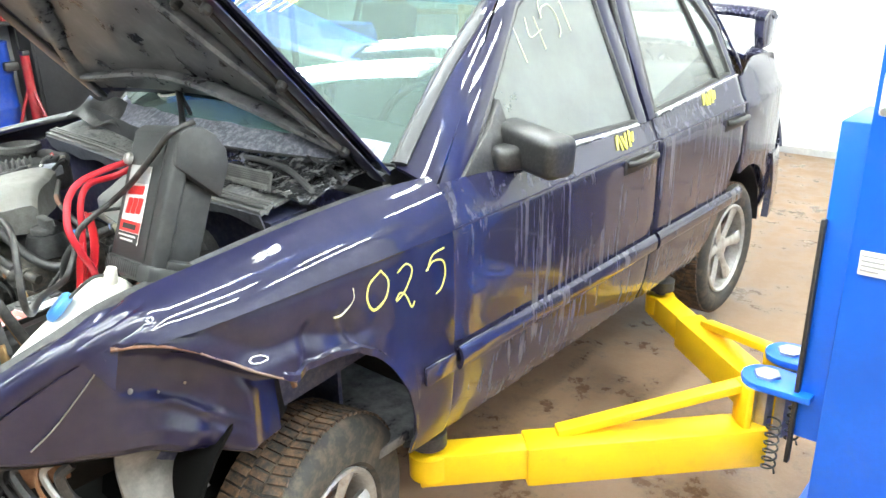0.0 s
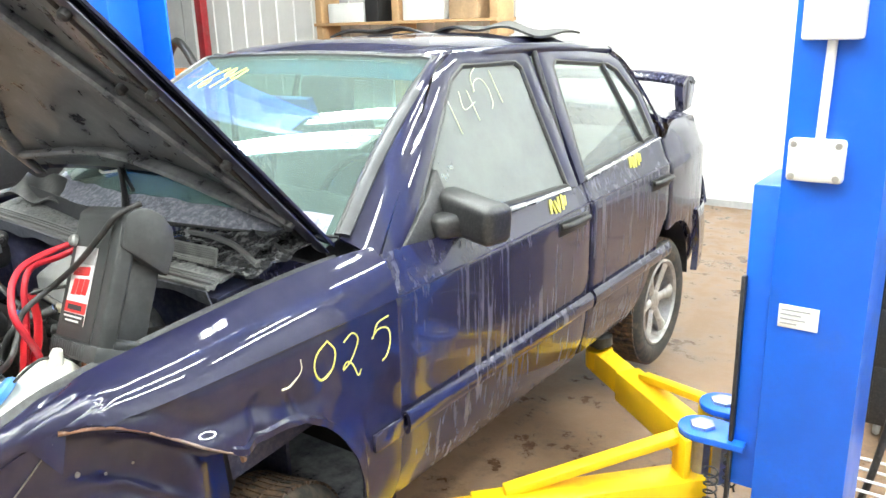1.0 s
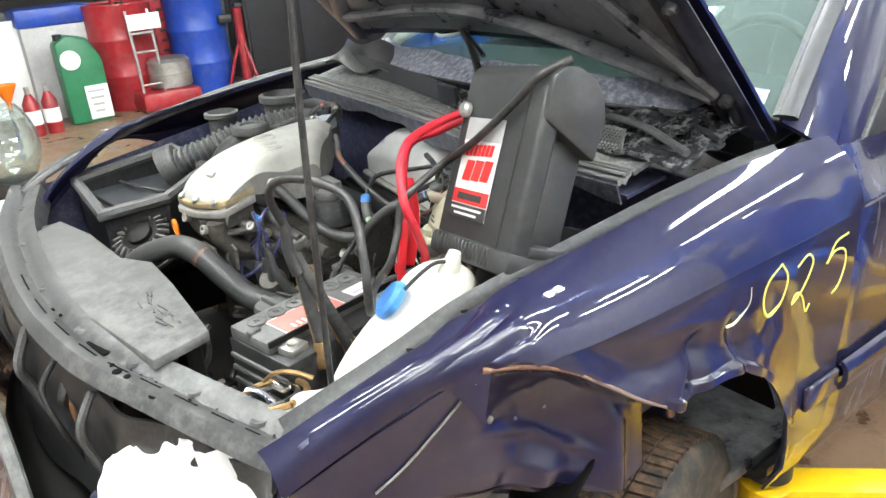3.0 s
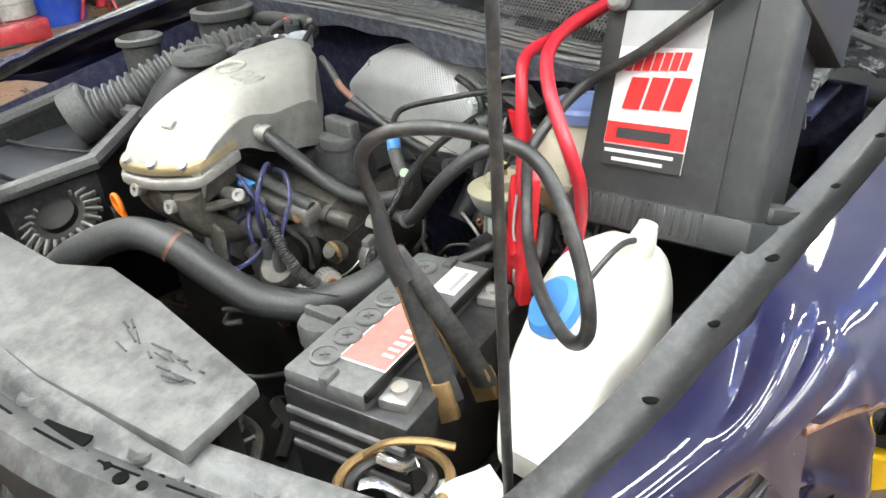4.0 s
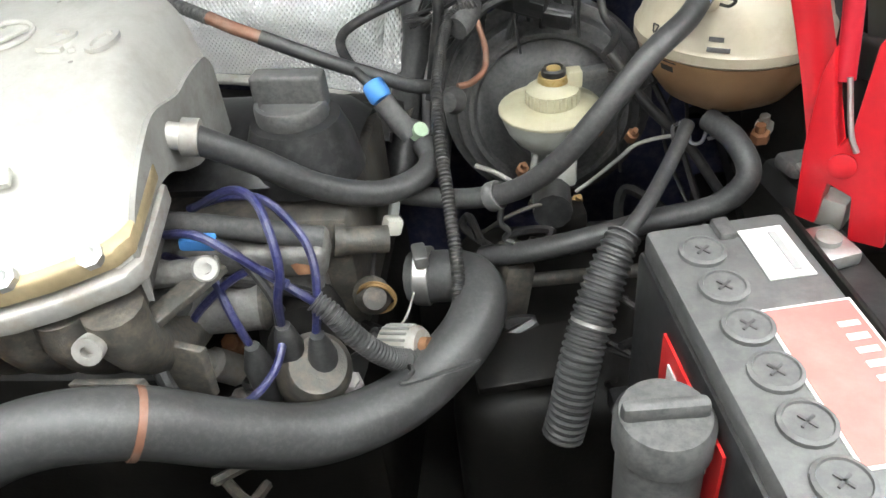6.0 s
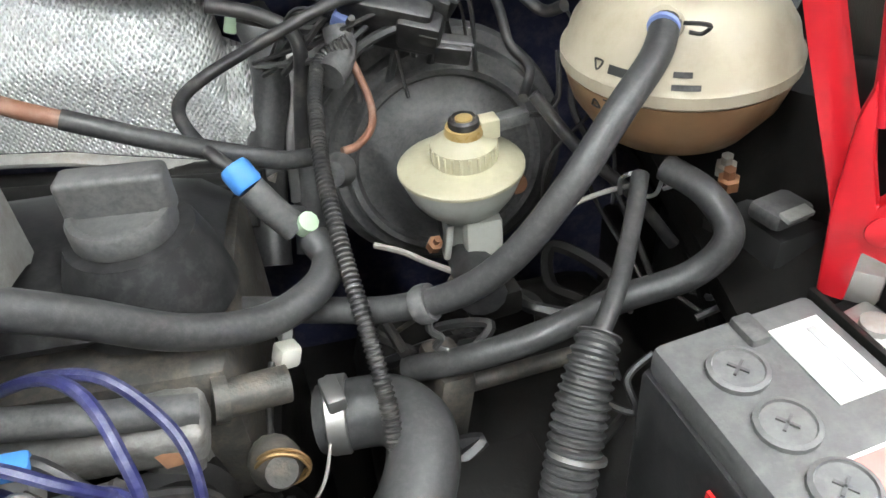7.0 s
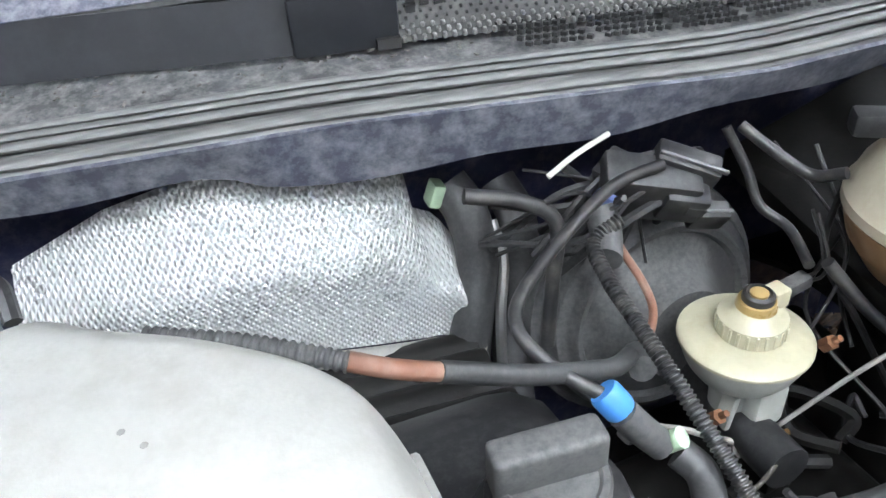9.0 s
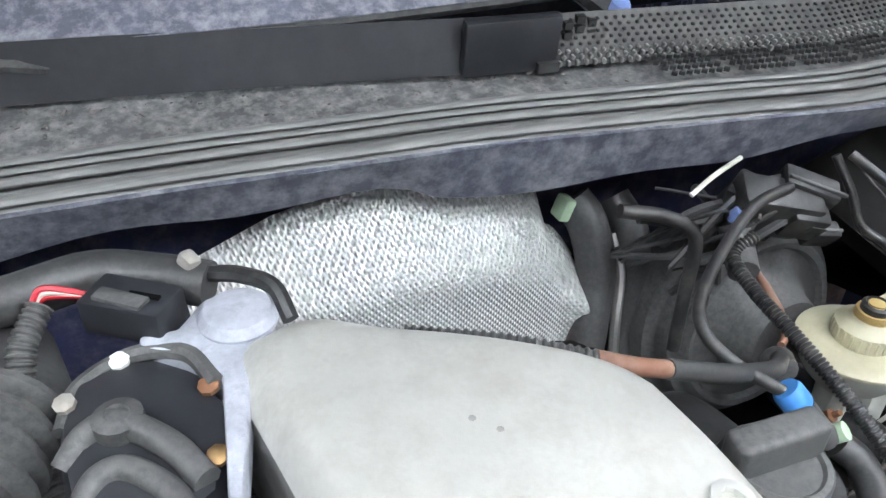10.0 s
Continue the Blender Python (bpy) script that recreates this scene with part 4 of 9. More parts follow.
# cabin
part("dashboard", sheet(lambda u, v: (CX + 0.62 * (2 * v - 1), 0.50 + 0.42 * u, 1.075 + 0.03 * math.sin(math.pi * u) - 0.02 * abs(2 * v - 1)), 8, 12, 0.05), "black", car, "grey dashboard under the windscreen")
part("parcel_shelf", box((CX, 2.45, 1.12), (1.1, 0.4, 0.03)), "cloth", car)
for xx in (0.38, -0.28):
    seat = part("seat", box((xx, 1.42, 0.98), (0.46, 0.14, 0.62), (-14, 0, 0), 0.05, 3), "cloth", car, "grey cloth front seat")
    part("headrest", box((xx, 1.50, 1.36), (0.25, 0.09, 0.15), (-10, 0, 0), 0.03, 3), "cloth", seat)
part("steering_wheel", tube([(0.38 + 0.17 * math.cos(a * 0.5236), 0.93 + 0.05 * math.sin(a * 0.5236), 1.07 + 0.16 * math.sin(a * 0.5236)) for a in range(13)], 0.014, 10, 3), "black", car)
part("rear_bench", box((CX, 2.2, 0.92), (1.2, 0.16, 0.5), (-18, 0, 0), 0.05, 3), "cloth", car, "grey cloth rear bench")

# door mirror
dm = part("door_mirror", box((0.842, 0.865, 1.125), (0.245, 0.10, 0.108), (0, 5, -14), 0.026, 4), "black", fd, "black plastic door mirror")
part("mirror_arm", box((0.805, 0.82, 1.105), (0.08, 0.11, 0.065), (0, 0, -24), 0.02, 3), "black", dm)


# wheels
def wheel(name, c, steer, label, rs=1.0):
    w = part(name, lathe([(0.205 * rs, -0.08), (0.255, -0.093), (0.278, -0.085), (0.288, -0.07), (0.289, 0.07), (0.280, 0.085), (0.255, 0.098), (0.215 * rs, 0.092), (0.197 * rs, 0.075), (0.197 * rs, -0.07)], c, (math.cos(radians(steer)), math.sin(radians(steer)), 0), 48), "tyre", car, label)
    m = frame_matrix(c, (math.cos(radians(steer)), math.sin(radians(steer)), 0))
    tread = bmesh.new()
    for k in range(80):
        a = 2 * math.pi * k / 80
        for row in (-0.050, 0.0, 0.050):
            lug = bmesh.new()
            bmesh.ops.create_cube(lug, size=1)
            bmesh.ops.transform(lug, matrix=m @ Matrix.Rotation(a, 4, "Z") @ pose(0.2895, 0, row, 8 if row > 0 else -8, 0, 0) @ Matrix.Diagonal((0.010, 0.0172, 0.046, 1)), verts=lug.verts)
            merge(tread, lug)
    tagged(part("tread", tread, "tread", w, "worn tread with brown dirt"), kind="stuff")
    rim = bmesh.new()
    lathe([(0.198, -0.06), (0.198, 0.086), (0.190, 0.090), (0.180, 0.080), (0.176, 0.03), (0.17, -0.05)], (0, 0, 0), seg=40, bm=rim)
    lathe([(0, 0.070), (0.035, 0.068), (0.052, 0.058), (0.055, 0.03), (0, 0.03)], seg=24, bm=rim)
    for k in range(6):
        a = 2 * math.pi * k / 6
        def spoke(u, v):
            r = 0.04 + 0.142 * u
            half = 0.026 - 0.006 * math.sin(math.pi * u) + 0.012 * u * u
            return (Matrix.Rotation(a, 3, "Z") @ Vector((r, half * (2 * v - 1), 0.062 + 0.016 * u - 0.012 * (2 * v - 1) ** 2)))
        sheet(spoke, 6, 5, 0.022, bm=rim)
    bmesh.ops.transform(rim, matrix=m @ Matrix.Diagonal((rs, rs, 1, 1)), verts=rim.verts)
    part("rim", rim, "rim", w, "dirty six-spoke alloy rim")
    disc = lathe([(0, 0.0), (0.125, 0.0), (0.125, 0.018), (0, 0.018)], c, (math.cos(radians(steer)), math.sin(radians(steer)), 0))
    part("brake_disc", disc, "rust", w, "rusty brake disc")
    return w


wheel("wheel", (0.715, 2.457, 0.372), 0, "rear wheel, dusty tyre on an alloy rim")
wheel("wheel", (0.700, 0.168, 0.312), 14, "front wheel, dirty tyre with brown tread, turned out", 0.82)
wheel("wheel", (-0.62, 2.457, 0.372), 0, "rear wheel, dusty tyre on an alloy rim")
wheel("wheel", (-0.60, 0.10, 0.335), 14, "front wheel, dirty tyre")


# front fender, crumpled ahead of the wheel
def arch(y):
    d = (y - 0.125) / 0.272
    return 0.45 + 0.385 * math.sqrt(max(0.0, 1 - d * d)) if abs(d) < 1 else 0.44


FOLD_Y = (-0.50, -0.40, -0.265, -0.18, -0.08, -0.01, 0.045)
FOLD_Z = (0.876, 0.938, 1.000, 0.978, 0.908, 0.856, 0.822)


def fender_lo(y):
    return glide(y, FOLD_Y, FOLD_Z) if y < 0.045 else arch(y)


def fender_top(y):
    return Vector((glide(y, (-0.50, -0.45, -0.30, -0.22, 0.0, 0.25, 0.46, 0.53), (0.655, 0.69, 0.735, 0.745, 0.752, 0.758, 0.770, 0.782)), y,
                   glide(y, (-0.50, -0.45, -0.30, -0.22, 0.0, 0.25, 0.46, 0.53), (0.915, 0.952, 1.02, 1.048, 1.075, 1.098, 1.108, 1.108))))


def fender_edge_x(y):
    """Where the shoulder ends: the body crease, and ahead of the fold the ridge of the bent nose."""
    return glide(y, (-0.50, -0.40, -0.27, -0.15, 0.0, 0.3), (0.70, 0.745, 0.806, 0.840, 0.853, 0.8585))


def fender_surface(u, v):
    y = 0.53 - 1.03 * u
    top = fender_top(y)
    lo = fender_lo(y)
    zc = max(min(crease_point(y).z + 0.004, lo + 0.6), lo + 0.004) if y > -0.2 else lo + 0.004 + 0.012 * smoothstep(-0.26, -0.2, y)
    ex = fender_edge_x(y)
    if v < 0.4:
        w = v / 0.4
        x = top.x + (ex - top.x) * w
        z = top.z + (zc - top.z) * w
        bow = 0.012 * smoothstep(-0.5, -0.3, y) + 0.010 * smoothstep(-0.2, -0.4, y)
        x += bow * math.sin(math.pi * w)
        z += bow * math.sin(math.pi * w)
        k = smoothstep(-0.16, -0.24, y) * smoothstep(-0.34, -0.27, y)
        z -= 0.010 * k * (1 - abs(math.sin(9 * w + 30 * y)))
        return (x, y, z)
    w = (v - 0.4) / 0.6
    z = zc + (lo - zc) * w
    x = min(side_x(y, z), ex) if y < 0.3 else side_x(y, z)
    x -= 0.003 * smoothstep(0.0, 0.03, w)
    near = smoothstep(0.33, 0.20, y)
    kink = 0.905 - 0.05 * smoothstep(0.05, 0.25, y)
    x += near * 0.016 * smoothstep(kink, kink - 0.040, z) - near * 0.010 * smoothstep(kink + 0.06, kink, z)
    for yd, lean, amp in ((0.085, 0.25, 0.012), (0.20, -0.35, 0.011), (0.275, 0.15, 0.006)):
        x -= amp * math.exp(-((y - yd - lean * (z - 0.86)) / 0.016) ** 2) * smoothstep(0.945, 0.89, z) * near
    x -= 0.014 * smoothstep(0.10, -0.10, y) * math.exp(-((z - lo - 0.05) / 0.03) ** 2)
    if w > 0.93 and y > 0.03 and y < 0.40:
        x += 0.010
    return (x, y, z)


fender = part("front_fender", sheet(fender_surface, 120, 80, -0.005), "paint", car, "navy front fender, crumpled and torn ahead of the wheel", 60)
part("body_line", tube([Vector((fender_edge_x(y) - 0.001, y, crease_point(y).z + 0.004)) for y in (0.525, 0.4, 0.25, 0.1, -0.05, -0.16)], 0.0026, 8, 5), "paint", fender, "raised crease along the fender")
part("torn_edge", tube([Vector(fender_surface((0.53 - y) / 1.03, 1.0)) + Vector((0.003, 0, 0.001)) for y in (-0.268, -0.225, -0.18, -0.13)], lambda t: 0.0045 - 0.002 * t, 8, 5), "rustfold", fender, "rust-brown torn fold", 60)
part("torn_edge", tube([Vector(fender_surface((0.53 - y) / 1.03, 1.0)) + Vector((0.003, 0, 0.001)) for y in (-0.13, -0.08, -0.03, 0.02, 0.045)], 0.003, 8, 5), "foldedge", fender, "bare torn fold", 60)
part("torn_tip", tube([(0.826, 0.035, 0.838), (0.836, 0.055, 0.815), (0.838, 0.06, 0.795)], 0.006, 8), "rustfold", fender, "bent rusty tip of the tear")


FLAP = ((0.0, (0.700, -0.490, 0.872), (0.690, -0.498, 0.850)), (0.22, (0.758, -0.385, 0.946), (0.735, -0.385, 0.812)), (0.47, (0.804, -0.270, 0.996), (0.766, -0.262, 0.778)),
        (0.62, (0.812, -0.170, 0.968), (0.786, -0.165, 0.740)), (0.8, (0.812, -0.075, 0.898), (0.806, -0.080, 0.705)), (0.9, (0.818, -0.010, 0.850), (0.828, -0.015, 0.690)), (1.0, (0.810, 0.040, 0.822), (0.816, 0.042, 0.688)))


def flap(u, v):
    """The part below the fold, pushed in under it and bent out again towards its free edge."""
    ks = [f[0] for f in FLAP]
    a = Vector([glide(u, ks, [f[1][i] for f in FLAP]) for i in range(3)])
    b = Vector([glide(u, ks, [f[2][i] for f in FLAP]) for i in range(3)])
    p = a.lerp(b, v)
    mid = smoothstep(0.42, 0.62, u) * smoothstep(0.9, 0.75, u)
    p.x -= 0.030 * mid * math.sin(math.pi * min(1.0, v * 1.25)) + 0.012 * smoothstep(0.0, 0.1, v) * smoothstep(0.45, 0.6, u)
    p.x += 0.007 * math.sin(31 * u + 7 * v) * mid * v + 0.010 * math.exp(-((v - 0.30 - 0.4 * u) / 0.05) ** 2) * mid
    p.x += 0.018 * math.exp(-((u - 0.86) / 0.03) ** 2) * smoothstep(0.05, 0.3, v)
    p += noise.noise_vector(p * 22.0) * 0.003 * mid
    if v > 0.97:
        p.x -= 0.012
        p.z -= 0.004
    return p


fl = part("bent_flap", sheet(flap, 90, 40, -0.004), "paint", fender, "dark navy bent flap below the fold", 50)
part("crease_scratch", tube([flap(0.455, 0.04) + Vector((0.004, 0, 0)), flap(0.36, 0.28) + Vector((0.003, 0, 0)), flap(0.27, 0.52) + Vector((0.003, 0, 0)), flap(0.20, 0.74) + Vector((0.003, 0, 0))], 0.0026, 8, 4, flat=0.5), "strip", fl, "pale scraped crease across the flap")
part("flap_rim", sheet(lambda u, v: flap(0.02 + 0.84 * u, 0.985) + Vector((-0.004 - 0.02 * v, 0, -0.016 * v * (1 - u * 0.4))), 40, 3, 0.004), "grime", fl, "black torn lower rim")
for uu, vv, rr in ((0.52, 0.42, 0.006), (0.60, 0.47, 0.0035), (0.70, 0.36, 0.003)):
    part("scuff", lathe([(rr, 0), (rr * 0.7, 0.0012), (0, 0.0016)], flap(uu, vv) + Vector((0.001, 0, 0)), (1, -0.2, 0.1), 9), "strip", fl, "pale chipped spot")
part("rub_strip", box((side_x(0.46, 0.66) + 0.006, 0.47, 0.663), (0.014, 0.11, 0.05), bevel=0.006), "side", fender)
# Front liner takes the opening black, so shade under the arch is painted.
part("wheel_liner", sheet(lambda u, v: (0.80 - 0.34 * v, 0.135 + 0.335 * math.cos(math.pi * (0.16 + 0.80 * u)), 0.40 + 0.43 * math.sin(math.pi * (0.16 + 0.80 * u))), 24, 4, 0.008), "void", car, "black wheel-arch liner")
part("wheel_liner", sheet(lambda u, v: (0.80 - 0.34 * v, 2.46 + 0.335 * math.cos(math.pi * u), 0.42 + 0.335 * math.sin(math.pi * u)), 24, 4, 0.008), "black", car, "black wheel-arch liner")
part("far_fender", sheet(lambda u, v: (2 * CX - fender_surface(u, v)[0] + 0.02, fender_surface(u, 0)[1], fender_surface(u, v)[2] + 0.02), 40, 16, 0.006), "paint", car, "navy far-side front fender", 60)

# digits scrawled on the fender, the door glass and the windscreen
def scrawl(strokes, m, r, parent, label, put=None, mat="chalk"):
    b = bmesh.new()
    for s in strokes:
        pts = [m @ Vector((x, y, 0)) for x, y in s]
        if put:
            pts = [Vector(put(p)) for p in pts]
        tube(pts, r, 6, 4, bm=b)
    return part("marker_writing", b, mat, parent, label)


ZERO = [(0.5, 1.0), (0.15, 0.7), (0.12, 0.3), (0.4, 0.0), (0.75, 0.25), (0.8, 0.7), (0.5, 1.0)]
TWO = [(0.05, 0.85), (0.35, 1.05), (0.6, 0.85), (0.4, 0.35), (0.1, 0.1), (0.2, 0.3), (0.45, 0.2), (0.7, -0.15), (0.8, 0.0)]
FIVE_A = [(0.75, 1.3), (0.3, 1.15), (0.15, 0.75)]
FIVE_B = [(0.1, 0.75), (0.35, 0.98), (0.75, 0.95), (0.9, 0.6), (0.8, 0.2), (0.6, 0.05)]
ONE = [(0.5, 1.0), (0.4, 0.0)]
SIX = [(0.8, 1.0), (0.3, 0.6), (0.2, 0.2), (0.5, 0.0), (0.75, 0.25), (0.5, 0.45), (0.25, 0.3)]
NINE = [(0.75, 0.7), (0.45, 1.0), (0.2, 0.75), (0.5, 0.55), (0.75, 0.75), (0.6, 0.0)]
FOUR_A = [(0.3, 1.0), (0.15, 0.5), (0.8, 0.5)]
FOUR_B = [(0.7, 0.9), (0.6, 0.0)]


def row_of(chars, pitch):
    out = []
    for k, c in enumerate(chars):
        out += [[(x + k * pitch, y) for x, y in s] for s in c]
    return out


on_side = lambda p: (side_x(p.y, p.z) + 0.003, p.y, p.z)
on_fender = lambda p: (min(side_x(p.y, p.z), fender_edge_x(p.y)) + 0.0005, p.y, p.z)
scrawl(row_of([[ZERO], [TWO], [FIVE_A, FIVE_B]], 1.05), frame_matrix((0.85, 0.235, 0.895), (1, 0, 0), (0, 1, -0.17)) @ Matrix.Scale(0.086, 4), 0.003, fender, "yellow marker digits", on_fender)
scrawl([[(0.9, 0.9), (0.95, 0.55), (0.6, 0.2), (0.3, 0.15)]], frame_matrix((0.85, 0.135, 0.905), (1, 0, 0), (0, 1, -0.17)) @ Matrix.Scale(0.075, 4), 0.0022, fender, "faint yellow marker stroke", on_fender, "faint")
on_screen = lambda p: Vector(ws(max(0, min(1, p.y)), p.x)) + Vector((0, -0.006, 0.004))
scrawl(row_of([[ONE], [SIX], [NINE], [FOUR_A, FOUR_B]], 1.0), Matrix.Translation((0.17, 0.72, 0)) @ Matrix.Diagonal((0.055, 0.16, 1, 1)), 0.0017, wsg, "pale yellow marker digits", on_screen, "chalk")
for y0, z0, par in ((1.33, 1.03, fd), (1.98, 1.072, rd)):
    scrawl([[(0, 0.2), (0.3, 0.9), (0.5, 0.1)], [(0.7, 0.8), (0.9, 0.1), (1.2, 0.9)], [(1.4, 0.1), (1.6, 0.9), (1.8, 0.3), (2.0, 0.8)]], frame_matrix((0.82, y0, z0 - 0.01), (1, 0, 0), (0, 1, 0.04)) @ Matrix.Scale(0.055, 4), 0.004, par, "yellow marker scribble", on_side)
on_glass = lambda p: (glass_x(p.z, p.y) + 0.002, p.y, p.z)
scrawl(row_of([[ONE], [FOUR_A, FOUR_B], [FIVE_A, FIVE_B], [ONE]], 0.9), frame_matrix((0.7, 1.02, 1.30), (1, 0, 0), (0, 1, 0.25)) @ Matrix.Scale(0.10, 4), 0.0018, fd, "faint yellow marker digits", on_glass, "faint")


# hood, propped open
HA = radians(47)
def hood_point(s, d, lift=0.0):
    """s across from -1 to 1, d metres from the hinge; lift: off the skin, towards the bay."""
    y = 0.47 - d * math.cos(HA) - lift * math.sin(HA) + 0.05 * (1 - s * s) * (d / 0.95) * 0.6
    z = 1.125 + d * math.sin(HA) - lift * math.cos(HA) + 0.035 * (1 - s * s) + 0.075 * smoothstep(1.0, 0.25, s)
    return Vector((CX + (0.675 - 0.055 * (d / 0.95) ** 2) * s, y, z))


hood = part("hood", sheet(lambda u, v: hood_point(2 * v - 1, 1.12 * u), 20, 24, 0.006), "paint", car, "open navy hood with a grimy underside")
part("inner_panel", sheet(lambda u, v: hood_point((2 * v - 1) * 0.93, 0.03 + 1.05 * u, 0.012 + 0.012 * math.sin(math.pi * u * 3) ** 2 * math.sin(math.pi * v * 4) ** 2), 36, 48, 0.003), "under", hood, "grimy black inner hood panel")
for s in (-1, 1):
    part("side_rail", sheet(lambda u, v: hood_point(s * (0.885 + 0.112 * v), 1.10 * u, 0.006 + 0.022 * math.sin(math.pi * min(1.0, 0.2 + 0.8 * (1 - v))) ** 0.5), 30, 8, 0.003), "hoodrail", hood, "dark navy folded hood edge")
    part("hood_seal", tube([hood_point(s * 0.885, 1.10 * k / 8, 0.026) for k in range(9)], 0.006, 8, 3), "black", hood, "black sealer bead")
for s0, s1 in ((0.90, 0.25), (-0.90, -0.25)):
    part("stiffener", tube([hood_point(s0, 0.10, 0.02), hood_point((s0 + s1) / 2, 0.36, 0.03), hood_point(s1, 0.66, 0.03), hood_point(s1 * 0.6, 0.92, 0.02)], 0.03, 10, flat=0.55), "under", hood)
part("stiffener", tube([hood_point(-0.87, 0.09, 0.02), hood_point(0, 0.12, 0.03), hood_point(0.9, 0.09, 0.02)], 0.028, 10, flat=0.55), "under", hood)
for s, d in ((0.955, 0.12), (0.955, 0.34), (0.955, 0.55), (0.60, 0.30), (0.3, 0.55), (0.7, 0.5), (0.955, 0.75)):
    part("rubber_stop", lathe([(0.012, 0), (0.012, 0.014), (0.006, 0.02), (0, 0.02)], hood_point(s, d, 0.03), (0, -math.sin(HA), -math.cos(HA)), 10), "black", hood)


# ---- the engine bay (parts of the car) ----
def strip_y(x):
    return interp(x, (-0.62, -0.23, 0.03, 0.34, 0.62), (0.27, 0.245, 0.217, 0.158, 0.165))


part("firewall", sheet(lambda u, v: (-0.60 + 1.26 * u, 0.315 + 0.01 * math.sin(9 * u), 0.50 + 0.56 * v), 20, 10, 0.01), "bay_paint", car, "dusty firewall")
part("cowl_apron", sheet(lambda u, v: (-0.62 + 1.26 * u, strip_y(-0.62 + 1.26 * u) - 0.004 + 0.012 * v, 1.086 - v * (0.036 + 0.010 * smoothstep(0.44, 0.47, u) * smoothstep(0.66, 0.55, u) - 0.006 * smoothstep(0.6, 0.9, u) + 0.004 * math.sin(40 * u) + 0.006 * math.sin(13 * u))), 60, 6, 0.004), "apron", car, "dusty navy cowl apron")
part("cowl_support", sheet(lambda u, v: (-0.62 + 1.26 * u, strip_y(-0.62 + 1.26 * u) + 0.02 + 0.10 * v, 1.06 + 0.01 * v), 20, 4, 0.006), "bay_paint", car)
ws_strip = part("weatherstrip", sheet(lambda u, v: (-0.62 + 1.26 * u, strip_y(-0.62 + 1.26 * u) - 0.004 + 0.036 * v, 1.086 + 0.012 * v + 0.004 * abs(math.sin(math.pi * 2 * v)) ** 0.6), 40, 24, 0.008), "seal", car, "grey ribbed rubber hood seal")
for off, zz, rr in ((0.000, 1.092, 0.0058), (0.0125, 1.0985, 0.0050), (0.0215, 1.1015, 0.0036), (0.031, 1.1035, 0.0042)):
    part("seal_lip", tube([(-0.62 + 0.105 * k, strip_y(-0.62 + 0.105 * k) + off, zz) for k in range(13)], rr, 12, 4, flat=0.6), "seal", ws_strip, "rounded rubber lip")
def cowl_back(x):
    """How much farther back the cowl's rear edge lies towards the far side."""
    return 0.05 * max(0.0, (0.03 - x) / 0.63)


def tray_z(v):
    return 1.099 + 0.013 * v


part("cowl_tray", sheet(lambda u, v: (-0.62 + 1.26 * u, strip_y(-0.62 + 1.26 * u) + 0.032 + (0.062 + cowl_back(-0.62 + 1.26 * u)) * v, tray_z(v) + 0.2 * v * cowl_back(-0.62 + 1.26 * u) + 0.0015 * math.sin(50 * u)), 60, 8, 0.008), "traydust", car, "dirty plastic cowl tray")
part("cowl_trim", sheet(lambda u, v: (-0.60 + 0.665 * u, strip_y(-0.60 + 0.665 * u) + 0.064 + cowl_back(-0.60 + 0.665 * u) + 0.010 * v, 1.112 + 0.2 * cowl_back(-0.60 + 0.665 * u) + 0.042 * v), 20, 4, 0.004), "trimblack", car, "plain black cowl trim panel")
part("cowl_trim_cap", box((0.052, strip_y(0.052) + 0.063, 1.1345), (0.080, 0.012, 0.047), (8, 0, -7), 0.003), "trimblack", car)
screen = part("cowl_screen", sheet(lambda u, v: (0.085 + 0.50 * u, strip_y(0.085 + 0.50 * u) + 0.066 + 0.012 * v, 1.112 + 0.040 * v), 20, 4, 0.004), "plate", car, "perforated plastic cowl screen")
# Studs are raised; holes are dark tiles with their shade painted in.
studs, holes = bmesh.new(), bmesh.new()
for i in range(64):
    for j in range(8):
        x = 0.095 + 0.0076 * i + (0.0038 if j % 2 else 0)
        v = 0.07 + 0.115 * j
        p = (x, strip_y(x) + 0.0635 + 0.012 * v, 1.112 + 0.040 * v)
        if j < 3:
            box(p, (0.0031, 0.0046, 0.0046 - 0.0008 * j), (8, 0, -8), 0.0008, 1, bm=studs)
        else:
            box((p[0], p[1] + 0.001, p[2]), (0.0019, 0.003, 0.0017), (8, 0, -8), 0, bm=holes)
for i in range(3):
    for j in range(2):
        box((0.103 + 0.011 * i, strip_y(0.103) + 0.072, 1.136 + 0.008 * j + 0.004 * (i % 2)), (0.007, 0.006, 0.006), (8, 0, -8), 0, bm=holes)
tagged(part("stud", studs, "paleplastic", screen, "pale raised studs"), kind="stuff")
tagged(part("hole", holes, "ink", screen, "dark punched holes"), kind="stuff")
# Grille holes are dark tiles on the tray, shade without depth.
grille = bmesh.new()
for g in range(5):
    for i in range(8):
        for j in range(5):
            x = 0.178 + 0.060 * g + 0.0066 * i - 0.003 * j
            w = 0.08 + 0.13 * j
            box((x, strip_y(x) + 0.032 + 0.062 * w, tray_z(w) + 0.0105), (0.0038, 0.0046, 0.003), (0, 0, 38), 0, bm=grille)
tagged(part("grille_hole", grille, "ink", screen, "dark slanted grille holes"), kind="stuff")
part("drain_hole", box((0.082, strip_y(0.088) + 0.061, 1.1155), (0.018, 0.008, 0.008), (0, 0, -8), 0), "ink", screen, "black drain opening")

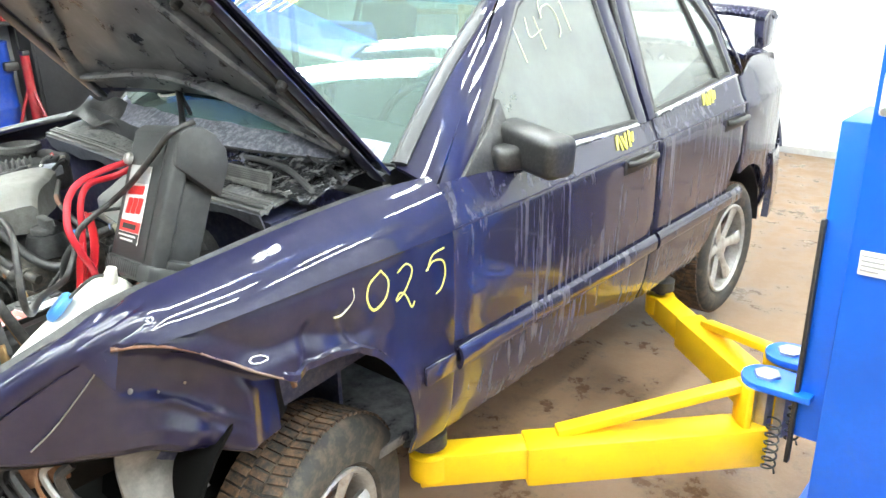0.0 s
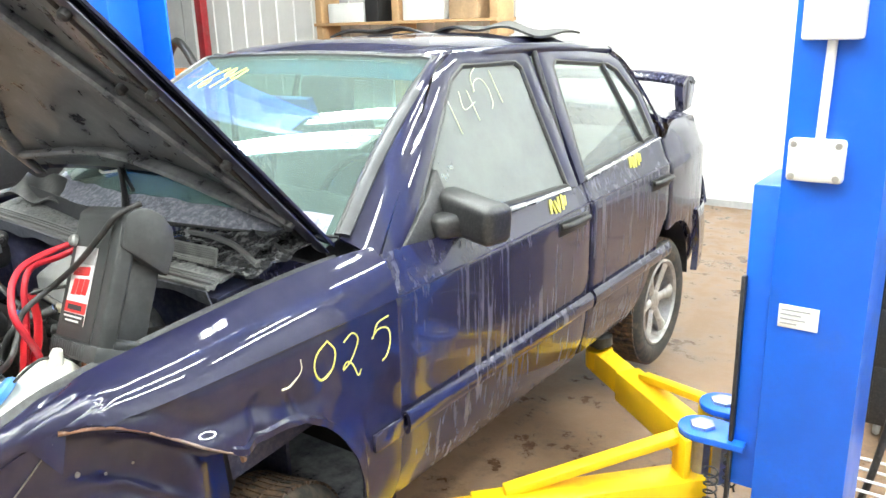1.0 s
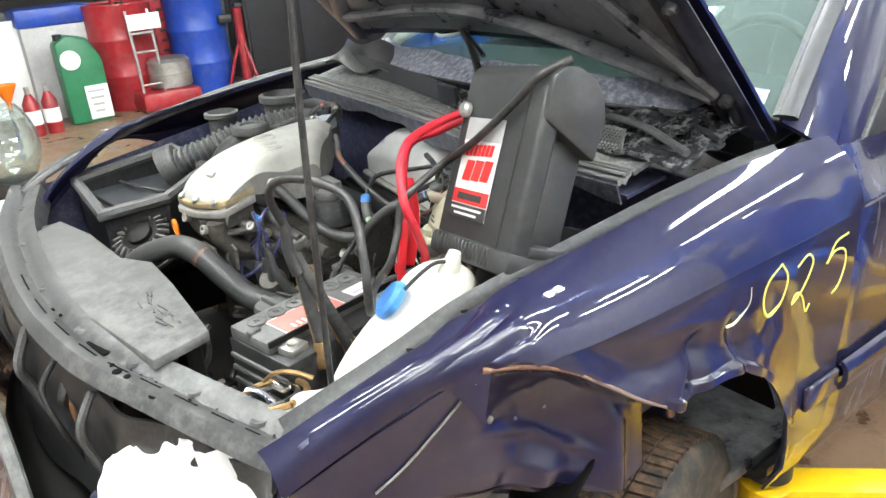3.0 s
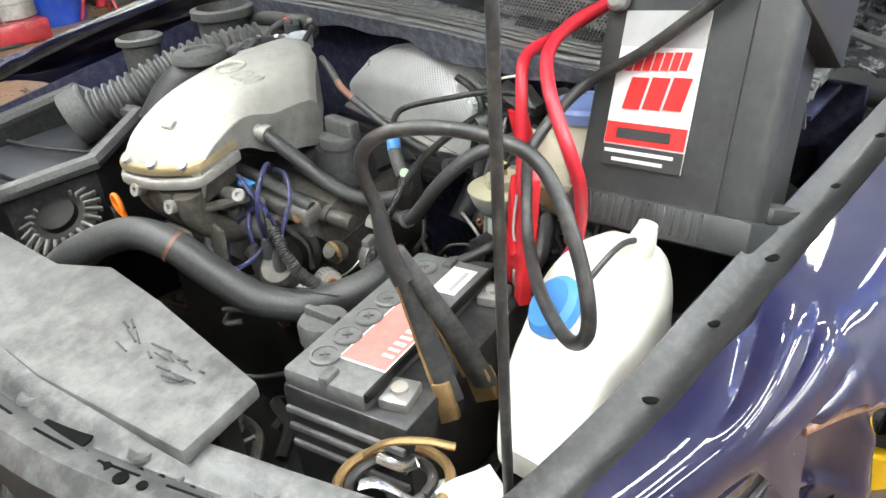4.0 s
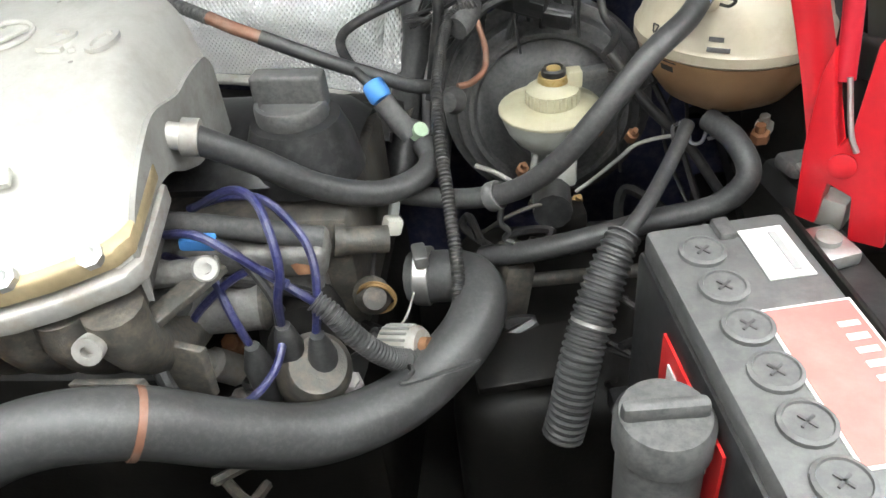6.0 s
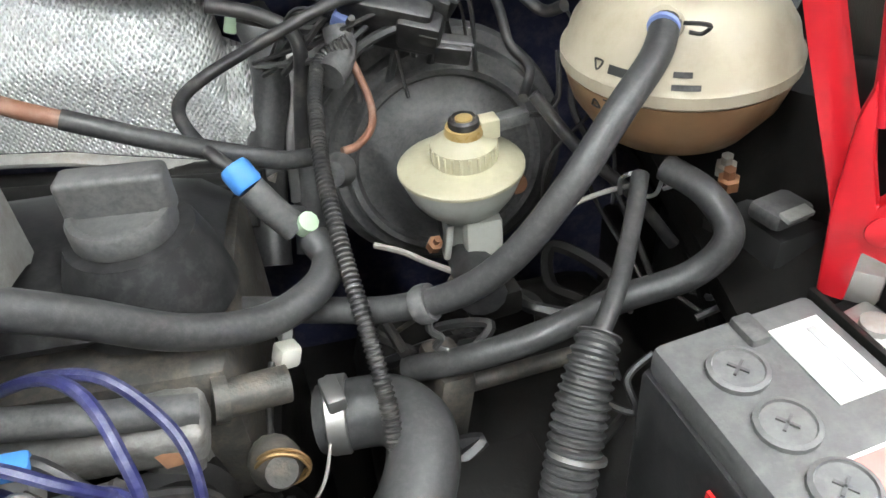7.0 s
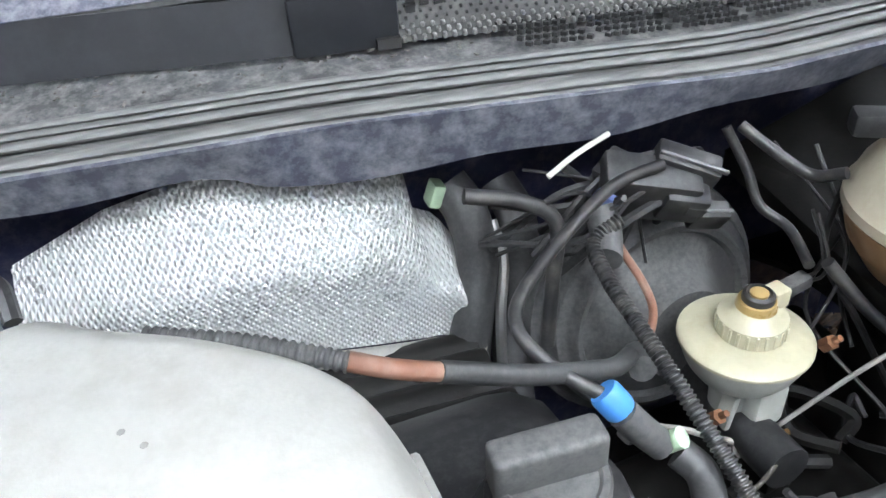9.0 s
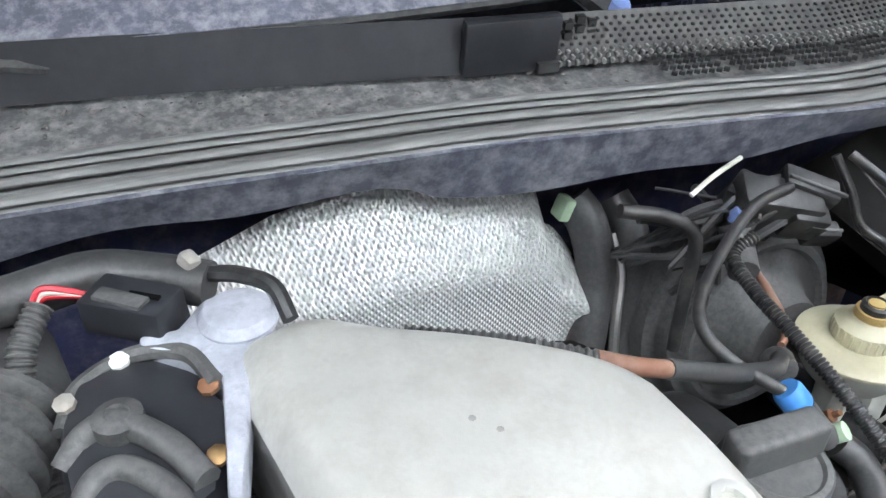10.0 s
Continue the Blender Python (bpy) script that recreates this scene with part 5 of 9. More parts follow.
# inner fenders, strut tower, bay floor
part("inner_fender", sheet(lambda u, v: (0.735 - 0.045 * v - 0.02 * smoothstep(0.7, 1, u), 0.46 - 0.93 * u, interp(0.46 - 0.93 * u, (-0.5, -0.22, 0.46), (0.93, 1.025, 1.085)) - (0.40 - 0.25 * smoothstep(0.62, 0.85, u)) * v ** 1.5), 24, 10, 0.006), "bay_paint", car, "dusty inner fender")
part("fender_channel", sheet(lambda u, v: (fender_top(0.47 - 0.93 * u).x - 0.002 - 0.05 * v, 0.47 - 0.93 * u, fender_top(0.47 - 0.93 * u).z - 0.002 - 0.022 * math.sin(math.pi * min(1.0, 0.75 * v + 0.1))), 40, 8, 0.004), "black", car, "fender rain channel under the hood edge")
# Channel holes are black discs, painted shade on a closed skin.
for yy, r in ((-0.30, 0.007), (-0.22, 0.005), (-0.12, 0.007), (0.02, 0.005), (0.14, 0.006)):
    part("channel_hole", lathe([(r, 0), (r, 0.0015), (0, 0.0015)], (fender_top(yy).x - 0.030, yy, fender_top(yy).z - 0.0205), (-0.1, 0, 1), 12), "void", car, "dark punched hole")
part("inner_fender", sheet(lambda u, v: (-0.645 + 0.03 * v, 0.40 - 0.93 * u, interp(0.40 - 0.93 * u, (-0.5, 0.46), (0.955, 1.10)) - 0.42 * v), 24, 8, -0.006), "bay_paint", car, "dusty inner fender")
for dx, mt, rr in ((0.0, "black", 0.010), (0.022, "plate", 0.009)):
    part("fender_edge", tube([(-0.668 + dx, 0.44, 1.135), (-0.672 + dx, 0.1, 1.105), (-0.672 + dx, -0.2, 1.055), (-0.668 + dx, -0.42, 0.995), (-0.64 + dx, -0.52, 0.955)], rr, 8), mt, car, "far fender edge with a seal")
# Near tower, tray, rails, gearbox, panel: bay shade is in their colour.
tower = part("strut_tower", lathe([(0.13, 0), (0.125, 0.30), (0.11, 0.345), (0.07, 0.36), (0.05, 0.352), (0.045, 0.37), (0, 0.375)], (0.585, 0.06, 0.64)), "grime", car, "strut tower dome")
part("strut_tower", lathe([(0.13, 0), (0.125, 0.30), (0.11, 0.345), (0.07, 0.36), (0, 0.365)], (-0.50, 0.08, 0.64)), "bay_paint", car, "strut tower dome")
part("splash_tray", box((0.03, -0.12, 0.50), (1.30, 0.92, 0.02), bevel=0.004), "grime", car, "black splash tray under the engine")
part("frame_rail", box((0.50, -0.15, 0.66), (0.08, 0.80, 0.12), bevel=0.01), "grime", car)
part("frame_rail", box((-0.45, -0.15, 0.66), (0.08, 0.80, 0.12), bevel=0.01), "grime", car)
part("gearbox", box((0.30, -0.02, 0.64), (0.26, 0.30, 0.22), (0, 0, 4), 0.04, 3), "grime", car, "grimy gearbox casing, shade put in its colour")
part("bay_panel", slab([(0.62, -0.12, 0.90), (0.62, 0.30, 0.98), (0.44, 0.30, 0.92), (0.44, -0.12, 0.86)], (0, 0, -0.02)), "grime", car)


# lock carrier
CL = [(-0.66, -0.505, 0.95), (-0.36, -0.58, 0.945), (0.0, -0.612, 0.94), (0.27, -0.592, 0.932), (0.45, -0.535, 0.918), (0.60, -0.475, 0.90), (0.655, -0.45, 0.895)]
carrier_line = curve_points(CL, 8)


def carrier(u, v):
    k = u * (len(carrier_line) - 1)
    i = min(int(k), len(carrier_line) - 2)
    p = carrier_line[i].lerp(carrier_line[i + 1], k - i)
    d = (carrier_line[i + 1] - carrier_line[i]).normalized()
    n = Vector((d.y, -d.x, 0))
    w = 0.038 * (2 * v - 1)
    return p + n * w + Vector((0, 0, -(0.03 if v < 0.5 else 0.010) * max(0.0, abs(2 * v - 1) - 0.75) / 0.25 + 0.006 * math.sin(3 * math.pi * v)))


lock = part("lock_carrier", sheet(carrier, 50, 14, 0.012), "carrier", car, "bent dusty grey radiator lock carrier")
def on_carrier(x, y):
    """The carrier's skin nearest to a place in plan."""
    return min((carrier(i / 100, 0.1 + 0.08 * j) for i in range(101) for j in range(11)), key=lambda p: (p.x - x) ** 2 + (p.y - y) ** 2)


# Carrier openings and slots are flat black pieces, shade without a recess.
hole = on_carrier(0.286, -0.592)
part("square_hole", box((hole.x, hole.y, hole.z + 0.0115), (0.062, 0.034, 0.003), (4, 0, 14), 0.001), "void", lock, "dark square opening")
part("hole_lip", box((hole.x + 0.012, hole.y - 0.006, hole.z + 0.0128), (0.018, 0.012, 0.003), (4, 0, 24), 0.001), "carrier", lock)
for x, y, r in ((0.355, -0.587, 0.0055), (0.383, -0.586, 0.007), (0.404, -0.581, 0.005), (0.40, -0.560, 0.0045), (0.46, -0.566, 0.008), (0.372, -0.572, 0.004), (0.43, -0.548, 0.004), (0.50, -0.53, 0.005), (0.10, -0.612, 0.006), (0.14, -0.60, 0.006)):
    q = on_carrier(x, y)
    part("hole", lathe([(r, 0), (r, 0.002), (0, 0.002)], (q.x, q.y, q.z + 0.0115), seg=10), "void", lock)
part("front_skirt", sheet(lambda u, v: carrier(u, 0.93) + Vector((0, 0.012 * math.sin(17 * u) - 0.02 * v, -0.022 - 0.26 * v + 0.012 * math.sin(30 * u))) + noise.noise_vector(Vector((9 * u, 4 * v, 0))) * 0.012, 60, 12, 0.006), "black", lock, "black torn grille surround")
for k in range(22):
    p = carrier(0.10 + 0.04 * k, 0.35 + 0.3 * (k % 3) / 2)
    part("carrier_pressing", lathe([(0.014 - 0.004 * (k % 3), 0), (0.012 - 0.004 * (k % 3), 0.004), (0.005, 0.003), (0, 0.002)], p + Vector((0, 0, 0.010)), (0, 0, 1), 10), "carrier", lock)
for k in range(9):
    p, p2 = carrier(0.30 + 0.065 * k, 0.72), carrier(0.30 + 0.065 * k + 0.04, 0.72)
    part("slot", tube([p + Vector((0, 0, 0.0125)), p.lerp(p2, 0.5) + Vector((0, 0, 0.0125)), p2 + Vector((0, 0, 0.0125))], 0.0035, 6, 3, flat=0.3), "void", lock, "dark pressed slot")
for k in range(5):
    p = carrier(0.18 + 0.09 * k, 1.0)
    part("torn_bracket", tube([p + Vector((0, 0, -0.02)), p + Vector((0.01, -0.03, -0.06 - 0.01 * (k % 3))), p + Vector((0.03 * (k % 2), -0.02, -0.13)), p + Vector((0.02, 0.0, -0.20))], 0.005 + 0.002 * (k % 3), 8), "black" if k % 2 else "dusty", lock)


def bumper_front(u, v):
    x = interp(u, (0, 0.3, 0.6, 0.85, 1), (-0.80, -0.45, 0.0, 0.34, 0.50))
    y = interp(u, (0, 0.3, 0.6, 0.85, 1), (-0.50, -0.66, -0.735, -0.74, -0.70))
    z = interp(u, (0, 0.3, 0.6, 0.85, 1), (0.90, 0.86, 0.80, 0.71, 0.66))
    return (x, y - 0.05 * math.sin(math.pi * v * 0.8), z - 0.34 * v + 0.01 * math.sin(12 * u))


bump = part("front_bumper", sheet(bumper_front, 40, 12, 0.012), "side", car, "loose navy front bumper cover hanging low")
part("bumper_lip", tube([Vector(bumper_front(k / 12, 0)) + Vector((0, 0, 0.004)) for k in range(13)], 0.012, 8, 3), "plate", bump, "grey torn bumper lip")
# Added black bar that darkens the gap behind the loose cover.
part("gap_filler", tube([(-0.62, -0.52, 0.60), (-0.3, -0.64, 0.585), (0.1, -0.675, 0.57), (0.38, -0.655, 0.56)], 0.07, 12, flat=0.8), "grime", car, "black bar added to darken the gap behind the loose cover")
part("headlight", box((-0.52, -0.61, 0.875), (0.34, 0.09, 0.13), (18, 0, -17), 0.03, 3), "label_white", car, "pale headlight of the far side")

# radiator cover plate
plate = part("radiator_cover", slab([(-0.30, -0.505, 0.966), (-0.16, -0.478, 0.968), (0.02, -0.470, 0.97), (0.085, -0.434, 0.97), (0.20, -0.437, 0.968), (0.395, -0.452, 0.962), (0.41, -0.542, 0.955), (0.20, -0.575, 0.956), (0.0, -0.585, 0.958), (-0.28, -0.575, 0.958)], (0, 0, -0.018), 0.004), "plate", car, "flat dusty grey radiator cover plate")
random.seed(17)
for k in range(16):
    x, y = random.uniform(0.20, 0.345), random.uniform(-0.505, -0.475)
    part("scuff", box((x, y, 0.9655 - 0.02 * (x - 0.27) ** 2), (random.uniform(0.006, 0.03), random.uniform(0.0012, 0.003), 0.0012), (6, 1.5, random.uniform(-25, 20)), 0), "trimblack", plate, "dark scuff mark")
# Radiator and shroud are coloured for the dark below the cover.
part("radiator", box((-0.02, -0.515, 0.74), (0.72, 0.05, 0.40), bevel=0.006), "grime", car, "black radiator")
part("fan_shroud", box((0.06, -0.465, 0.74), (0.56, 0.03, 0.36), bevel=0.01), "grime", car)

# air box, intake duct
airbox = part("air_box", slab([(-0.62, -0.40, 0.80), (-0.325, -0.415, 0.80), (-0.275, -0.285, 0.80), (-0.36, -0.16, 0.80), (-0.62, -0.15, 0.80)], (0, 0, 0.12), 0.01), "black", car, "open black air filter box")
rimp = [(-0.62, -0.40, 0.955), (-0.325, -0.415, 0.945), (-0.272, -0.285, 0.965), (-0.36, -0.155, 0.985), (-0.62, -0.15, 0.985)]
loop = []
for a, b in zip(rimp, rimp[1:] + rimp[:1]):
    loop += [Vector(a).lerp(Vector(b), k) for k in (0.03, 0.5, 0.97)]
part("rim", tube(loop + loop[:1], 0.014, 8, 2), "dusty", airbox, "dusty grey box rim")
for a, b in zip(rimp, rimp[1:] + rimp[:1]):
    a, b = Vector(a), Vector(b)
    part("box_wall", slab([a, b, Vector((b.x, b.y, 0.80)), Vector((a.x, a.y, 0.80))], (b - a).cross(Vector((0, 0, 1))).normalized() * -0.008), "black", airbox)
part("retaining_wire", tube([(-0.60, -0.30, 0.935), (-0.48, -0.29, 0.945), (-0.36, -0.255, 0.95), (-0.30, -0.25, 0.958)], 0.004, 6), "black", airbox)
part("filter_panel", box((-0.47, -0.27, 0.925), (0.26, 0.2, 0.012), (0, 0, 6), 0.004), "trimblack", airbox)
part("intake_duct", tube([(-0.45, -0.20, 0.985), (-0.41, -0.13, 1.01), (-0.385, -0.06, 1.035), (-0.36, 0.02, 1.05), (-0.33, 0.10, 1.055)], 0.032, 20, 7, rib=0.007, pitch=0.015), "dusty", car, "grey corrugated intake duct")
part("duct_collar", lathe([(0.048, 0), (0.05, 0.004), (0.05, 0.04), (0.046, 0.044)], (-0.47, -0.225, 0.975), (0.35, 0.75, 0.3)), "dusty", car)
part("air_canister", lathe([(0.036, 0), (0.036, 0.10), (0.045, 0.105), (0.045, 0.115), (0.038, 0.118), (0.034, 0.10), (0, 0.10)], (-0.56, -0.02, 0.95)), "dusty", car, "grey open-topped canister")
part("intake_elbow", tube([(-0.30, -0.155, 0.98), (-0.29, -0.11, 1.03), (-0.265, -0.065, 1.05), (-0.25, -0.02, 1.045)], 0.030, 16), "black", car, "grey rubber intake elbow")
part("elbow_cap", lathe([(0.037, 0), (0.044, 0.004), (0.044, 0.014), (0.040, 0.02), (0.024, 0.022), (0.022, 0.017), (0, 0.017)], (-0.262, -0.068, 1.068)), "dusty", car, "round grey cap on the elbow")
part("resonator", lathe([(0.05, 0), (0.052, 0.06), (0.062, 0.065), (0.062, 0.08), (0.05, 0.083), (0.048, 0.06), (0, 0.06)], (-0.47, 0.12, 1.02)), "dusty", car, "round grey resonator")
part("resonator_body", box((-0.40, 0.13, 1.02), (0.2, 0.12, 0.09), (0, 0, 10), 0.03, 3), "dusty", car)
AM = frame_matrix((-0.305, -0.322, 0.822), (0.35, -0.42, 0.84))
alt = part("alternator", local_to(lathe([(0.02, 0), (0.06, 0.005), (0.066, 0.02), (0.066, 0.075), (0.058, 0.086), (0.030, 0.092), (0.026, 0.086), (0, 0.086)], seg=32), AM), "grime", car, "grimy finned alternator")
for k in range(22):
    a = 2 * math.pi * k / 22
    part("cooling_fin", local_to(box((0.052, 0, 0.086), (0.026, 0.005, 0.016), (0, 22, 0), 0.0015, 1), AM @ Matrix.Rotation(a, 4, "Z")), "casting", alt)
part("rear_plate", local_to(lathe([(0.030, 0.088), (0.028, 0.102), (0.016, 0.106), (0, 0.106)], seg=20), AM), "grime", alt)
part("slip_band", local_to(lathe([(0.0665, 0.03), (0.069, 0.032), (0.069, 0.042), (0.0665, 0.044)], seg=32), AM), "engine", alt)

# intake manifold
def plenum(u, v):
    """Top skin of the plenum: skewed in plan, bowed at the rear, falling over at the front."""
    yl = -0.302 + 0.387 * v
    left = Vector((glide(yl, (-0.302, -0.243, -0.152, -0.03, 0.085), (-0.128, -0.157, -0.188, -0.206, -0.222)), yl, 0))
    yr = -0.262 + 0.230 * v
    right = Vector((glide(yr, (-0.262, -0.15, -0.105, -0.032), (0.010, -0.002, -0.007, -0.010)), yr, 0))
    q = left.lerp(right, u)
    q.y += (0.031 * math.sin(math.pi * u) + 0.014 * math.exp(-((u - 0.24) / 0.12) ** 2)) * v ** 4 - 0.012 * math.sin(math.pi * u) * (1 - v) ** 4
    z = glide(v, (0, 0.02, 0.06, 0.12, 0.25, 0.4, 0.6, 0.8, 1), (1.008, 1.022, 1.038, 1.049, 1.064, 1.074, 1.083, 1.087, 1.084))
    e = min(u, 1 - u) * (left - right).length
    z -= 0.020 * max(0.0, 1 - e / 0.024) ** 2
    z -= 0.026 * max(0.0, 1 - (1 - u) * (left - right).length / 0.060) ** 2.5 * smoothstep(0.35, 0.7, v)
    z -= 0.014 * max(0.0, 1 - (1 - v) * 0.3 / 0.02) ** 2
    return (q.x, q.y, z)


mani = part("intake_manifold", sheet(plenum, 44, 64, 0.0), "alu", car, "cast aluminium intake manifold with raised markings", 50)
# Walls take the darkened casting, shade painted in beside the bright top.
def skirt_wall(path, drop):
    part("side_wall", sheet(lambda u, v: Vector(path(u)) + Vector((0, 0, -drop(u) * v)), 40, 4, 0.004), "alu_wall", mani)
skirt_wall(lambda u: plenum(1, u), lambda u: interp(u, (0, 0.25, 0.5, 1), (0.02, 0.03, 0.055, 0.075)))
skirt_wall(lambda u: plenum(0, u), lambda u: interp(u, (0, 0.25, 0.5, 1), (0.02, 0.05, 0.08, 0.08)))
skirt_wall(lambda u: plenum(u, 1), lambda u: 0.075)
def nose_outline(grow, z, tilt):
    """Plan outline of the plenum's front end, enlarged all round."""
    line = [plenum(0, v) for v in (0.30, 0.2, 0.1, 0.03)] + [plenum(u, 0) for u in (0.06, 0.3, 0.5, 0.7, 0.94)] + [plenum(1, v) for v in (0.03, 0.1, 0.2, 0.30)]
    c = Vector((-0.08, -0.21))
    out = []
    for p in line:
        q = Vector((p[0], p[1]))
        q += (q - c).normalized() * grow
        out.append((q.x, q.y, z + tilt * (q.y + 0.28)))
    return out


part("flange", slab(nose_outline(0.005, 1.000, 0.20), (0, 0, 0.014), 0.003), "gasket", mani, "tan stained lower flange")
part("lower_flange", slab(nose_outline(0.008, 0.981, 0.20), (0, 0, 0.015), 0.003), "alu_dull", mani)
part("nose_body", slab(nose_outline(-0.006, 0.95, 0.20), (0, 0, 0.035), 0.004), "engine", mani)
for x, y, z in ((-0.089, -0.306, 0.972), (-0.016, -0.298, 0.962)):
    part("lug", lathe([(0.008, -0.01), (0.0095, 0.0), (0.0095, 0.006), (0.004, 0.006), (0.004, 0.0), (0, 0.0)], (x, y, z), (0.1, -0.9, 0.3), 16), "alu_dull", mani, "cast lug with a bolt hole")
for u in (0.18, 0.55, 0.88):
    q = plenum(u, 0.01)
    part("cap_bolt", lathe([(0.0085, 0), (0.0085, 0.006), (0.0045, 0.007), (0, 0.004)], (q[0], q[1] - 0.002, 1.012), (0.05, -0.5, 0.85), 8), "steel", mani)
part("cast_pad", box((-0.064, -0.248, 1.056), (0.020, 0.014, 0.006), (22, 0, 14), 0.002), "alu", mani)
lm = frame_matrix((-0.078, -0.108, 1.0848), (0.0, -0.06, 1), (0.94, -0.14, 0.0)) @ Matrix.Scale(1.2, 4)
part("cast_ring", tube([lm @ Vector((-0.048 + 0.019 * math.cos(a * 0.5236), 0.006 + 0.019 * math.sin(a * 0.5236), -0.001)) for a in range(13)], 0.002, 6, 3), "alu", mani, "raised round casting mark")
part("cast_mark", tube([lm @ Vector((-0.060, 0.016, -0.001)), lm @ Vector((-0.048, -0.008, -0.001)), lm @ Vector((-0.036, 0.016, -0.001))], 0.0018, 6, 2), "alu", mani)
part("cast_mark", letters("2.0", 0.040, 0.0014, lm @ Matrix.Translation((-0.012, -0.012, -0.001))), "alu", mani, "raised figures 2.0")
for u, v in ((0.42, 0.78), (0.46, 0.76), (0.30, 0.62), (0.70, 0.5)):
    q = plenum(u, v)
    part("scuff", lathe([(0.0022, 0), (0.0017, 0.0005), (0, 0.0007)], (q[0], q[1], q[2] - 0.0003), (0, 0, 1), 7), "alu_dull", mani, "dark scuff mark")
part("vent_nipple", rod((-0.012, -0.152, 1.030), (0.014, -0.150, 1.024), 0.010), "alu", mani)
part("nipple_collar", rod((0.010, -0.150, 1.025), (0.022, -0.148, 1.0225), 0.0138), "alu_dull", mani)

# throttle body on the far rear corner
COVER = [(-0.302, 0.045), (-0.301, 0.092), (-0.287, 0.107), (-0.258, 0.106), (-0.230, 0.078), (-0.221, 0.045), (-0.236, 0.0), (-0.268, -0.025), (-0.298, -0.005)]
thr = part("throttle_body", slab([(x, y, 1.00) for x, y in COVER], (0, 0, 0.070), 0.012), "trimblack", car, "throttle body with a dusty black cover")
part("raised_lip", tube([(-0.300, 0.066, 1.062), (-0.290, 0.090, 1.066), (-0.262, 0.100, 1.070), (-0.236, 0.088, 1.072), (-0.226, 0.06, 1.072)], 0.005, 8), "dusty", thr)
part("arch_rib", tube([(-0.300, 0.042, 1.062), (-0.288, 0.052, 1.070), (-0.273, 0.051, 1.073), (-0.253, 0.028, 1.073), (-0.241, 0.004, 1.070)], 0.007, 10), "dusty", thr, "raised clamp rib")
part("arch_rib", tube([(-0.296, 0.008, 1.064), (-0.286, 0.024, 1.069), (-0.272, 0.024, 1.070), (-0.256, 0.004, 1.068), (-0.252, -0.012, 1.064)], 0.0065, 10), "dusty", thr)
part("boss", lathe([(0.012, 0), (0.012, 0.010), (0.006, 0.012), (0.005, 0.009), (0, 0.009)], (-0.273, 0.051, 1.068), seg=16), "dusty", thr)
part("flange", slab([(-0.258, 0.108, 1.052), (-0.238, 0.106, 1.052), (-0.221, 0.126, 1.052), (-0.204, 0.128, 1.052), (-0.189, 0.101, 1.052), (-0.195, 0.077, 1.052), (-0.211, 0.052, 1.052), (-0.222, 0.010, 1.052), (-0.229, -0.016, 1.052), (-0.235, -0.013, 1.052), (-0.223, 0.062, 1.052), (-0.238, 0.086, 1.052), (-0.258, 0.098, 1.052)], (0, 0, 0.024), 0.003), "pale_corroded", thr, "pale corroded mounting flange")
part("flange_dome", lathe([(0.021, 0), (0.022, 0.004), (0.018, 0.009), (0.009, 0.011), (0, 0.0115)], (-0.206, 0.101, 1.074)), "pale_corroded", thr)
for px, py, mt in ((-0.269, 0.097, "label_white"), (-0.230, 0.061, "rust"), (-0.234, 0.015, "brass"), (-0.296, 0.076, "alu_dull")):
    part("screw", lathe([(0.0055, 0), (0.0055, 0.003), (0.003, 0.0045), (0, 0.0045)], (px, py, 1.070), (-0.1, -0.2, 0.95), 8), mt, thr)
plug = part("plug", box((-0.257, 0.126, 1.080), (0.048, 0.028, 0.022), (0, 0, -38), 0.002), "trimblack", thr, "dark grey electrical plug")
part("latch_slot", box((-0.250, 0.120, 1.0915), (0.018, 0.003, 0.002), (0, 0, -38), 0), "void", plug)
part("latch", box((-0.262, 0.122, 1.0915), (0.030, 0.010, 0.004), (0, 0, -42), 0.001), "dusty", plug)
part("breather_hose", tube([(-0.46, 0.165, 1.06), (-0.38, 0.162, 1.078), (-0.323, 0.160, 1.080), (-0.276, 0.165, 1.082), (-0.240, 0.150, 1.080), (-0.215, 0.135, 1.078)], 0.014, 12), "rubber", car, "grey breather hose")
part("hose_clip", box((-0.224, 0.141, 1.091), (0.010, 0.012, 0.014), (20, 10, 30), 0.003), "alu_dull", car, "pale hose clip")
part("vacuum_line", tube([(-0.214, 0.136, 1.085), (-0.198, 0.126, 1.086), (-0.184, 0.108, 1.086), (-0.180, 0.09, 1.075)], 0.005, 8), "black", car)
part("wire_sleeve", tube([(-0.303, 0.142, 1.084), (-0.315, 0.122, 1.072), (-0.318, 0.10, 1.05), (-0.312, 0.065, 1.03), (-0.30, 0.03, 1.0)], 0.007, 10, rib=0.0016, pitch=0.004), "dusty", car)
for n, c in enumerate(("redcable", "white", "redcable")):
    part("loom_wire", tube([(-0.306, 0.140, 1.082 + 0.003 * n), (-0.298, 0.144, 1.088 + 0.003 * n), (-0.275, 0.138, 1.086)], 0.0018, 6), c, car)

# engine castings
part("valve_cover", sheet(lambda u, v: (-0.28 + 0.385 * u, -0.10 + 0.16 * v, 0.945 + 0.02 * math.sin(math.pi * v) ** 0.5 - 0.02 * smoothstep(0.93, 1.0, u)), 20, 14, 0.03), "black", car, "black valve cover, dusty")
part("cylinder_head", box((-0.10, -0.03, 0.865), (0.42, 0.19, 0.13), bevel=0.012), "engine", car)
# Block coloured near-black for the unlit space under the head.
part("engine_block", box((-0.10, -0.06, 0.66), (0.44, 0.26, 0.30), bevel=0.02), "grime", car, "grimy cast engine block, shade put in its colour")
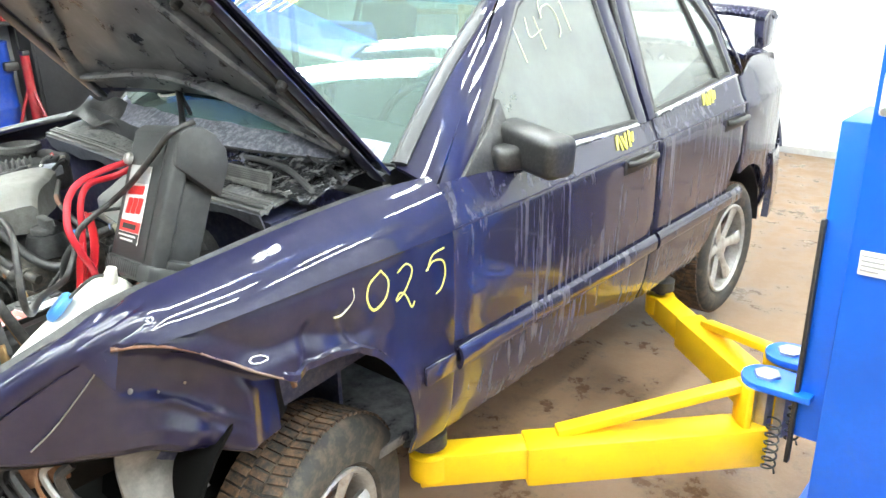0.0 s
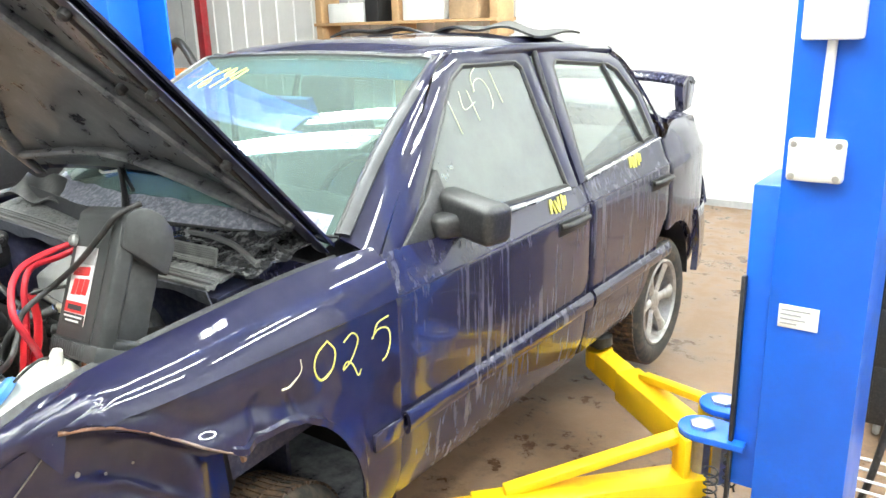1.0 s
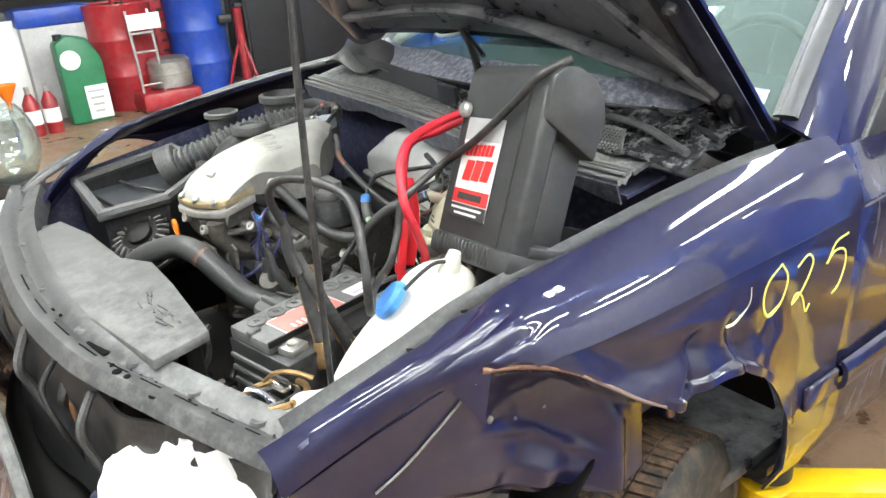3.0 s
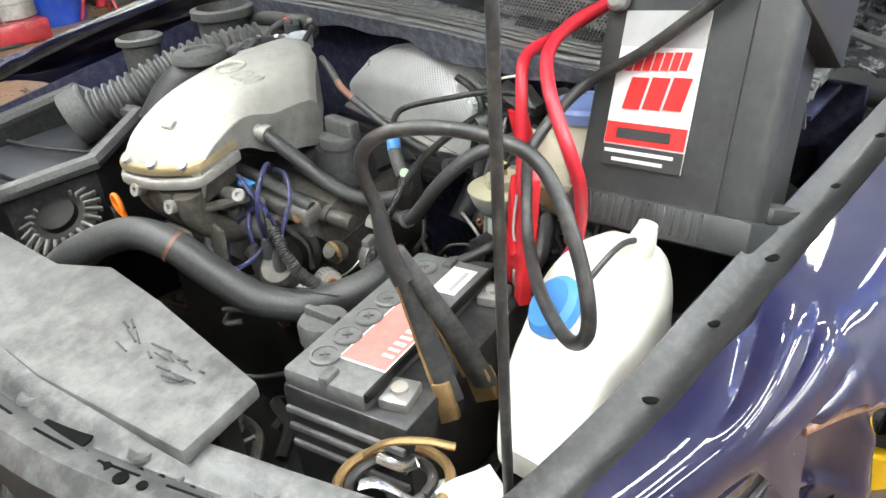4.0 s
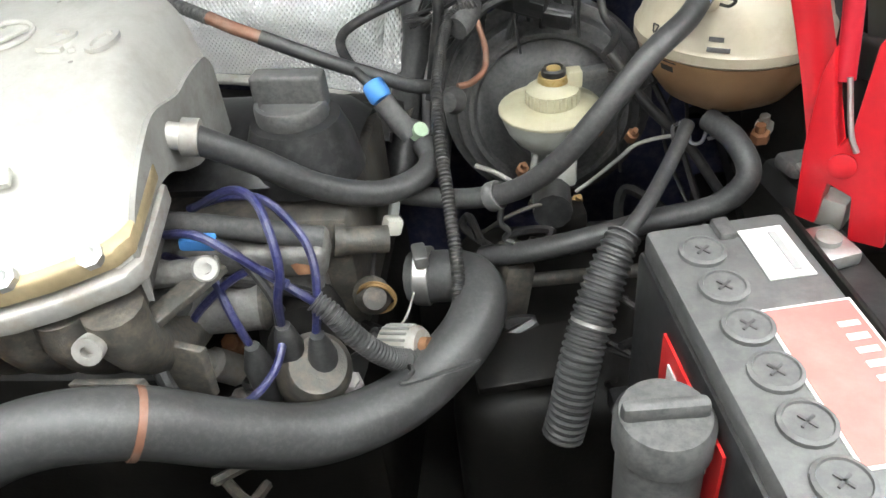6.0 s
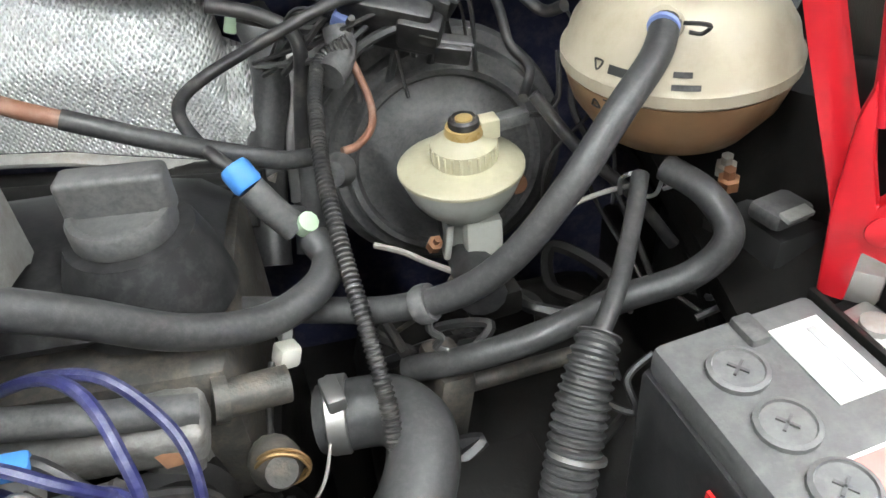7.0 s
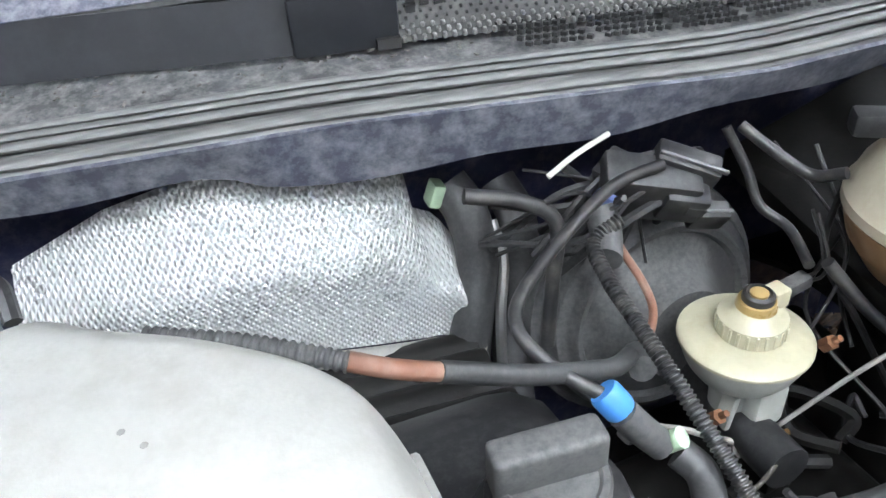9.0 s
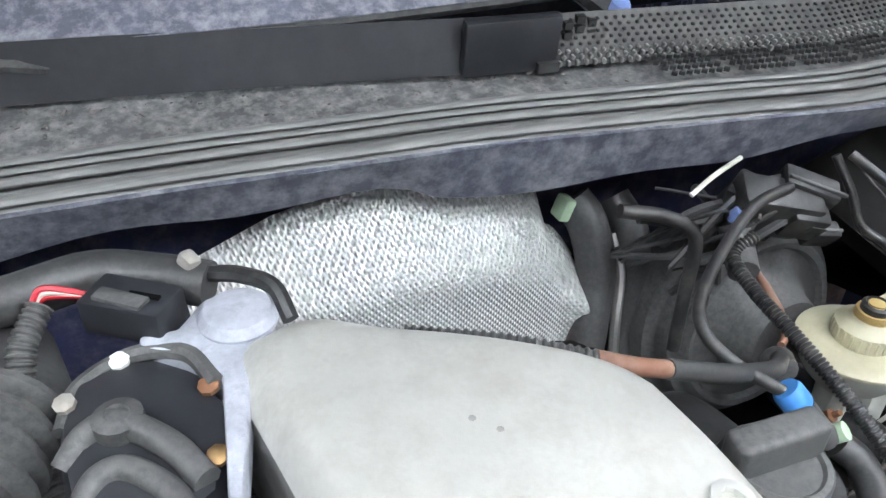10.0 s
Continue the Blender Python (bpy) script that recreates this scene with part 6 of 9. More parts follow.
part("valve_cover_tower", lathe([(0.052, 0), (0.046, 0.03), (0.038, 0.05), (0, 0.05)], (0.062, -0.054, 0.935), seg=24), "black", car)
oc = part("oil_cap", lathe([(0.030, 0), (0.031, 0.003), (0.031, 0.014), (0.0295, 0.016), (0.026, 0.0165), (0.024, 0.0145), (0, 0.0145)], (0.060, -0.052, 0.984), seg=32), "dusty", car, "round black oil filler cap")
part("grip", box((0.060, -0.046, 1.006), (0.062, 0.020, 0.032), (0, 0, -4), 0.004, 3), "dusty", oc, "raised finger grip")
for k in range(4):
    x = -0.115 + 0.036 * k
    part("intake_runner", tube([(x, -0.275, 0.975), (x, -0.270, 0.94), (x, -0.23, 0.90), (x, -0.15, 0.88)], 0.020, 14), "engine", car, "grimy aluminium intake runner")
part("thermostat_housing", lathe([(0.042, 0), (0.042, 0.03), (0.032, 0.035), (0.03, 0.07), (0, 0.07)], (0.05, -0.145, 0.845), (0.4, -0.75, 0.3)), "grime", car, "cast housing with rusty stains")
part("injector_rail", rod((-0.16, -0.20, 0.93), (0.02, -0.185, 0.93), 0.011), "alu_dull", car)
for k in range(4):
    part("injector", lathe([(0.009, 0), (0.012, 0.01), (0.012, 0.04), (0.008, 0.045), (0, 0.045)], (-0.14 + 0.045 * k, -0.20, 0.885), (0, -0.3, 1)), "dusty", car)
br = part("bracket", slab([(-0.010, -0.275, 0.955), (0.006, -0.272, 0.950), (0.045, -0.215, 0.958), (0.030, -0.205, 0.958)], (0, 0, -0.006), 0.001), "engine", car, "steel stay bracket")
part("spacer", lathe([(0.008, 0), (0.0095, 0.002), (0.0095, 0.008), (0.008, 0.0095), (0.004, 0.0095), (0.004, 0.004), (0, 0.004)], (0.030, -0.218, 0.958), (0.45, -0.65, 0.55)), "alu_dull", br)

# distributor and leads
dist = part("distributor", lathe([(0.028, 0), (0.030, 0.03), (0.026, 0.045), (0.022, 0.05), (0, 0.05)], (0.075, -0.20, 0.83), (0.4, -0.5, 0.75)), "engine", car, "grimy ignition distributor")
part("distributor_body", lathe([(0.026, 0), (0.028, 0.08), (0, 0.08)], (0.055, -0.17, 0.775), (0.3, -0.4, 0.85)), "engine", car)
for p in ((0.073, -0.217, 0.862), (0.097, -0.217, 0.852), (0.047, -0.222, 0.846), (0.058, -0.190, 0.858)):
    part("lead_boot", lathe([(0.009, -0.03), (0.0105, 0), (0.0115, 0.02), (0.0085, 0.034), (0.0055, 0.044), (0, 0.044)], p, (0.05, -0.1, 1), 14), "rubber", car, "grey rubber lead boot")
LEADS = [
    [(0.073, -0.219, 0.902), (0.080, -0.228, 0.935), (0.088, -0.230, 0.962), (0.086, -0.222, 0.985), (0.071, -0.198, 1.001), (0.042, -0.172, 0.992), (-0.007, -0.14, 0.955)],
    [(0.097, -0.219, 0.892), (0.101, -0.208, 0.920), (0.099, -0.193, 0.943), (0.087, -0.176, 0.957), (0.062, -0.160, 0.974), (0.03, -0.150, 0.972), (-0.01, -0.14, 0.955)],
    [(0.112, -0.226, 0.926), (0.088, -0.210, 0.928), (0.066, -0.209, 0.947), (0.052, -0.215, 0.968), (0.025, -0.21, 0.982), (-0.02, -0.19, 0.965), (-0.05, -0.18, 0.95)],
    [(0.075, -0.222, 0.896), (0.068, -0.245, 0.880), (0.045, -0.262, 0.866), (0.012, -0.250, 0.866), (-0.004, -0.232, 0.885), (0.012, -0.215, 0.915), (0.055, -0.205, 0.945), (0.085, -0.215, 0.940)],
    [(0.047, -0.224, 0.886), (0.04, -0.222, 0.915), (0.02, -0.20, 0.94), (-0.02, -0.18, 0.94)],
]
for pts in LEADS:
    part("ignition_lead", tube(pts, 0.0033, 8), "bluewire", car, "dark blue ignition lead")
part("lead_loom", tube([(0.105, -0.224, 0.932), (0.116, -0.227, 0.922), (0.130, -0.228, 0.900), (0.145, -0.222, 0.875), (0.158, -0.205, 0.852), (0.185, -0.18, 0.835)], 0.0078, 10, rib=0.0018, pitch=0.0036), "rubber", car, "ribbed loom sleeve")
part("blue_plug", box((0.022, -0.200, 0.968), (0.026, 0.012, 0.010), (0, 10, 10), 0.003), "bluecap", car, "bright blue connector")
# sensors, rail and castings between manifold and gearbox
sens = part("sensor", lathe([(0.014, 0), (0.016, 0.008), (0.016, 0.022), (0.012, 0.028), (0.010, 0.034), (0, 0.034)], (0.118, -0.130, 0.855), (0.3, -0.75, 0.5), 14), "engine", car, "grimy sensor body")
part("coil_clip", tube([(0.128 + 0.016 * math.cos(a * 0.8), -0.152 + 0.004 * a * 0.1, 0.866 + 0.016 * math.sin(a * 0.8)) for a in range(16)], 0.0014, 6, 3), "brass", sens, "thin wire retaining clip")
knurl = part("knurled_plug", lathe([(0.0155, 0), (0.0155, 0.030), (0.013, 0.034), (0, 0.034)], (0.138, -0.178, 0.842), (0.85, -0.30, 0.25), 24), "alu_dull", car, "grey knurled connector")
for k in range(18):
    part("ridge", local_to(box((0.0158, 0, 0.014), (0.002, 0.0022, 0.026), bevel=0.0005, seg=1), frame_matrix((0.138, -0.178, 0.842), (0.85, -0.30, 0.25)) @ Matrix.Rotation(2 * math.pi * k / 18, 4, "Z")), "paleplastic", knurl)
part("red_seal", lathe([(0.007, 0), (0.007, 0.008), (0, 0.008)], (0.168, -0.189, 0.851), (0.85, -0.30, 0.25), 12), "rust", knurl)
part("outlet_stub", rod((0.098, -0.128, 0.910), (0.138, -0.116, 0.902), 0.0115, 16), "engine", car, "grimy pipe stub")
part("stub_collar", rod((0.096, -0.128, 0.911), (0.104, -0.126, 0.909), 0.0145, 16), "engine", car)
part("cast_rail", box((0.015, -0.152, 0.922), (0.165, 0.036, 0.030), (10, 4, 3), 0.008, 3), "casting", car, "grey cast rail along the head")
part("cast_lug", box((0.070, -0.142, 0.892), (0.034, 0.030, 0.085), (8, 0, 6), 0.009, 3), "casting", car, "corroded cast lug")
part("lug_bolt", lathe([(0.010, 0), (0.010, 0.006), (0.006, 0.008), (0, 0.008)], (0.079, -0.160, 0.915), (0.2, -0.9, 0.4), 6), "rust", car)
part("lug_bolt", lathe([(0.008, 0), (0.008, 0.006), (0.005, 0.007), (0, 0.007)], (0.066, -0.158, 0.872), (0.2, -0.9, 0.4), 6), "alu_dull", car)
part("vacuum_canister", rod((-0.03, -0.205, 0.905), (0.050, -0.190, 0.900), 0.021, 20), "casting", car, "grey vacuum canister")
part("canister_cap", lathe([(0.0215, 0), (0.022, 0.003), (0.016, 0.010), (0, 0.011)], (0.050, -0.190, 0.900), (0.98, 0.18, -0.05), 20), "engine", car)
part("link_rod", rod((-0.08, -0.232, 0.957), (0.026, -0.218, 0.956), 0.0095, 14), "casting", car, "grey throttle link")
part("wiring_duct", tube([(-0.09, -0.17, 0.965), (-0.02, -0.162, 0.958), (0.05, -0.158, 0.945), (0.095, -0.150, 0.93)], 0.009, 10), "dusty", car, "grey wiring duct")
for pts, r, mt in (([(0.124, -0.08, 0.885), (0.120, -0.10, 0.875), (0.122, -0.135, 0.868)], 0.0022, "cable"), ([(0.16, -0.105, 0.868), (0.150, -0.14, 0.84), (0.135, -0.16, 0.83)], 0.0012, "alu_dull"), ([(0.03, -0.20, 0.93), (0.06, -0.185, 0.91), (0.09, -0.17, 0.88), (0.10, -0.17, 0.84)], 0.004, "cable"), ([(-0.02, -0.23, 0.94), (-0.005, -0.262, 0.91), (0.01, -0.27, 0.875), (0.05, -0.262, 0.855)], 0.0055, "rubber"), ([(0.0, -0.18, 0.95), (0.04, -0.20, 0.965), (0.07, -0.215, 0.93), (0.072, -0.22, 0.90)], 0.0036, "cable")):
    part("thin_wire", tube(pts, r, 8), mt, car)
part("bracket_tab", slab([(-0.045, -0.300, 0.93), (0.0, -0.295, 0.925), (0.006, -0.292, 0.89), (-0.02, -0.297, 0.885)], (0.003, 0.006, 0), 0.001), "engine", car, "bent steel tab")
part("bracket_tab", slab([(0.0, -0.262, 0.93), (0.03, -0.262, 0.92), (0.028, -0.264, 0.875), (0.004, -0.264, 0.88)], (0.003, 0.006, 0), 0.001), "engine", car, "rust-spotted steel tab")
part("plug_latch", box((0.134, -0.058, 0.892), (0.008, 0.012, 0.026), (12, 10, 20), 0.002), "label_white", car)
part("wire_plug", box((0.134, -0.076, 0.886), (0.016, 0.014, 0.016), (0, 20, 30), 0.003), "white", car, "small white connector")

# coolant hoses
def hose(name, pts, r, label, mat="rubber", **k):
    return part(name, tube(pts, r, 14, 8, **k), mat, car, label)


hose("upper_radiator_hose", [(-0.20, -0.44, 0.84), (-0.14, -0.395, 0.895), (-0.07, -0.345, 0.925), (0.0, -0.322, 0.92), (0.05, -0.295, 0.876), (0.10, -0.265, 0.838), (0.155, -0.225, 0.828), (0.20, -0.175, 0.842), (0.212, -0.135, 0.852), (0.195, -0.108, 0.852), (0.15, -0.10, 0.845)], 0.0235, "thick grey rubber radiator hose")
part("hose_seam", lathe([(0.0243, 0), (0.0243, 0.005)], (0.004, -0.321, 0.918), (0.75, 0.38, -0.5), 20), "brown", car, "brown line round the hose")
cl = part("hose_clamp", lathe([(0.0255, 0), (0.0265, 0.001), (0.0265, 0.013), (0.0255, 0.014)], (0.168, -0.101, 0.848), (-1, 0.05, 0), 20), "steel", car, "steel worm-drive hose clamp")
part("clamp_screw", box((0.161, -0.108, 0.877), (0.012, 0.024, 0.011), (0, 0, 15), 0.002), "steel", cl)
hose("vent_hose", [(0.016, -0.150, 1.024), (0.05, -0.135, 0.995), (0.09, -0.115, 0.955), (0.13, -0.09, 0.93), (0.160, -0.062, 0.925), (0.170, -0.04, 0.93), (0.162, -0.025, 0.938)], 0.0108, "grey rubber vent hose")
hose("tank_hose", [(0.387, -0.034, 1.060), (0.372, -0.058, 1.052), (0.345, -0.085, 1.04), (0.310, -0.105, 1.005), (0.277, -0.108, 0.965), (0.245, -0.098, 0.935), (0.205, -0.08, 0.915), (0.16, -0.06, 0.905), (0.10, -0.045, 0.905)], 0.0089, "grey rubber tank hose")
hose("return_hose", [(0.408, -0.015, 0.945), (0.425, -0.045, 0.940), (0.432, -0.07, 0.922), (0.41, -0.072, 0.895), (0.36, -0.068, 0.878), (0.30, -0.08, 0.868), (0.25, -0.075, 0.852), (0.21, -0.06, 0.835)], 0.0100, "grey rubber return hose")
hose("heater_pipe", [(0.118, 0.262, 0.985), (0.128, 0.245, 0.965), (0.130, 0.225, 0.925), (0.115, 0.205, 0.88), (0.105, 0.19, 0.83), (0.10, 0.15, 0.78)], 0.019, "black heater hose")
hose("heater_pipe", [(0.165, 0.262, 0.975), (0.172, 0.235, 0.95), (0.165, 0.215, 0.90), (0.15, 0.205, 0.85), (0.14, 0.16, 0.78)], 0.017, "black heater hose")
part("bright_pipe", tube([(0.148, 0.235, 0.955), (0.150, 0.215, 0.925), (0.138, 0.195, 0.885), (0.132, 0.18, 0.83)], 0.005, 8), "steel", car)
part("heater_clip", box((0.104, 0.252, 0.985), (0.012, 0.018, 0.022), (0, 20, 0), 0.003), "green", car, "green spring clip")
part("orange_pipe", tube([(-0.12, 0.075, 1.055), (-0.07, 0.05, 1.052), (-0.02, 0.022, 1.044)], 0.0058, 10, rib=0.0012, pitch=0.005), "dusty", car, "dusty corrugated vacuum pipe")
part("brown_joint", tube([(-0.022, 0.023, 1.045), (0.0, 0.015, 1.038), (0.026, 0.012, 1.028)], 0.0058, 10), "brown", car, "orange-brown sleeve")
part("vacuum_pipe", tube([(0.024, 0.012, 1.029), (0.08, 0.014, 1.002), (0.125, 0.022, 0.98), (0.148, 0.03, 0.967), (0.166, 0.042, 0.959)], 0.0066, 12), "rubber", car, "grey vacuum pipe")
part("hook_wire", tube([(0.384, 0.004, 0.914), (0.382, 0.000, 0.930), (0.389, -0.004, 0.936), (0.395, -0.002, 0.928), (0.398, -0.004, 0.916), (0.406, -0.008, 0.918), (0.410, -0.010, 0.934), (0.417, -0.012, 0.938), (0.420, -0.010, 0.926), (0.412, -0.006, 0.920)], 0.0017, 7), "chrome", car, "bent bright wire hose clip")
part("hook_loop", tube([(0.420 + 0.009 * math.cos(a * 0.7), -0.006, 0.932 + 0.010 * math.sin(a * 0.7)) for a in range(10)], 0.0014, 6, 3), "chrome", car)
part("spring_clip", tube([(0.224, -0.056, 0.906), (0.230, -0.064, 0.896), (0.229, -0.068, 0.880), (0.236, -0.070, 0.872), (0.232, -0.068, 0.862), (0.240, -0.07, 0.858)], 0.0028, 7), "rubber", car, "small grey clip under the hose")
part("clip_band", lathe([(0.0118, 0), (0.0126, 0.002), (0.0126, 0.009), (0.0118, 0.011)], (0.222, -0.088, 0.921), (0.7, -0.25, 0.4), 16), "dusty", car)

# brake booster and reservoir
part("brake_booster", lathe([(0.114, -0.05), (0.118, -0.036), (0.118, -0.022), (0.116, -0.015), (0.108, -0.013), (0.105, -0.010), (0.104, 0.000), (0.101, 0.004), (0.094, 0.005), (0.091, 0.008), (0.090, 0.014), (0.087, 0.017), (0.082, 0.016), (0.079, 0.010), (0.060, 0.016), (0.050, 0.026), (0.042, 0.05), (0, 0.05)], (0.275, 0.165, 0.865), (0.02, -0.93, 0.16), 56), "dusty", car, "large round black brake booster")
part("master_cylinder", rod((0.275, 0.10, 0.842), (0.276, -0.012, 0.849), 0.019), "black", car)
part("outlet_block", box((0.286, 0.012, 0.826), (0.044, 0.034, 0.026), (0, 0, 10), 0.005), "grime", car, "corroded metal outlet block")
res = part("brake_reservoir", lathe([(0.0, 0.0755), (0.0475, 0.0755), (0.0492, 0.0768), (0.0492, 0.0792), (0.0475, 0.0808), (0.036, 0.0832), (0.026, 0.0842), (0, 0.0842)], (0.275, 0.054, 0.847), (0.0, 0.02, 1), 40), "cream", car, "cream translucent brake fluid reservoir")
part("lower_half", lathe([(0, 0.010), (0.018, 0.010), (0.019, 0.032), (0.025, 0.039), (0.034, 0.047), (0.041, 0.057), (0.0455, 0.068), (0.0468, 0.0753), (0, 0.0753)], (0.275, 0.054, 0.847), (0.0, 0.02, 1), 40), "milky", res, "greyish lower half")
cap = part("filler_cap", lathe([(0.0245, 0), (0.0255, 0.002), (0.0250, 0.0145), (0.0225, 0.0165), (0.0165, 0.0195), (0.0145, 0.0235), (0, 0.024)], (0.278, 0.055, 0.9305), (0, 0.02, 1), 36), "cream", res, "ribbed yellow filler cap")
for k in range(24):
    a = 2 * math.pi * k / 24
    part("cap_rib", box((0.278 + 0.0252 * math.cos(a), 0.055 + 0.0252 * math.sin(a), 0.9385), (0.0018, 0.0026, 0.012), (0, 0, math.degrees(a)), 0.0005, 1), "cream", cap)
part("amber_neck", lathe([(0.0142, 0), (0.0150, 0.004), (0.0135, 0.009), (0, 0.009)], (0.2785, 0.055, 0.9505), seg=24), "amber", cap, "amber cap neck")
part("sensor_plug", lathe([(0.0112, 0), (0.0118, 0.003), (0.0114, 0.007), (0.0092, 0.009), (0.0085, 0.0065), (0, 0.0065)], (0.279, 0.055, 0.9575), seg=22), "cable", cap, "black level sensor")
part("sensor_badge", lathe([(0.0066, 0), (0.0066, 0.002), (0, 0.0022)], (0.279, 0.055, 0.964), seg=16), "amber", cap)
part("socket", box((0.2975, 0.0575, 0.9545), (0.015, 0.015, 0.016), (0, 0, 8), 0.002), "cream", cap, "cream plug socket")
part("connector", box((0.316, 0.061, 0.956), (0.026, 0.012, 0.011), (0, -4, 8), 0.002), "dusty", cap, "grey connector")
for dy in (0.003, -0.003):
    part("sensor_lead", tube([(0.328, 0.062 + dy, 0.957), (0.342, 0.064 + dy, 0.956), (0.356, 0.075 + dy, 0.962), (0.362, 0.10 + dy, 0.985)], 0.0014, 6), "cable", cap)
part("outlet_neck", box((0.285, 0.036, 0.872), (0.030, 0.026, 0.040), (0, 0, 4), 0.005, 2), "milky", res, "grey outlet neck")
part("grommet", lathe([(0.009, 0), (0.010, 0.004), (0.008, 0.012), (0, 0.013)], (0.318, 0.07, 0.893), (0.2, -0.9, 0.3), 14), "rust", car, "small rusty booster stud")
part("foot", box((0.2585, 0.040, 0.868), (0.006, 0.014, 0.034), (0, 8, 0), 0.002), "milky", res)
for p, mt in (((0.246, 0.040, 0.862), "rust"), ((0.299, 0.028, 0.830), "brass"), ((0.274, 0.000, 0.834), "brass"), ((0.258, 0.026, 0.832), "engine"), ((0.352, 0.05, 0.89), "rust")):
    part("line_nut", lathe([(0.0062, 0), (0.0062, 0.010), (0.003, 0.011), (0.003, 0.018), (0, 0.018)], p, (0.2, -0.5, 0.8), 6), mt, car, "corroded line nut")
part("brake_line", tube([(0.300, 0.026, 0.846), (0.315, 0.022, 0.862), (0.338, 0.014, 0.890), (0.352, 0.008, 0.908), (0.375, 0.008, 0.915), (0.40, 0.012, 0.914)], 0.002, 8), "alu_dull", car, "thin steel brake line")
part("brake_line", tube([(0.258, 0.026, 0.846), (0.240, 0.034, 0.852), (0.221, 0.040, 0.862), (0.20, 0.05, 0.865)], 0.0026, 8), "alu_dull", car, "thin steel brake line")
part("brake_line", tube([(0.274, 0.0, 0.848), (0.262, -0.012, 0.858), (0.235, -0.02, 0.852), (0.20, -0.01, 0.82)], 0.002, 8), "engine", car)
part("booster_valve", lathe([(0.012, 0), (0.014, 0.006), (0.010, 0.02), (0, 0.022)], (0.185, 0.06, 0.935), (-0.3, -0.8, 0.3), 12), "dusty", car)

# expansion tank
tank = part("expansion_tank", lathe([(0.0, 0.0), (0.03, 0.002), (0.055, 0.018), (0.072, 0.042), (0.079, 0.064), (0.0815, 0.066), (0.0815, 0.074), (0.079, 0.076), (0.074, 0.092), (0.060, 0.112), (0.044, 0.123), (0.034, 0.127), (0.034, 0.138), (0, 0.138)], (0.429, 0.034, 0.939), (0.0, 0.0, 1), 56), "tank", car, "amber round coolant expansion tank, stained")
part("coolant_half", lathe([(0.0305, 0.0015), (0.0555, 0.0172), (0.0725, 0.0413), (0.0797, 0.0635)], (0.429, 0.034, 0.939), (0, 0, 1), 56), "fluid", tank, "brown coolant showing in the lower half")
part("tank_cap", lathe([(0.036, 0), (0.040, 0.003), (0.041, 0.015), (0.037, 0.020), (0.030, 0.021), (0.028, 0.018), (0, 0.018)], (0.429, 0.034, 1.069), seg=32), "palecap", tank, "faded blue screw cap")
part("port", rod((0.404, -0.006, 1.044), (0.384, -0.036, 1.062), 0.0095), "tank", tank)
part("port_clip", lathe([(0.0092, 0), (0.0095, 0.0005), (0.0095, 0.0025), (0.0092, 0.003)], (0.384, -0.038, 1.0605), (-0.5, -0.8, -0.2), 16), "palecap", tank, "pale blue hose clip")
part("clip_tail", tube([(0.394, -0.042, 1.062), (0.402, -0.048, 1.063), (0.408, -0.047, 1.060), (0.405, -0.044, 1.055), (0.398, -0.042, 1.056)], 0.0014, 6), "cable", tank)
part("level_sensor", box((0.372, 0.075, 1.070), (0.04, 0.02, 0.018), (0, 0, -30), 0.004), "black", tank, "black sensor plug")


def tank_point(a, h, off=0.0006):
    """A point on the tank's skin: angle round it and height above its foot."""
    r = interp(h, (0.042, 0.064, 0.066, 0.074, 0.076, 0.092, 0.112), (0.0727, 0.0797, 0.0815, 0.0815, 0.079, 0.074, 0.060)) + off
    return Vector((0.429 + r * math.cos(a), 0.034 + r * math.sin(a), 0.939 + h))


def tank_mark(a, h, wide, tall):
    """A printed bar that follows the skin."""
    return sheet(lambda u, v: tank_point(a + wide / 0.08 * (u - 0.5), h + tall * (v - 0.5)), 6, 2, 0.0004)


for a, h, wide, tall in ((218, 0.083, 0.015, 0.0055), (219, 0.055, 0.013, 0.005), (219, 0.0615, 0.020, 0.001)):
    part("print_bar", tank_mark(radians(a), h, wide, tall), "ink", tank, "small dark printed bar")
for h, k in ((0.083, -1), (0.056, 1)):
    a = radians(206)
    part("level_arrow", tube([tank_point(a - 0.045, h - 0.003 * k), tank_point(a + 0.045, h - 0.003 * k), tank_point(a, h + 0.003 * k), tank_point(a - 0.045, h - 0.003 * k)], 0.0007, 5, 3), "ink", tank, "printed triangle")
for a, h, wide in ((248, 0.087, 0.012), (250, 0.0795, 0.018)):
    part("print_bar", tank_mark(radians(a), h, wide, 0.0035), "dusty", tank, "faint grey printed bar")
part("fuse_base", box((0.505, -0.025, 0.884), (0.080, 0.055, 0.03), (0, 4, 18), 0.006), "ink", car, "black plastic stud block")
part("block_cover", box((0.481, -0.046, 0.917), (0.038, 0.028, 0.014), (0, 6, 22), 0.005), "dusty", car, "dusty grey relay cover")
part("cover_plate", box((0.484, -0.060, 0.923), (0.026, 0.010, 0.004), (10, 6, 22), 0.001), "paleplastic", car)
for p, mt in (((0.449, -0.028, 0.930), "rust"), ((0.458, -0.006, 0.926), "alu_dull"), ((0.515, -0.07, 0.925), "alu_dull"), ((0.43, -0.052, 0.918), "grime")):
    part("stud_nut", lathe([(0.008, 0), (0.008, 0.008), (0.0045, 0.009), (0.0045, 0.016), (0, 0.0165)], p, (-0.1, -0.1, 1), 6), mt, car, "nut on a threaded stud")

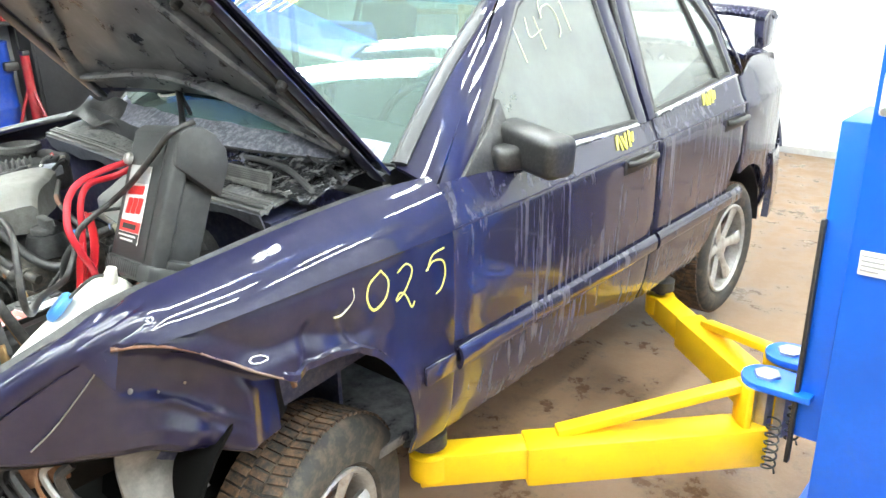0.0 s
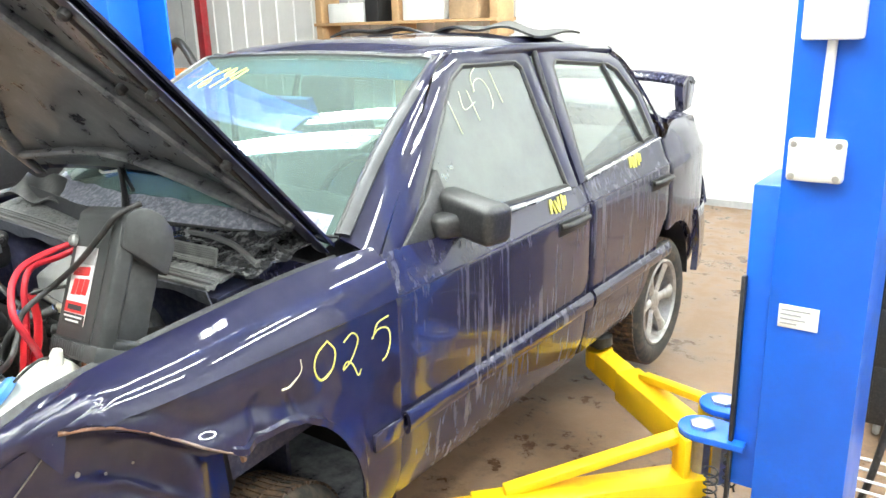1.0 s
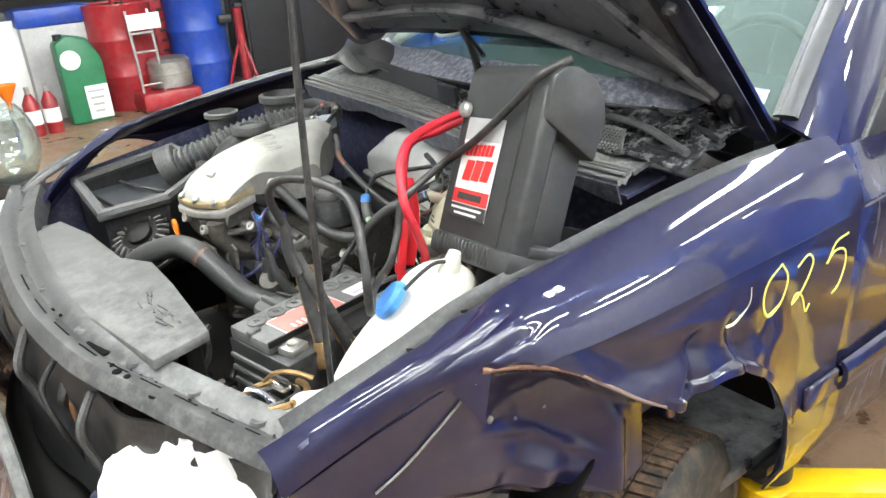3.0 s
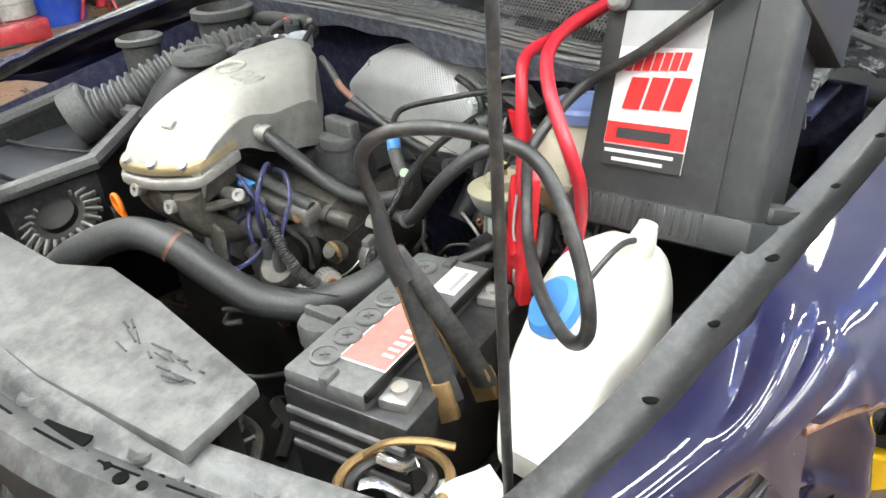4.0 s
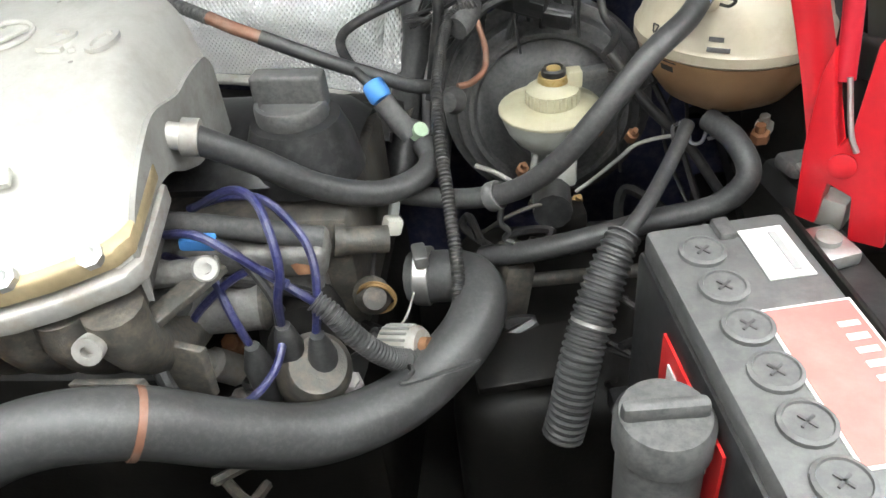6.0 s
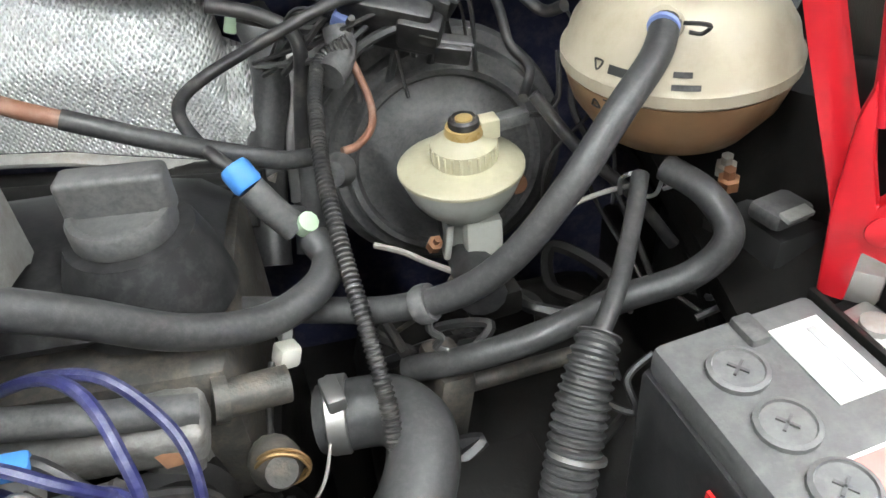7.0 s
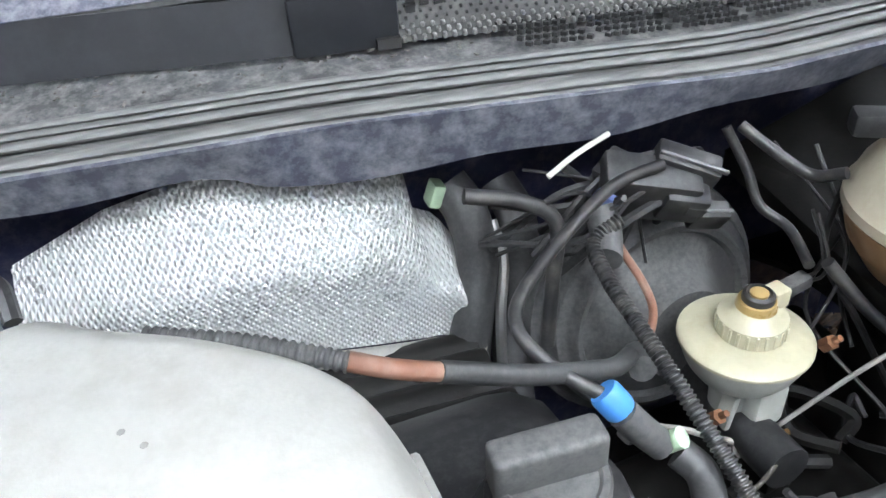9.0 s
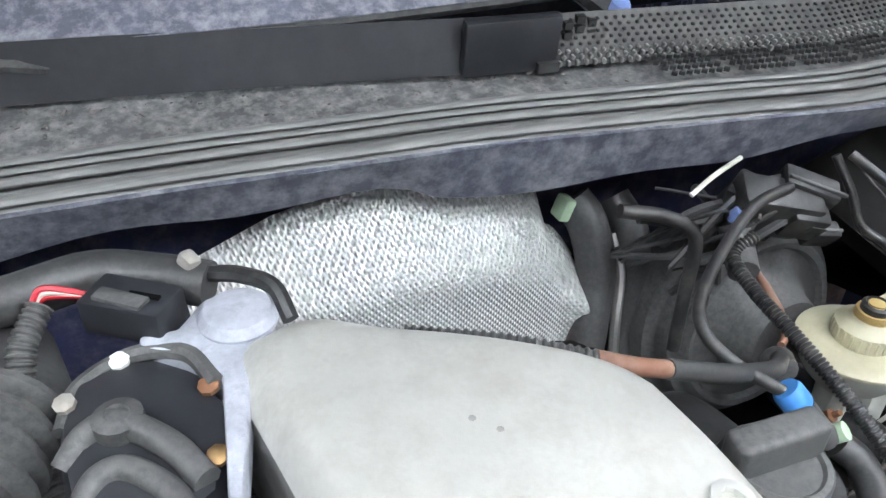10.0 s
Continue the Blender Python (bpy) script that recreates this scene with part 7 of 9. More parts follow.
# heat shield behind the engine
def shield(u, v):
    x = -0.225 + 0.345 * u
    top = interp(x, (-0.225, -0.15, -0.06, 0.03, 0.07, 0.080, 0.085, 0.105, 0.120), (0.990, 1.024, 1.044, 1.038, 1.020, 1.005, 0.958, 0.952, 0.925))
    z = top + (interp(x, (-0.225, -0.06, 0.075, 0.12), (0.920, 0.905, 0.868, 0.860)) - top) * v
    y = 0.272 - 0.012 * math.sin(math.pi * u) - 0.055 * smoothstep(0.0, 0.55, v) - 0.02 * smoothstep(0.9, 1.0, u) + 0.012 * max(0.0, 1 - v / 0.08)
    return (x, y, z)


hs = part("heat_shield", sheet(shield, 60, 40, 0.003), "foil", car, "embossed silver heat shield with diamond texture", 60)
part("shield_bead", tube([Vector(shield(k / 20, 0.0)) + Vector((0, -0.006, -0.002)) for k in range(21)], 0.0045, 8, 3), "foil", hs, "rolled shield edge")
part("dimple", lathe([(0.014, 0), (0.012, 0.003), (0, 0.004)], Vector(shield(0.80, 0.3)) + Vector((0, -0.002, 0)), (0, -1, 0.1), 24), "foil", hs)
part("shield_lower", tube([Vector(shield(k / 12, 1.0)) + Vector((0, -0.012, -0.003)) for k in range(13)], 0.009, 10, 3, flat=0.6), "alu_dull", car, "dull metal rail along the shield's foot")
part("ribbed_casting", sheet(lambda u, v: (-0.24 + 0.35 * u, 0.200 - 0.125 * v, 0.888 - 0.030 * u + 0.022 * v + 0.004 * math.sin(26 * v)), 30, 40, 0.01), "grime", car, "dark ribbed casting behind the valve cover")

# wiring at the booster
br2 = part("relay_bracket", box((0.238, 0.150, 1.012), (0.075, 0.03, 0.05), (28, 12, -18), 0.004), "black", car, "black relay bracket with plugs")
part("relay", box((0.262, 0.135, 1.005), (0.035, 0.028, 0.032), (28, 12, -18), 0.004), "black", br2)
part("relay_slot", box((0.265, 0.1195, 1.0), (0.014, 0.003, 0.010), (28, 12, -18), 0), "ink", br2)
part("blue_tab", box((0.202, 0.145, 1.014), (0.016, 0.010, 0.013), (20, 30, -20), 0.002), "palecap", br2, "pale blue plug")
part("white_wire", tube([(0.165, 0.165, 1.032), (0.19, 0.17, 1.042), (0.22, 0.175, 1.05)], 0.0022, 8), "white", car, "bare white cable")
hose("wire_loom", [(0.205, 0.128, 1.005), (0.182, 0.122, 0.995), (0.175, 0.09, 0.987), (0.174, 0.05, 0.980), (0.175, 0.0, 0.967), (0.181, -0.05, 0.943), (0.190, -0.10, 0.910), (0.195, -0.13, 0.880), (0.195, -0.155, 0.845), (0.185, -0.17, 0.80)], 0.0053, "black corrugated loom", mat="cable", rib=0.0013, pitch=0.0036)
hose("sensor_wire", [(0.245, 0.14, 1.035), (0.20, 0.13, 1.035), (0.15, 0.105, 1.025), (0.10, 0.07, 1.015), (0.086, 0.045, 1.008), (0.098, 0.02, 0.995), (0.122, -0.004, 0.982)], 0.0046, "taped black sensor wire", mat="cable")
part("blue_connector", lathe([(0.009, 0), (0.0105, 0.003), (0.0105, 0.015), (0.009, 0.018), (0, 0.018)], (0.119, -0.001, 0.987), (0.5, -0.5, -0.7), 14), "bluecap", car, "bright blue connector collar")
hose("sensor_lead", [(0.128, -0.010, 0.974), (0.14, -0.016, 0.958), (0.152, -0.02, 0.944)], 0.010, "black valve body", mat="dusty")
part("valve_arm", box((0.145, -0.005, 0.945), (0.03, 0.012, 0.014), (10, 30, 20), 0.003), "dusty", car)
part("green_clip", lathe([(0.007, 0), (0.007, 0.012), (0, 0.013)], (0.156, -0.020, 0.944), (0.4, -0.4, 0.6), 10), "green", car, "pale green clip")
hose("orange_wire", [(0.200, 0.135, 0.998), (0.208, 0.125, 0.978), (0.214, 0.105, 0.962), (0.212, 0.085, 0.952), (0.200, 0.068, 0.948), (0.188, 0.06, 0.949)], 0.0032, "orange-brown wire", mat="brown")
part("elbow_boot", tube([(0.198, 0.146, 1.008), (0.198, 0.135, 0.995), (0.192, 0.122, 0.988), (0.186, 0.112, 0.985)], 0.0125, 14), "dusty", car, "grey rubber elbow on the plug")
hose("black_wire", [(0.315, 0.16, 1.04), (0.325, 0.14, 1.01), (0.33, 0.125, 0.985), (0.34, 0.10, 0.975), (0.325, 0.06, 0.972)], 0.004, "thin black wire", mat="cable")
hose("black_wire", [(0.10, 0.17, 1.03), (0.14, 0.16, 1.02), (0.165, 0.15, 1.0), (0.158, 0.14, 0.95), (0.15, 0.13, 0.90)], 0.006, "black taped wire", mat="cable")
hose("black_wire", [(0.36, 0.08, 1.03), (0.35, 0.10, 1.02), (0.335, 0.12, 1.03), (0.32, 0.15, 1.045)], 0.0045, "thin black wire", mat="cable")
hose("far_wire", [(0.33, 0.05, 0.98), (0.36, 0.03, 0.94), (0.40, 0.02, 0.90), (0.43, 0.0, 0.86)], 0.005, "black wire", mat="cable")
hose("clutch_cable", [(0.392, -0.01, 0.938), (0.375, -0.045, 0.925), (0.35, -0.09, 0.91), (0.328, -0.12, 0.90)], 0.0065, "grey cable", mat="rubber")
part("cable_boot", tube([(0.330, -0.118, 0.902), (0.322, -0.13, 0.893), (0.308, -0.152, 0.865), (0.294, -0.178, 0.828), (0.284, -0.198, 0.785), (0.278, -0.205, 0.76)], lambda t: 0.013 + 0.0035 * min(1.0, 4 * t), 18, 7, rib=0.0022, pitch=0.006), "rubber", car, "grey ribbed rubber cable boot")
part("boot_clip", lathe([(0.0185, 0), (0.0185, 0.003)], (0.304, -0.164, 0.85), (-0.3, -0.55, -0.75), 18), "steel", car)

# connectors and wiring crowded round the relay bracket
random.seed(33)
for c, sz, rot in (((0.268, 0.142, 1.028), (0.05, 0.022, 0.02), (20, 18, -30)), ((0.222, 0.16, 1.02), (0.03, 0.03, 0.03), (10, -20, 25)), ((0.285, 0.13, 0.985), (0.03, 0.016, 0.022), (30, 10, -10))):
    cb = part("connector", box(c, sz, rot, 0.003), "black", car, "black wiring connector")
    part("connector_lip", box((c[0], c[1] - sz[1] * 0.45, c[2] + sz[2] * 0.35), (sz[0] * 1.06, 0.003, 0.004), rot, 0.001), "batt", cb)
for k in range(14):
    x0, x1 = random.uniform(0.12, 0.22), random.uniform(0.20, 0.31)
    pts = [(x0, random.uniform(0.15, 0.21), random.uniform(0.93, 1.03)), ((x0 + x1) / 2, random.uniform(0.13, 0.18), random.uniform(0.98, 1.035)), (x1, random.uniform(0.13, 0.17), random.uniform(0.99, 1.03)), (x1 + random.uniform(-0.02, 0.04), random.uniform(0.14, 0.20), random.uniform(0.93, 0.99))]
    part("thin_wire", tube(pts, random.choice((0.0015, 0.002, 0.003, 0.004)), 6), random.choice(("cable", "cable", "cable", "rubber")), car)
for k in range(4):
    x0 = random.uniform(0.33, 0.42)
    pts = [(x0, random.uniform(0.10, 0.18), random.uniform(0.99, 1.04)), (x0 + random.uniform(-0.03, 0.03), random.uniform(0.08, 0.14), random.uniform(0.93, 0.98)), (x0 + random.uniform(-0.04, 0.04), random.uniform(0.05, 0.12), random.uniform(0.86, 0.93)), (x0 + random.uniform(-0.05, 0.05), random.uniform(0.0, 0.10), random.uniform(0.80, 0.86))]
    part("thin_wire", tube(pts, random.choice((0.0015, 0.002, 0.003)), 6), "cable", car)

# crumbs and dry leaves lying on the cowl
crumbs = bmesh.new()
for k in range(420):
    x = random.uniform(-0.58, 0.16)
    v = random.random() ** 0.5
    z0 = tray_z(v) + 0.0045
    s = random.uniform(0.0008, 0.0022)
    box((x, strip_y(x) + 0.032 + (0.058 + cowl_back(x)) * v, z0 + 0.2 * v * cowl_back(x) + s * 0.3), (s * random.uniform(0.8, 3.0), s, s * 0.6), (random.uniform(-25, 25), random.uniform(-25, 25), random.uniform(0, 180)), 0, bm=crumbs)
tagged(part("crumb", crumbs, "strip", car, "pale grit and leaf crumbs on the cowl"), kind="stuff")

# dipstick
part("dipstick", tube([(-0.113, -0.314, 0.876), (-0.133, -0.314, 0.906), (-0.143, -0.314, 0.921), (-0.145, -0.314, 0.936), (-0.156, -0.313, 0.947), (-0.169, -0.312, 0.942), (-0.168, -0.312, 0.929), (-0.156, -0.313, 0.923), (-0.144, -0.314, 0.920)], 0.0042, 10), "orange", car, "orange dipstick loop handle")

# battery
BD = Vector((0.19, -0.982, 0)).normalized()
BW = Vector((0.982, 0.19, 0)).normalized()
B0 = Vector((0.383, -0.168, 0.952))
bang = math.degrees(math.atan2(BW.y, BW.x))
bc = B0 + BD * 0.122
bat = part("battery", box((bc.x + BW.x * 0.022, bc.y + BW.y * 0.022, 0.855), (0.148, 0.252, 0.155), (0, 0, bang), 0.006), "black", car, "black car battery with a faded red label")
part("lid", box((bc.x, bc.y, 0.940), (0.098, 0.246, 0.022), (0, 0, bang), 0.005), "batt", bat, "dusty grey battery lid")
for k in range(6):
    c = B0 + BD * (0.032 + 0.0362 * k) - BW * 0.020
    cp = part("cell_cap", lathe([(0.0155, 0), (0.0155, 0.004), (0.013, 0.005), (0.0125, 0.0035), (0, 0.0035)], (c.x, c.y, 0.950), seg=20), "batt", bat, "round slotted cell cap")
    for a in (35, 125):
        part("slot", box((c.x, c.y, 0.9542), (0.011, 0.0016, 0.0012), (0, 0, bang + a), 0), "dusty", cp)
c = B0 + BD * 0.042 + BW * 0.025
lb = part("white_label", box((c.x, c.y, 0.9518), (0.030, 0.052, 0.001), (0, 0, bang), 0), "label_white", bat, "small white label")
part("print_bar", box((c.x + BW.x * 0.006, c.y + BW.y * 0.006, 0.9524), (0.005, 0.040, 0.0006), (0, 0, bang), 0), "trimgrey", lb)
c = B0 + BD * 0.150 + BW * 0.020
lr = part("red_label", box((c.x, c.y, 0.9518), (0.052, 0.112, 0.001), (0, 0, bang), 0), "label_red", bat, "faded red brand label")
c2 = c + BW * 0.016
for k, w in enumerate((0.0075, 0.009, 0.008, 0.0085, 0.0075, 0.009, 0.007, 0.008)):
    q = c2 + BD * (0.0105 * (k - 3.5))
    part("print_bar", box((q.x, q.y, 0.9524), (0.0125, w * 0.55, 0.0006), (0, 0, bang), 0), "label_white", lr, "pale lettering stroke")
part("label_border", box((c.x, c.y, 0.9514), (0.056, 0.116, 0.001), (0, 0, bang), 0), "label_white", lr, "pale label border")
part("fold_line", box((bc.x + BW.x * 0.051, bc.y + BW.y * 0.051, 0.949), (0.004, 0.246, 0.010), (0, 0, bang), 0.001), "grime", bat, "dark seam between lid and ledge")
c = B0 + BD * 0.115 - BW * 0.0525
sl = part("side_label", box((c.x - 0.001, c.y, 0.885), (0.002, 0.10, 0.06), (0, 0, bang), 0), "label_bright", bat, "bright red side label")
part("print_bar", box((c.x - 0.0025, c.y, 0.89), (0.0015, 0.07, 0.022), (0, 0, bang), 0), "label_white", sl)
for k in (0.012, 0.235):
    c = B0 + BD * k + BW * 0.002
    part("lid_notch", box((c.x, c.y, 0.947), (0.012, 0.02, 0.018), (0, 0, bang), 0.002), "dusty", bat)
for k in (0.03, 0.215):
    c = B0 + BD * k + BW * 0.068
    part("terminal", lathe([(0.009, 0), (0.0085, 0.018), (0, 0.019)], (c.x, c.y, 0.93), seg=14), "alu_dull", bat, "lead battery terminal")
    part("terminal_clamp", box((c.x, c.y, 0.938), (0.03, 0.036, 0.012), (0, 0, bang + 8), 0.003), "steel", bat, "corroded terminal clamp")
for k in range(3):
    q = bc + BW * 0.022 + BD * 0.127
    part("front_rib", box((q.x, q.y, 0.905 - 0.022 * k), (0.140, 0.006, 0.008), (0, 0, bang), 0.002), "batt", bat, "moulded rib on the battery's end")
part("battery_tray", box((bc.x + BW.x * 0.02, bc.y + BW.y * 0.02, 0.768), (0.17, 0.27, 0.02), (0, 0, bang), 0.004), "black", car)

# power steering bottle
ps = part("steering_bottle", lathe([(0.022, 0), (0.026, 0.01), (0.026, 0.105), (0.024, 0.11), (0, 0.11)], (0.330, -0.325, 0.80), seg=28), "dusty", car, "grey fluid bottle with a screw cap")
pc = part("screw_cap", lathe([(0.026, 0), (0.029, 0.003), (0.029, 0.022), (0.026, 0.027), (0, 0.028)], (0.330, -0.325, 0.908), seg=28), "dusty", ps, "grey ribbed screw cap")
part("cap_grip", box((0.330, -0.325, 0.938), (0.050, 0.010, 0.014), (0, 0, 6), 0.004), "dusty", pc)

# washer bottle
def bottle(u, v):
    y = -0.365 + 0.245 * u
    a = 2 * math.pi * v
    zt = interp(u, (0, 0.15, 0.40, 0.56, 0.70, 0.80, 0.93, 1), (0.945, 0.962, 0.985, 1.0, 1.030, 1.038, 1.036, 1.015))
    zb = 0.83 + 0.09 * (1 - u)
    xm = interp(u, (0, 0.4, 0.65, 1), (0.635, 0.601, 0.594, 0.596))
    w = (0.055 + 0.012 * smoothstep(0.4, 0.65, u)) * math.sin(math.pi * (0.08 + 0.86 * u)) ** 0.40
    k = abs(math.cos(a)) ** 0.55 * math.copysign(1, math.cos(a))
    h = abs(math.sin(a)) ** 0.55 * math.copysign(1, math.sin(a))
    return (xm + w * k, y, (zt + zb) / 2 + (zt - zb) / 2 * h)


wb = bmesh.new()
sheet(bottle, 24, 28, 0, bm=wb)
wb.verts.ensure_lookup_table()
bmesh.ops.remove_doubles(wb, verts=wb.verts, dist=1e-5)
bmesh.ops.holes_fill(wb, edges=[e for e in wb.edges if e.is_boundary])
washer = part("washer_bottle", wb, "white", car, "stained white washer fluid bottle", 60)
part("spout", tube([(0.612, -0.165, 1.03), (0.617, -0.162, 1.048), (0.620, -0.158, 1.064)], lambda t: 0.017 - 0.008 * t, 12), "white", washer)
part("washer_cap", lathe([(0.026, 0), (0.030, 0.003), (0.030, 0.012), (0.024, 0.018), (0, 0.019)], (0.582, -0.241, 0.999), (-0.40, -0.60, 0.70), 28), "bluecap", washer, "bright blue washer cap")
part("cap_strap", tube([(0.59, -0.255, 1.0), (0.60, -0.225, 1.03), (0.61, -0.19, 1.052), (0.618, -0.165, 1.05)], 0.003, 8), "cable", washer)

# cowl clutter and glass dirt
part("dirt_line", sheet(lambda u, v: Vector(ws(0.0 + 0.100 * u * (0.92 + 0.05 * math.sin(23 * v) + 0.03 * math.sin(61 * v)), 0.02 + 0.96 * v)) + Vector((0, -0.004, 0.004)), 10, 60, 0.001), "glassdirt", wsg, "dried dirt along the windscreen base")
wiper = part("wiper_arm", tube([(0.152, 0.290, 1.146), (0.128, 0.305, 1.164), (0.092, 0.332, 1.188), (-0.03, 0.405, 1.228), (-0.26, 0.53, 1.285)], lambda t: 0.013 - 0.007 * t, 8), "black", car, "black wiper arm at rest")
part("wiper_blade", tube([(0.05, 0.385, 1.205), (-0.22, 0.50, 1.265), (-0.48, 0.58, 1.300)], 0.006, 6), "black", wiper)
part("washer_jet", lathe([(0.010, 0), (0.012, 0.006), (0.008, 0.014), (0, 0.015)], (0.155, 0.285, 1.143), (0, -0.4, 0.9), 12), "palecap", car, "pale blue pivot cap")
part("loose_cowl_panel", sheet(lambda u, v: (-0.62 + 0.34 * u + 0.03 * math.sin(4 * v), 0.34 + 0.10 * v, 1.135 + 0.05 * v + 0.012 * math.sin(9 * u + 3 * v)), 14, 8, 0.005), "carrier", car, "dusty loose cowl panel, bent up")
part("white_string", tube([(-0.20, 0.44, 1.228), (-0.16, 0.43, 1.228), (-0.10, 0.45, 1.238), (-0.07, 0.49, 1.254), (-0.10, 0.51, 1.262), (-0.15, 0.50, 1.258)], 0.004, 8), "white", car, "pale bent strap on the cowl")

# grimy fittings and wiring deep between the engine parts
random.seed(21)
def stray(x, y, z, r, mat, n=4, step=0.03):
    pts = [(x, y, z)]
    for j in range(n):
        q = pts[-1]
        pts.append((q[0] + random.uniform(-step, step), q[1] + random.uniform(-step, step), q[2] + random.uniform(-step * 0.6, step * 0.6)))
    part("thin_wire", tube(pts, r, 6), mat, car)


for k in range(18):
    x, y = random.uniform(-0.03, 0.15), random.uniform(-0.25, -0.13)
    z = 0.80 + 0.05 * random.random() - 0.25 * max(0.0, -0.17 - y)
    if k % 3 == 0:
        part("bolt_head", lathe([(0.010, -0.03), (0.010, 0), (0.007, 0.002), (0.007, 0.008), (0, 0.009)], (x, y, z), (random.uniform(-0.4, 0.4), -0.4, 0.85), 6), random.choice(("rust", "engine", "alu_dull")), car)
    elif k % 3 == 1:
        stray(x, y, z, random.choice((0.002, 0.003, 0.0045)), random.choice(("cable", "rubber", "cable", "engine")))
    else:
        part("fitting", lathe([(0.014, -0.03), (0.014, 0.0), (0.010, 0.004), (0.009, 0.016), (0, 0.018)], (x, y, z), (random.uniform(-0.6, 0.6), -0.5, random.uniform(0.2, 0.9)), 12), random.choice(("engine", "grime", "engine", "alu_dull")), car)
for k in range(16):
    stray(random.uniform(0.18, 0.46), random.uniform(-0.12, 0.04), random.uniform(0.74, 0.82), random.choice((0.003, 0.004, 0.006)), random.choice(("cable", "rubber", "grime", "cable")), 4, 0.04)
for k in range(10):
    stray(random.uniform(0.02, 0.26), random.uniform(-0.40, -0.30), random.uniform(0.62, 0.72), random.choice((0.004, 0.006, 0.009)), random.choice(("cable", "grime", "engine")), 4, 0.05)
# knurling on the grey connector, screws and pipes about the gearbox
part("mount_plate", box((0.25, -0.13, 0.775), (0.10, 0.06, 0.012), (8, 0, 12), 0.003), "grime", car, "oily mounting plate")
part("cast_web", box((0.235, -0.055, 0.80), (0.03, 0.05, 0.07), (0, 10, 15), 0.008), "engine", car)
part("shift_rod", rod((0.20, -0.06, 0.80), (0.36, -0.03, 0.79), 0.007), "engine", car)


# ---- loose things on and round the car ----
part("hood_prop", tube([(0.626, -0.380, 0.90), (0.622, -0.374, 1.05), (0.615, -0.360, 1.35), (0.606, -0.33, 1.70), (0.60, -0.30, 1.90)], 0.0045, 10), "cable", car, "thin black hood prop rod")

# booster pack leaning on the strut tower
UX = Vector((0.98, -0.09, 0.11)).normalized()
UP = Vector((-0.10, 0.40, 0.90))
UP = (UP - UX * UP.dot(UX)).normalized()
UB = UP.cross(UX)
PO = Vector((0.505, -0.118, 1.028))
PM = Matrix((UX, UB, UP)).transposed().to_4x4()
PM.translation = PO
pack = thing("booster_pack", PO, "black plastic jump-start booster pack with a red label", "booster pack")


def local(bm):
    return local_to(bm, PM)


part("case", local(box((0.09, 0.055, 0.125), (0.176, 0.098, 0.25), (0, 0, 0), 0.010, 3)), "pack", pack)
part("front_shell", local(box((0.099, 0.0205, 0.135), (0.198, 0.034, 0.262), (0, 0, 0), 0.009, 3)), "pack", pack, "upright front shell")
part("head", local(slab([(0.0, 0.006, 0.212), (0.0, 0.108, 0.172), (0.0, 0.112, 0.235), (0.0, 0.100, 0.266), (0.0, 0.075, 0.287), (0.0, 0.045, 0.294), (0.0, 0.018, 0.288), (0.0, 0.004, 0.272)], (0.203, 0, 0), 0.006)), "pack", pack, "rounded grip head")
part("grip_slot", local(box((0.098, 0.075, 0.262), (0.11, 0.10, 0.026), bevel=0.008)), "ink", pack, "dark hand opening")
part("base_foot", local(box((0.099, 0.056, 0.010), (0.205, 0.118, 0.036), bevel=0.008)), "pack", pack)
part("side_panel", local(box((0.1765, 0.070, 0.115), (0.008, 0.060, 0.15), bevel=0.003)), "pack", pack, "recessed side panel")
part("side_ledge", local(box((0.190, 0.072, 0.034), (0.026, 0.085, 0.016), (0, 8, 0), bevel=0.004)), "pack", pack)
part("seam", local(box((0.1605, 0.0025, 0.14), (0.004, 0.003, 0.24), bevel=0)), "ink", pack)
for k in range(16):
    part("foot_rib", local(box((0.010 + 0.0095 * k, -0.0025, 0.012), (0.004, 0.004, 0.026), bevel=0.001, seg=1)), "pack", pack)
lbl = part("label", local(box((0.075, 0.0018, 0.130), (0.092, 0.0012, 0.150), (0, 0, 0), 0)), "label_white", pack, "white label with red lettering shapes")
part("label_top", local(box((0.075, 0.0009, 0.188), (0.0915, 0.0008, 0.034), bevel=0)), "trimgrey", lbl, "silvery grey top of the label")
def blocks(x0, z0, w, h, n, gap, slant):
    """A row of leaning red strokes."""
    for k in range(n):
        cx = x0 + (w + gap) * (k + 0.5)
        zb = z0 + 0.05 * (cx - x0)
        a = [(cx - w / 2, zb), (cx + w / 2, zb), (cx + w / 2 + slant, zb + h), (cx - w / 2 + slant, zb + h)]
        part("red_shape", local(slab([(x, 0.0004, z) for x, z in a], (0, -0.0006, 0))), "label_bright", lbl)
blocks(0.038, 0.147, 0.0078, 0.017, 7, 0.0022, 0.003)
blocks(0.042, 0.110, 0.0195, 0.031, 3, 0.0035, 0.006)
part("red_band", local(box((0.075, 0.0007, 0.087), (0.090, 0.001, 0.021), bevel=0)), "label_bright", lbl)
part("print_bar", local(box((0.074, 0.0, 0.087), (0.06, 0.001, 0.010), bevel=0)), "ink", lbl)
part("label_foot", local(box((0.075, 0.0007, 0.065), (0.0915, 0.001, 0.020), bevel=0)), "ink", lbl, "black foot of the label")
for k in range(2):
    part("print_bar", local(box((0.072, 0.0, 0.069 - 0.008 * k), (0.078 - 0.02 * k, 0.001, 0.0035), bevel=0)), "label_white", lbl)
part("switch", local(lathe([(0.012, 0), (0.012, 0.008), (0.008, 0.012), (0, 0.012)], (0.02, 0.0, 0.215), (0, -1, 0), 14)), "steel", pack)
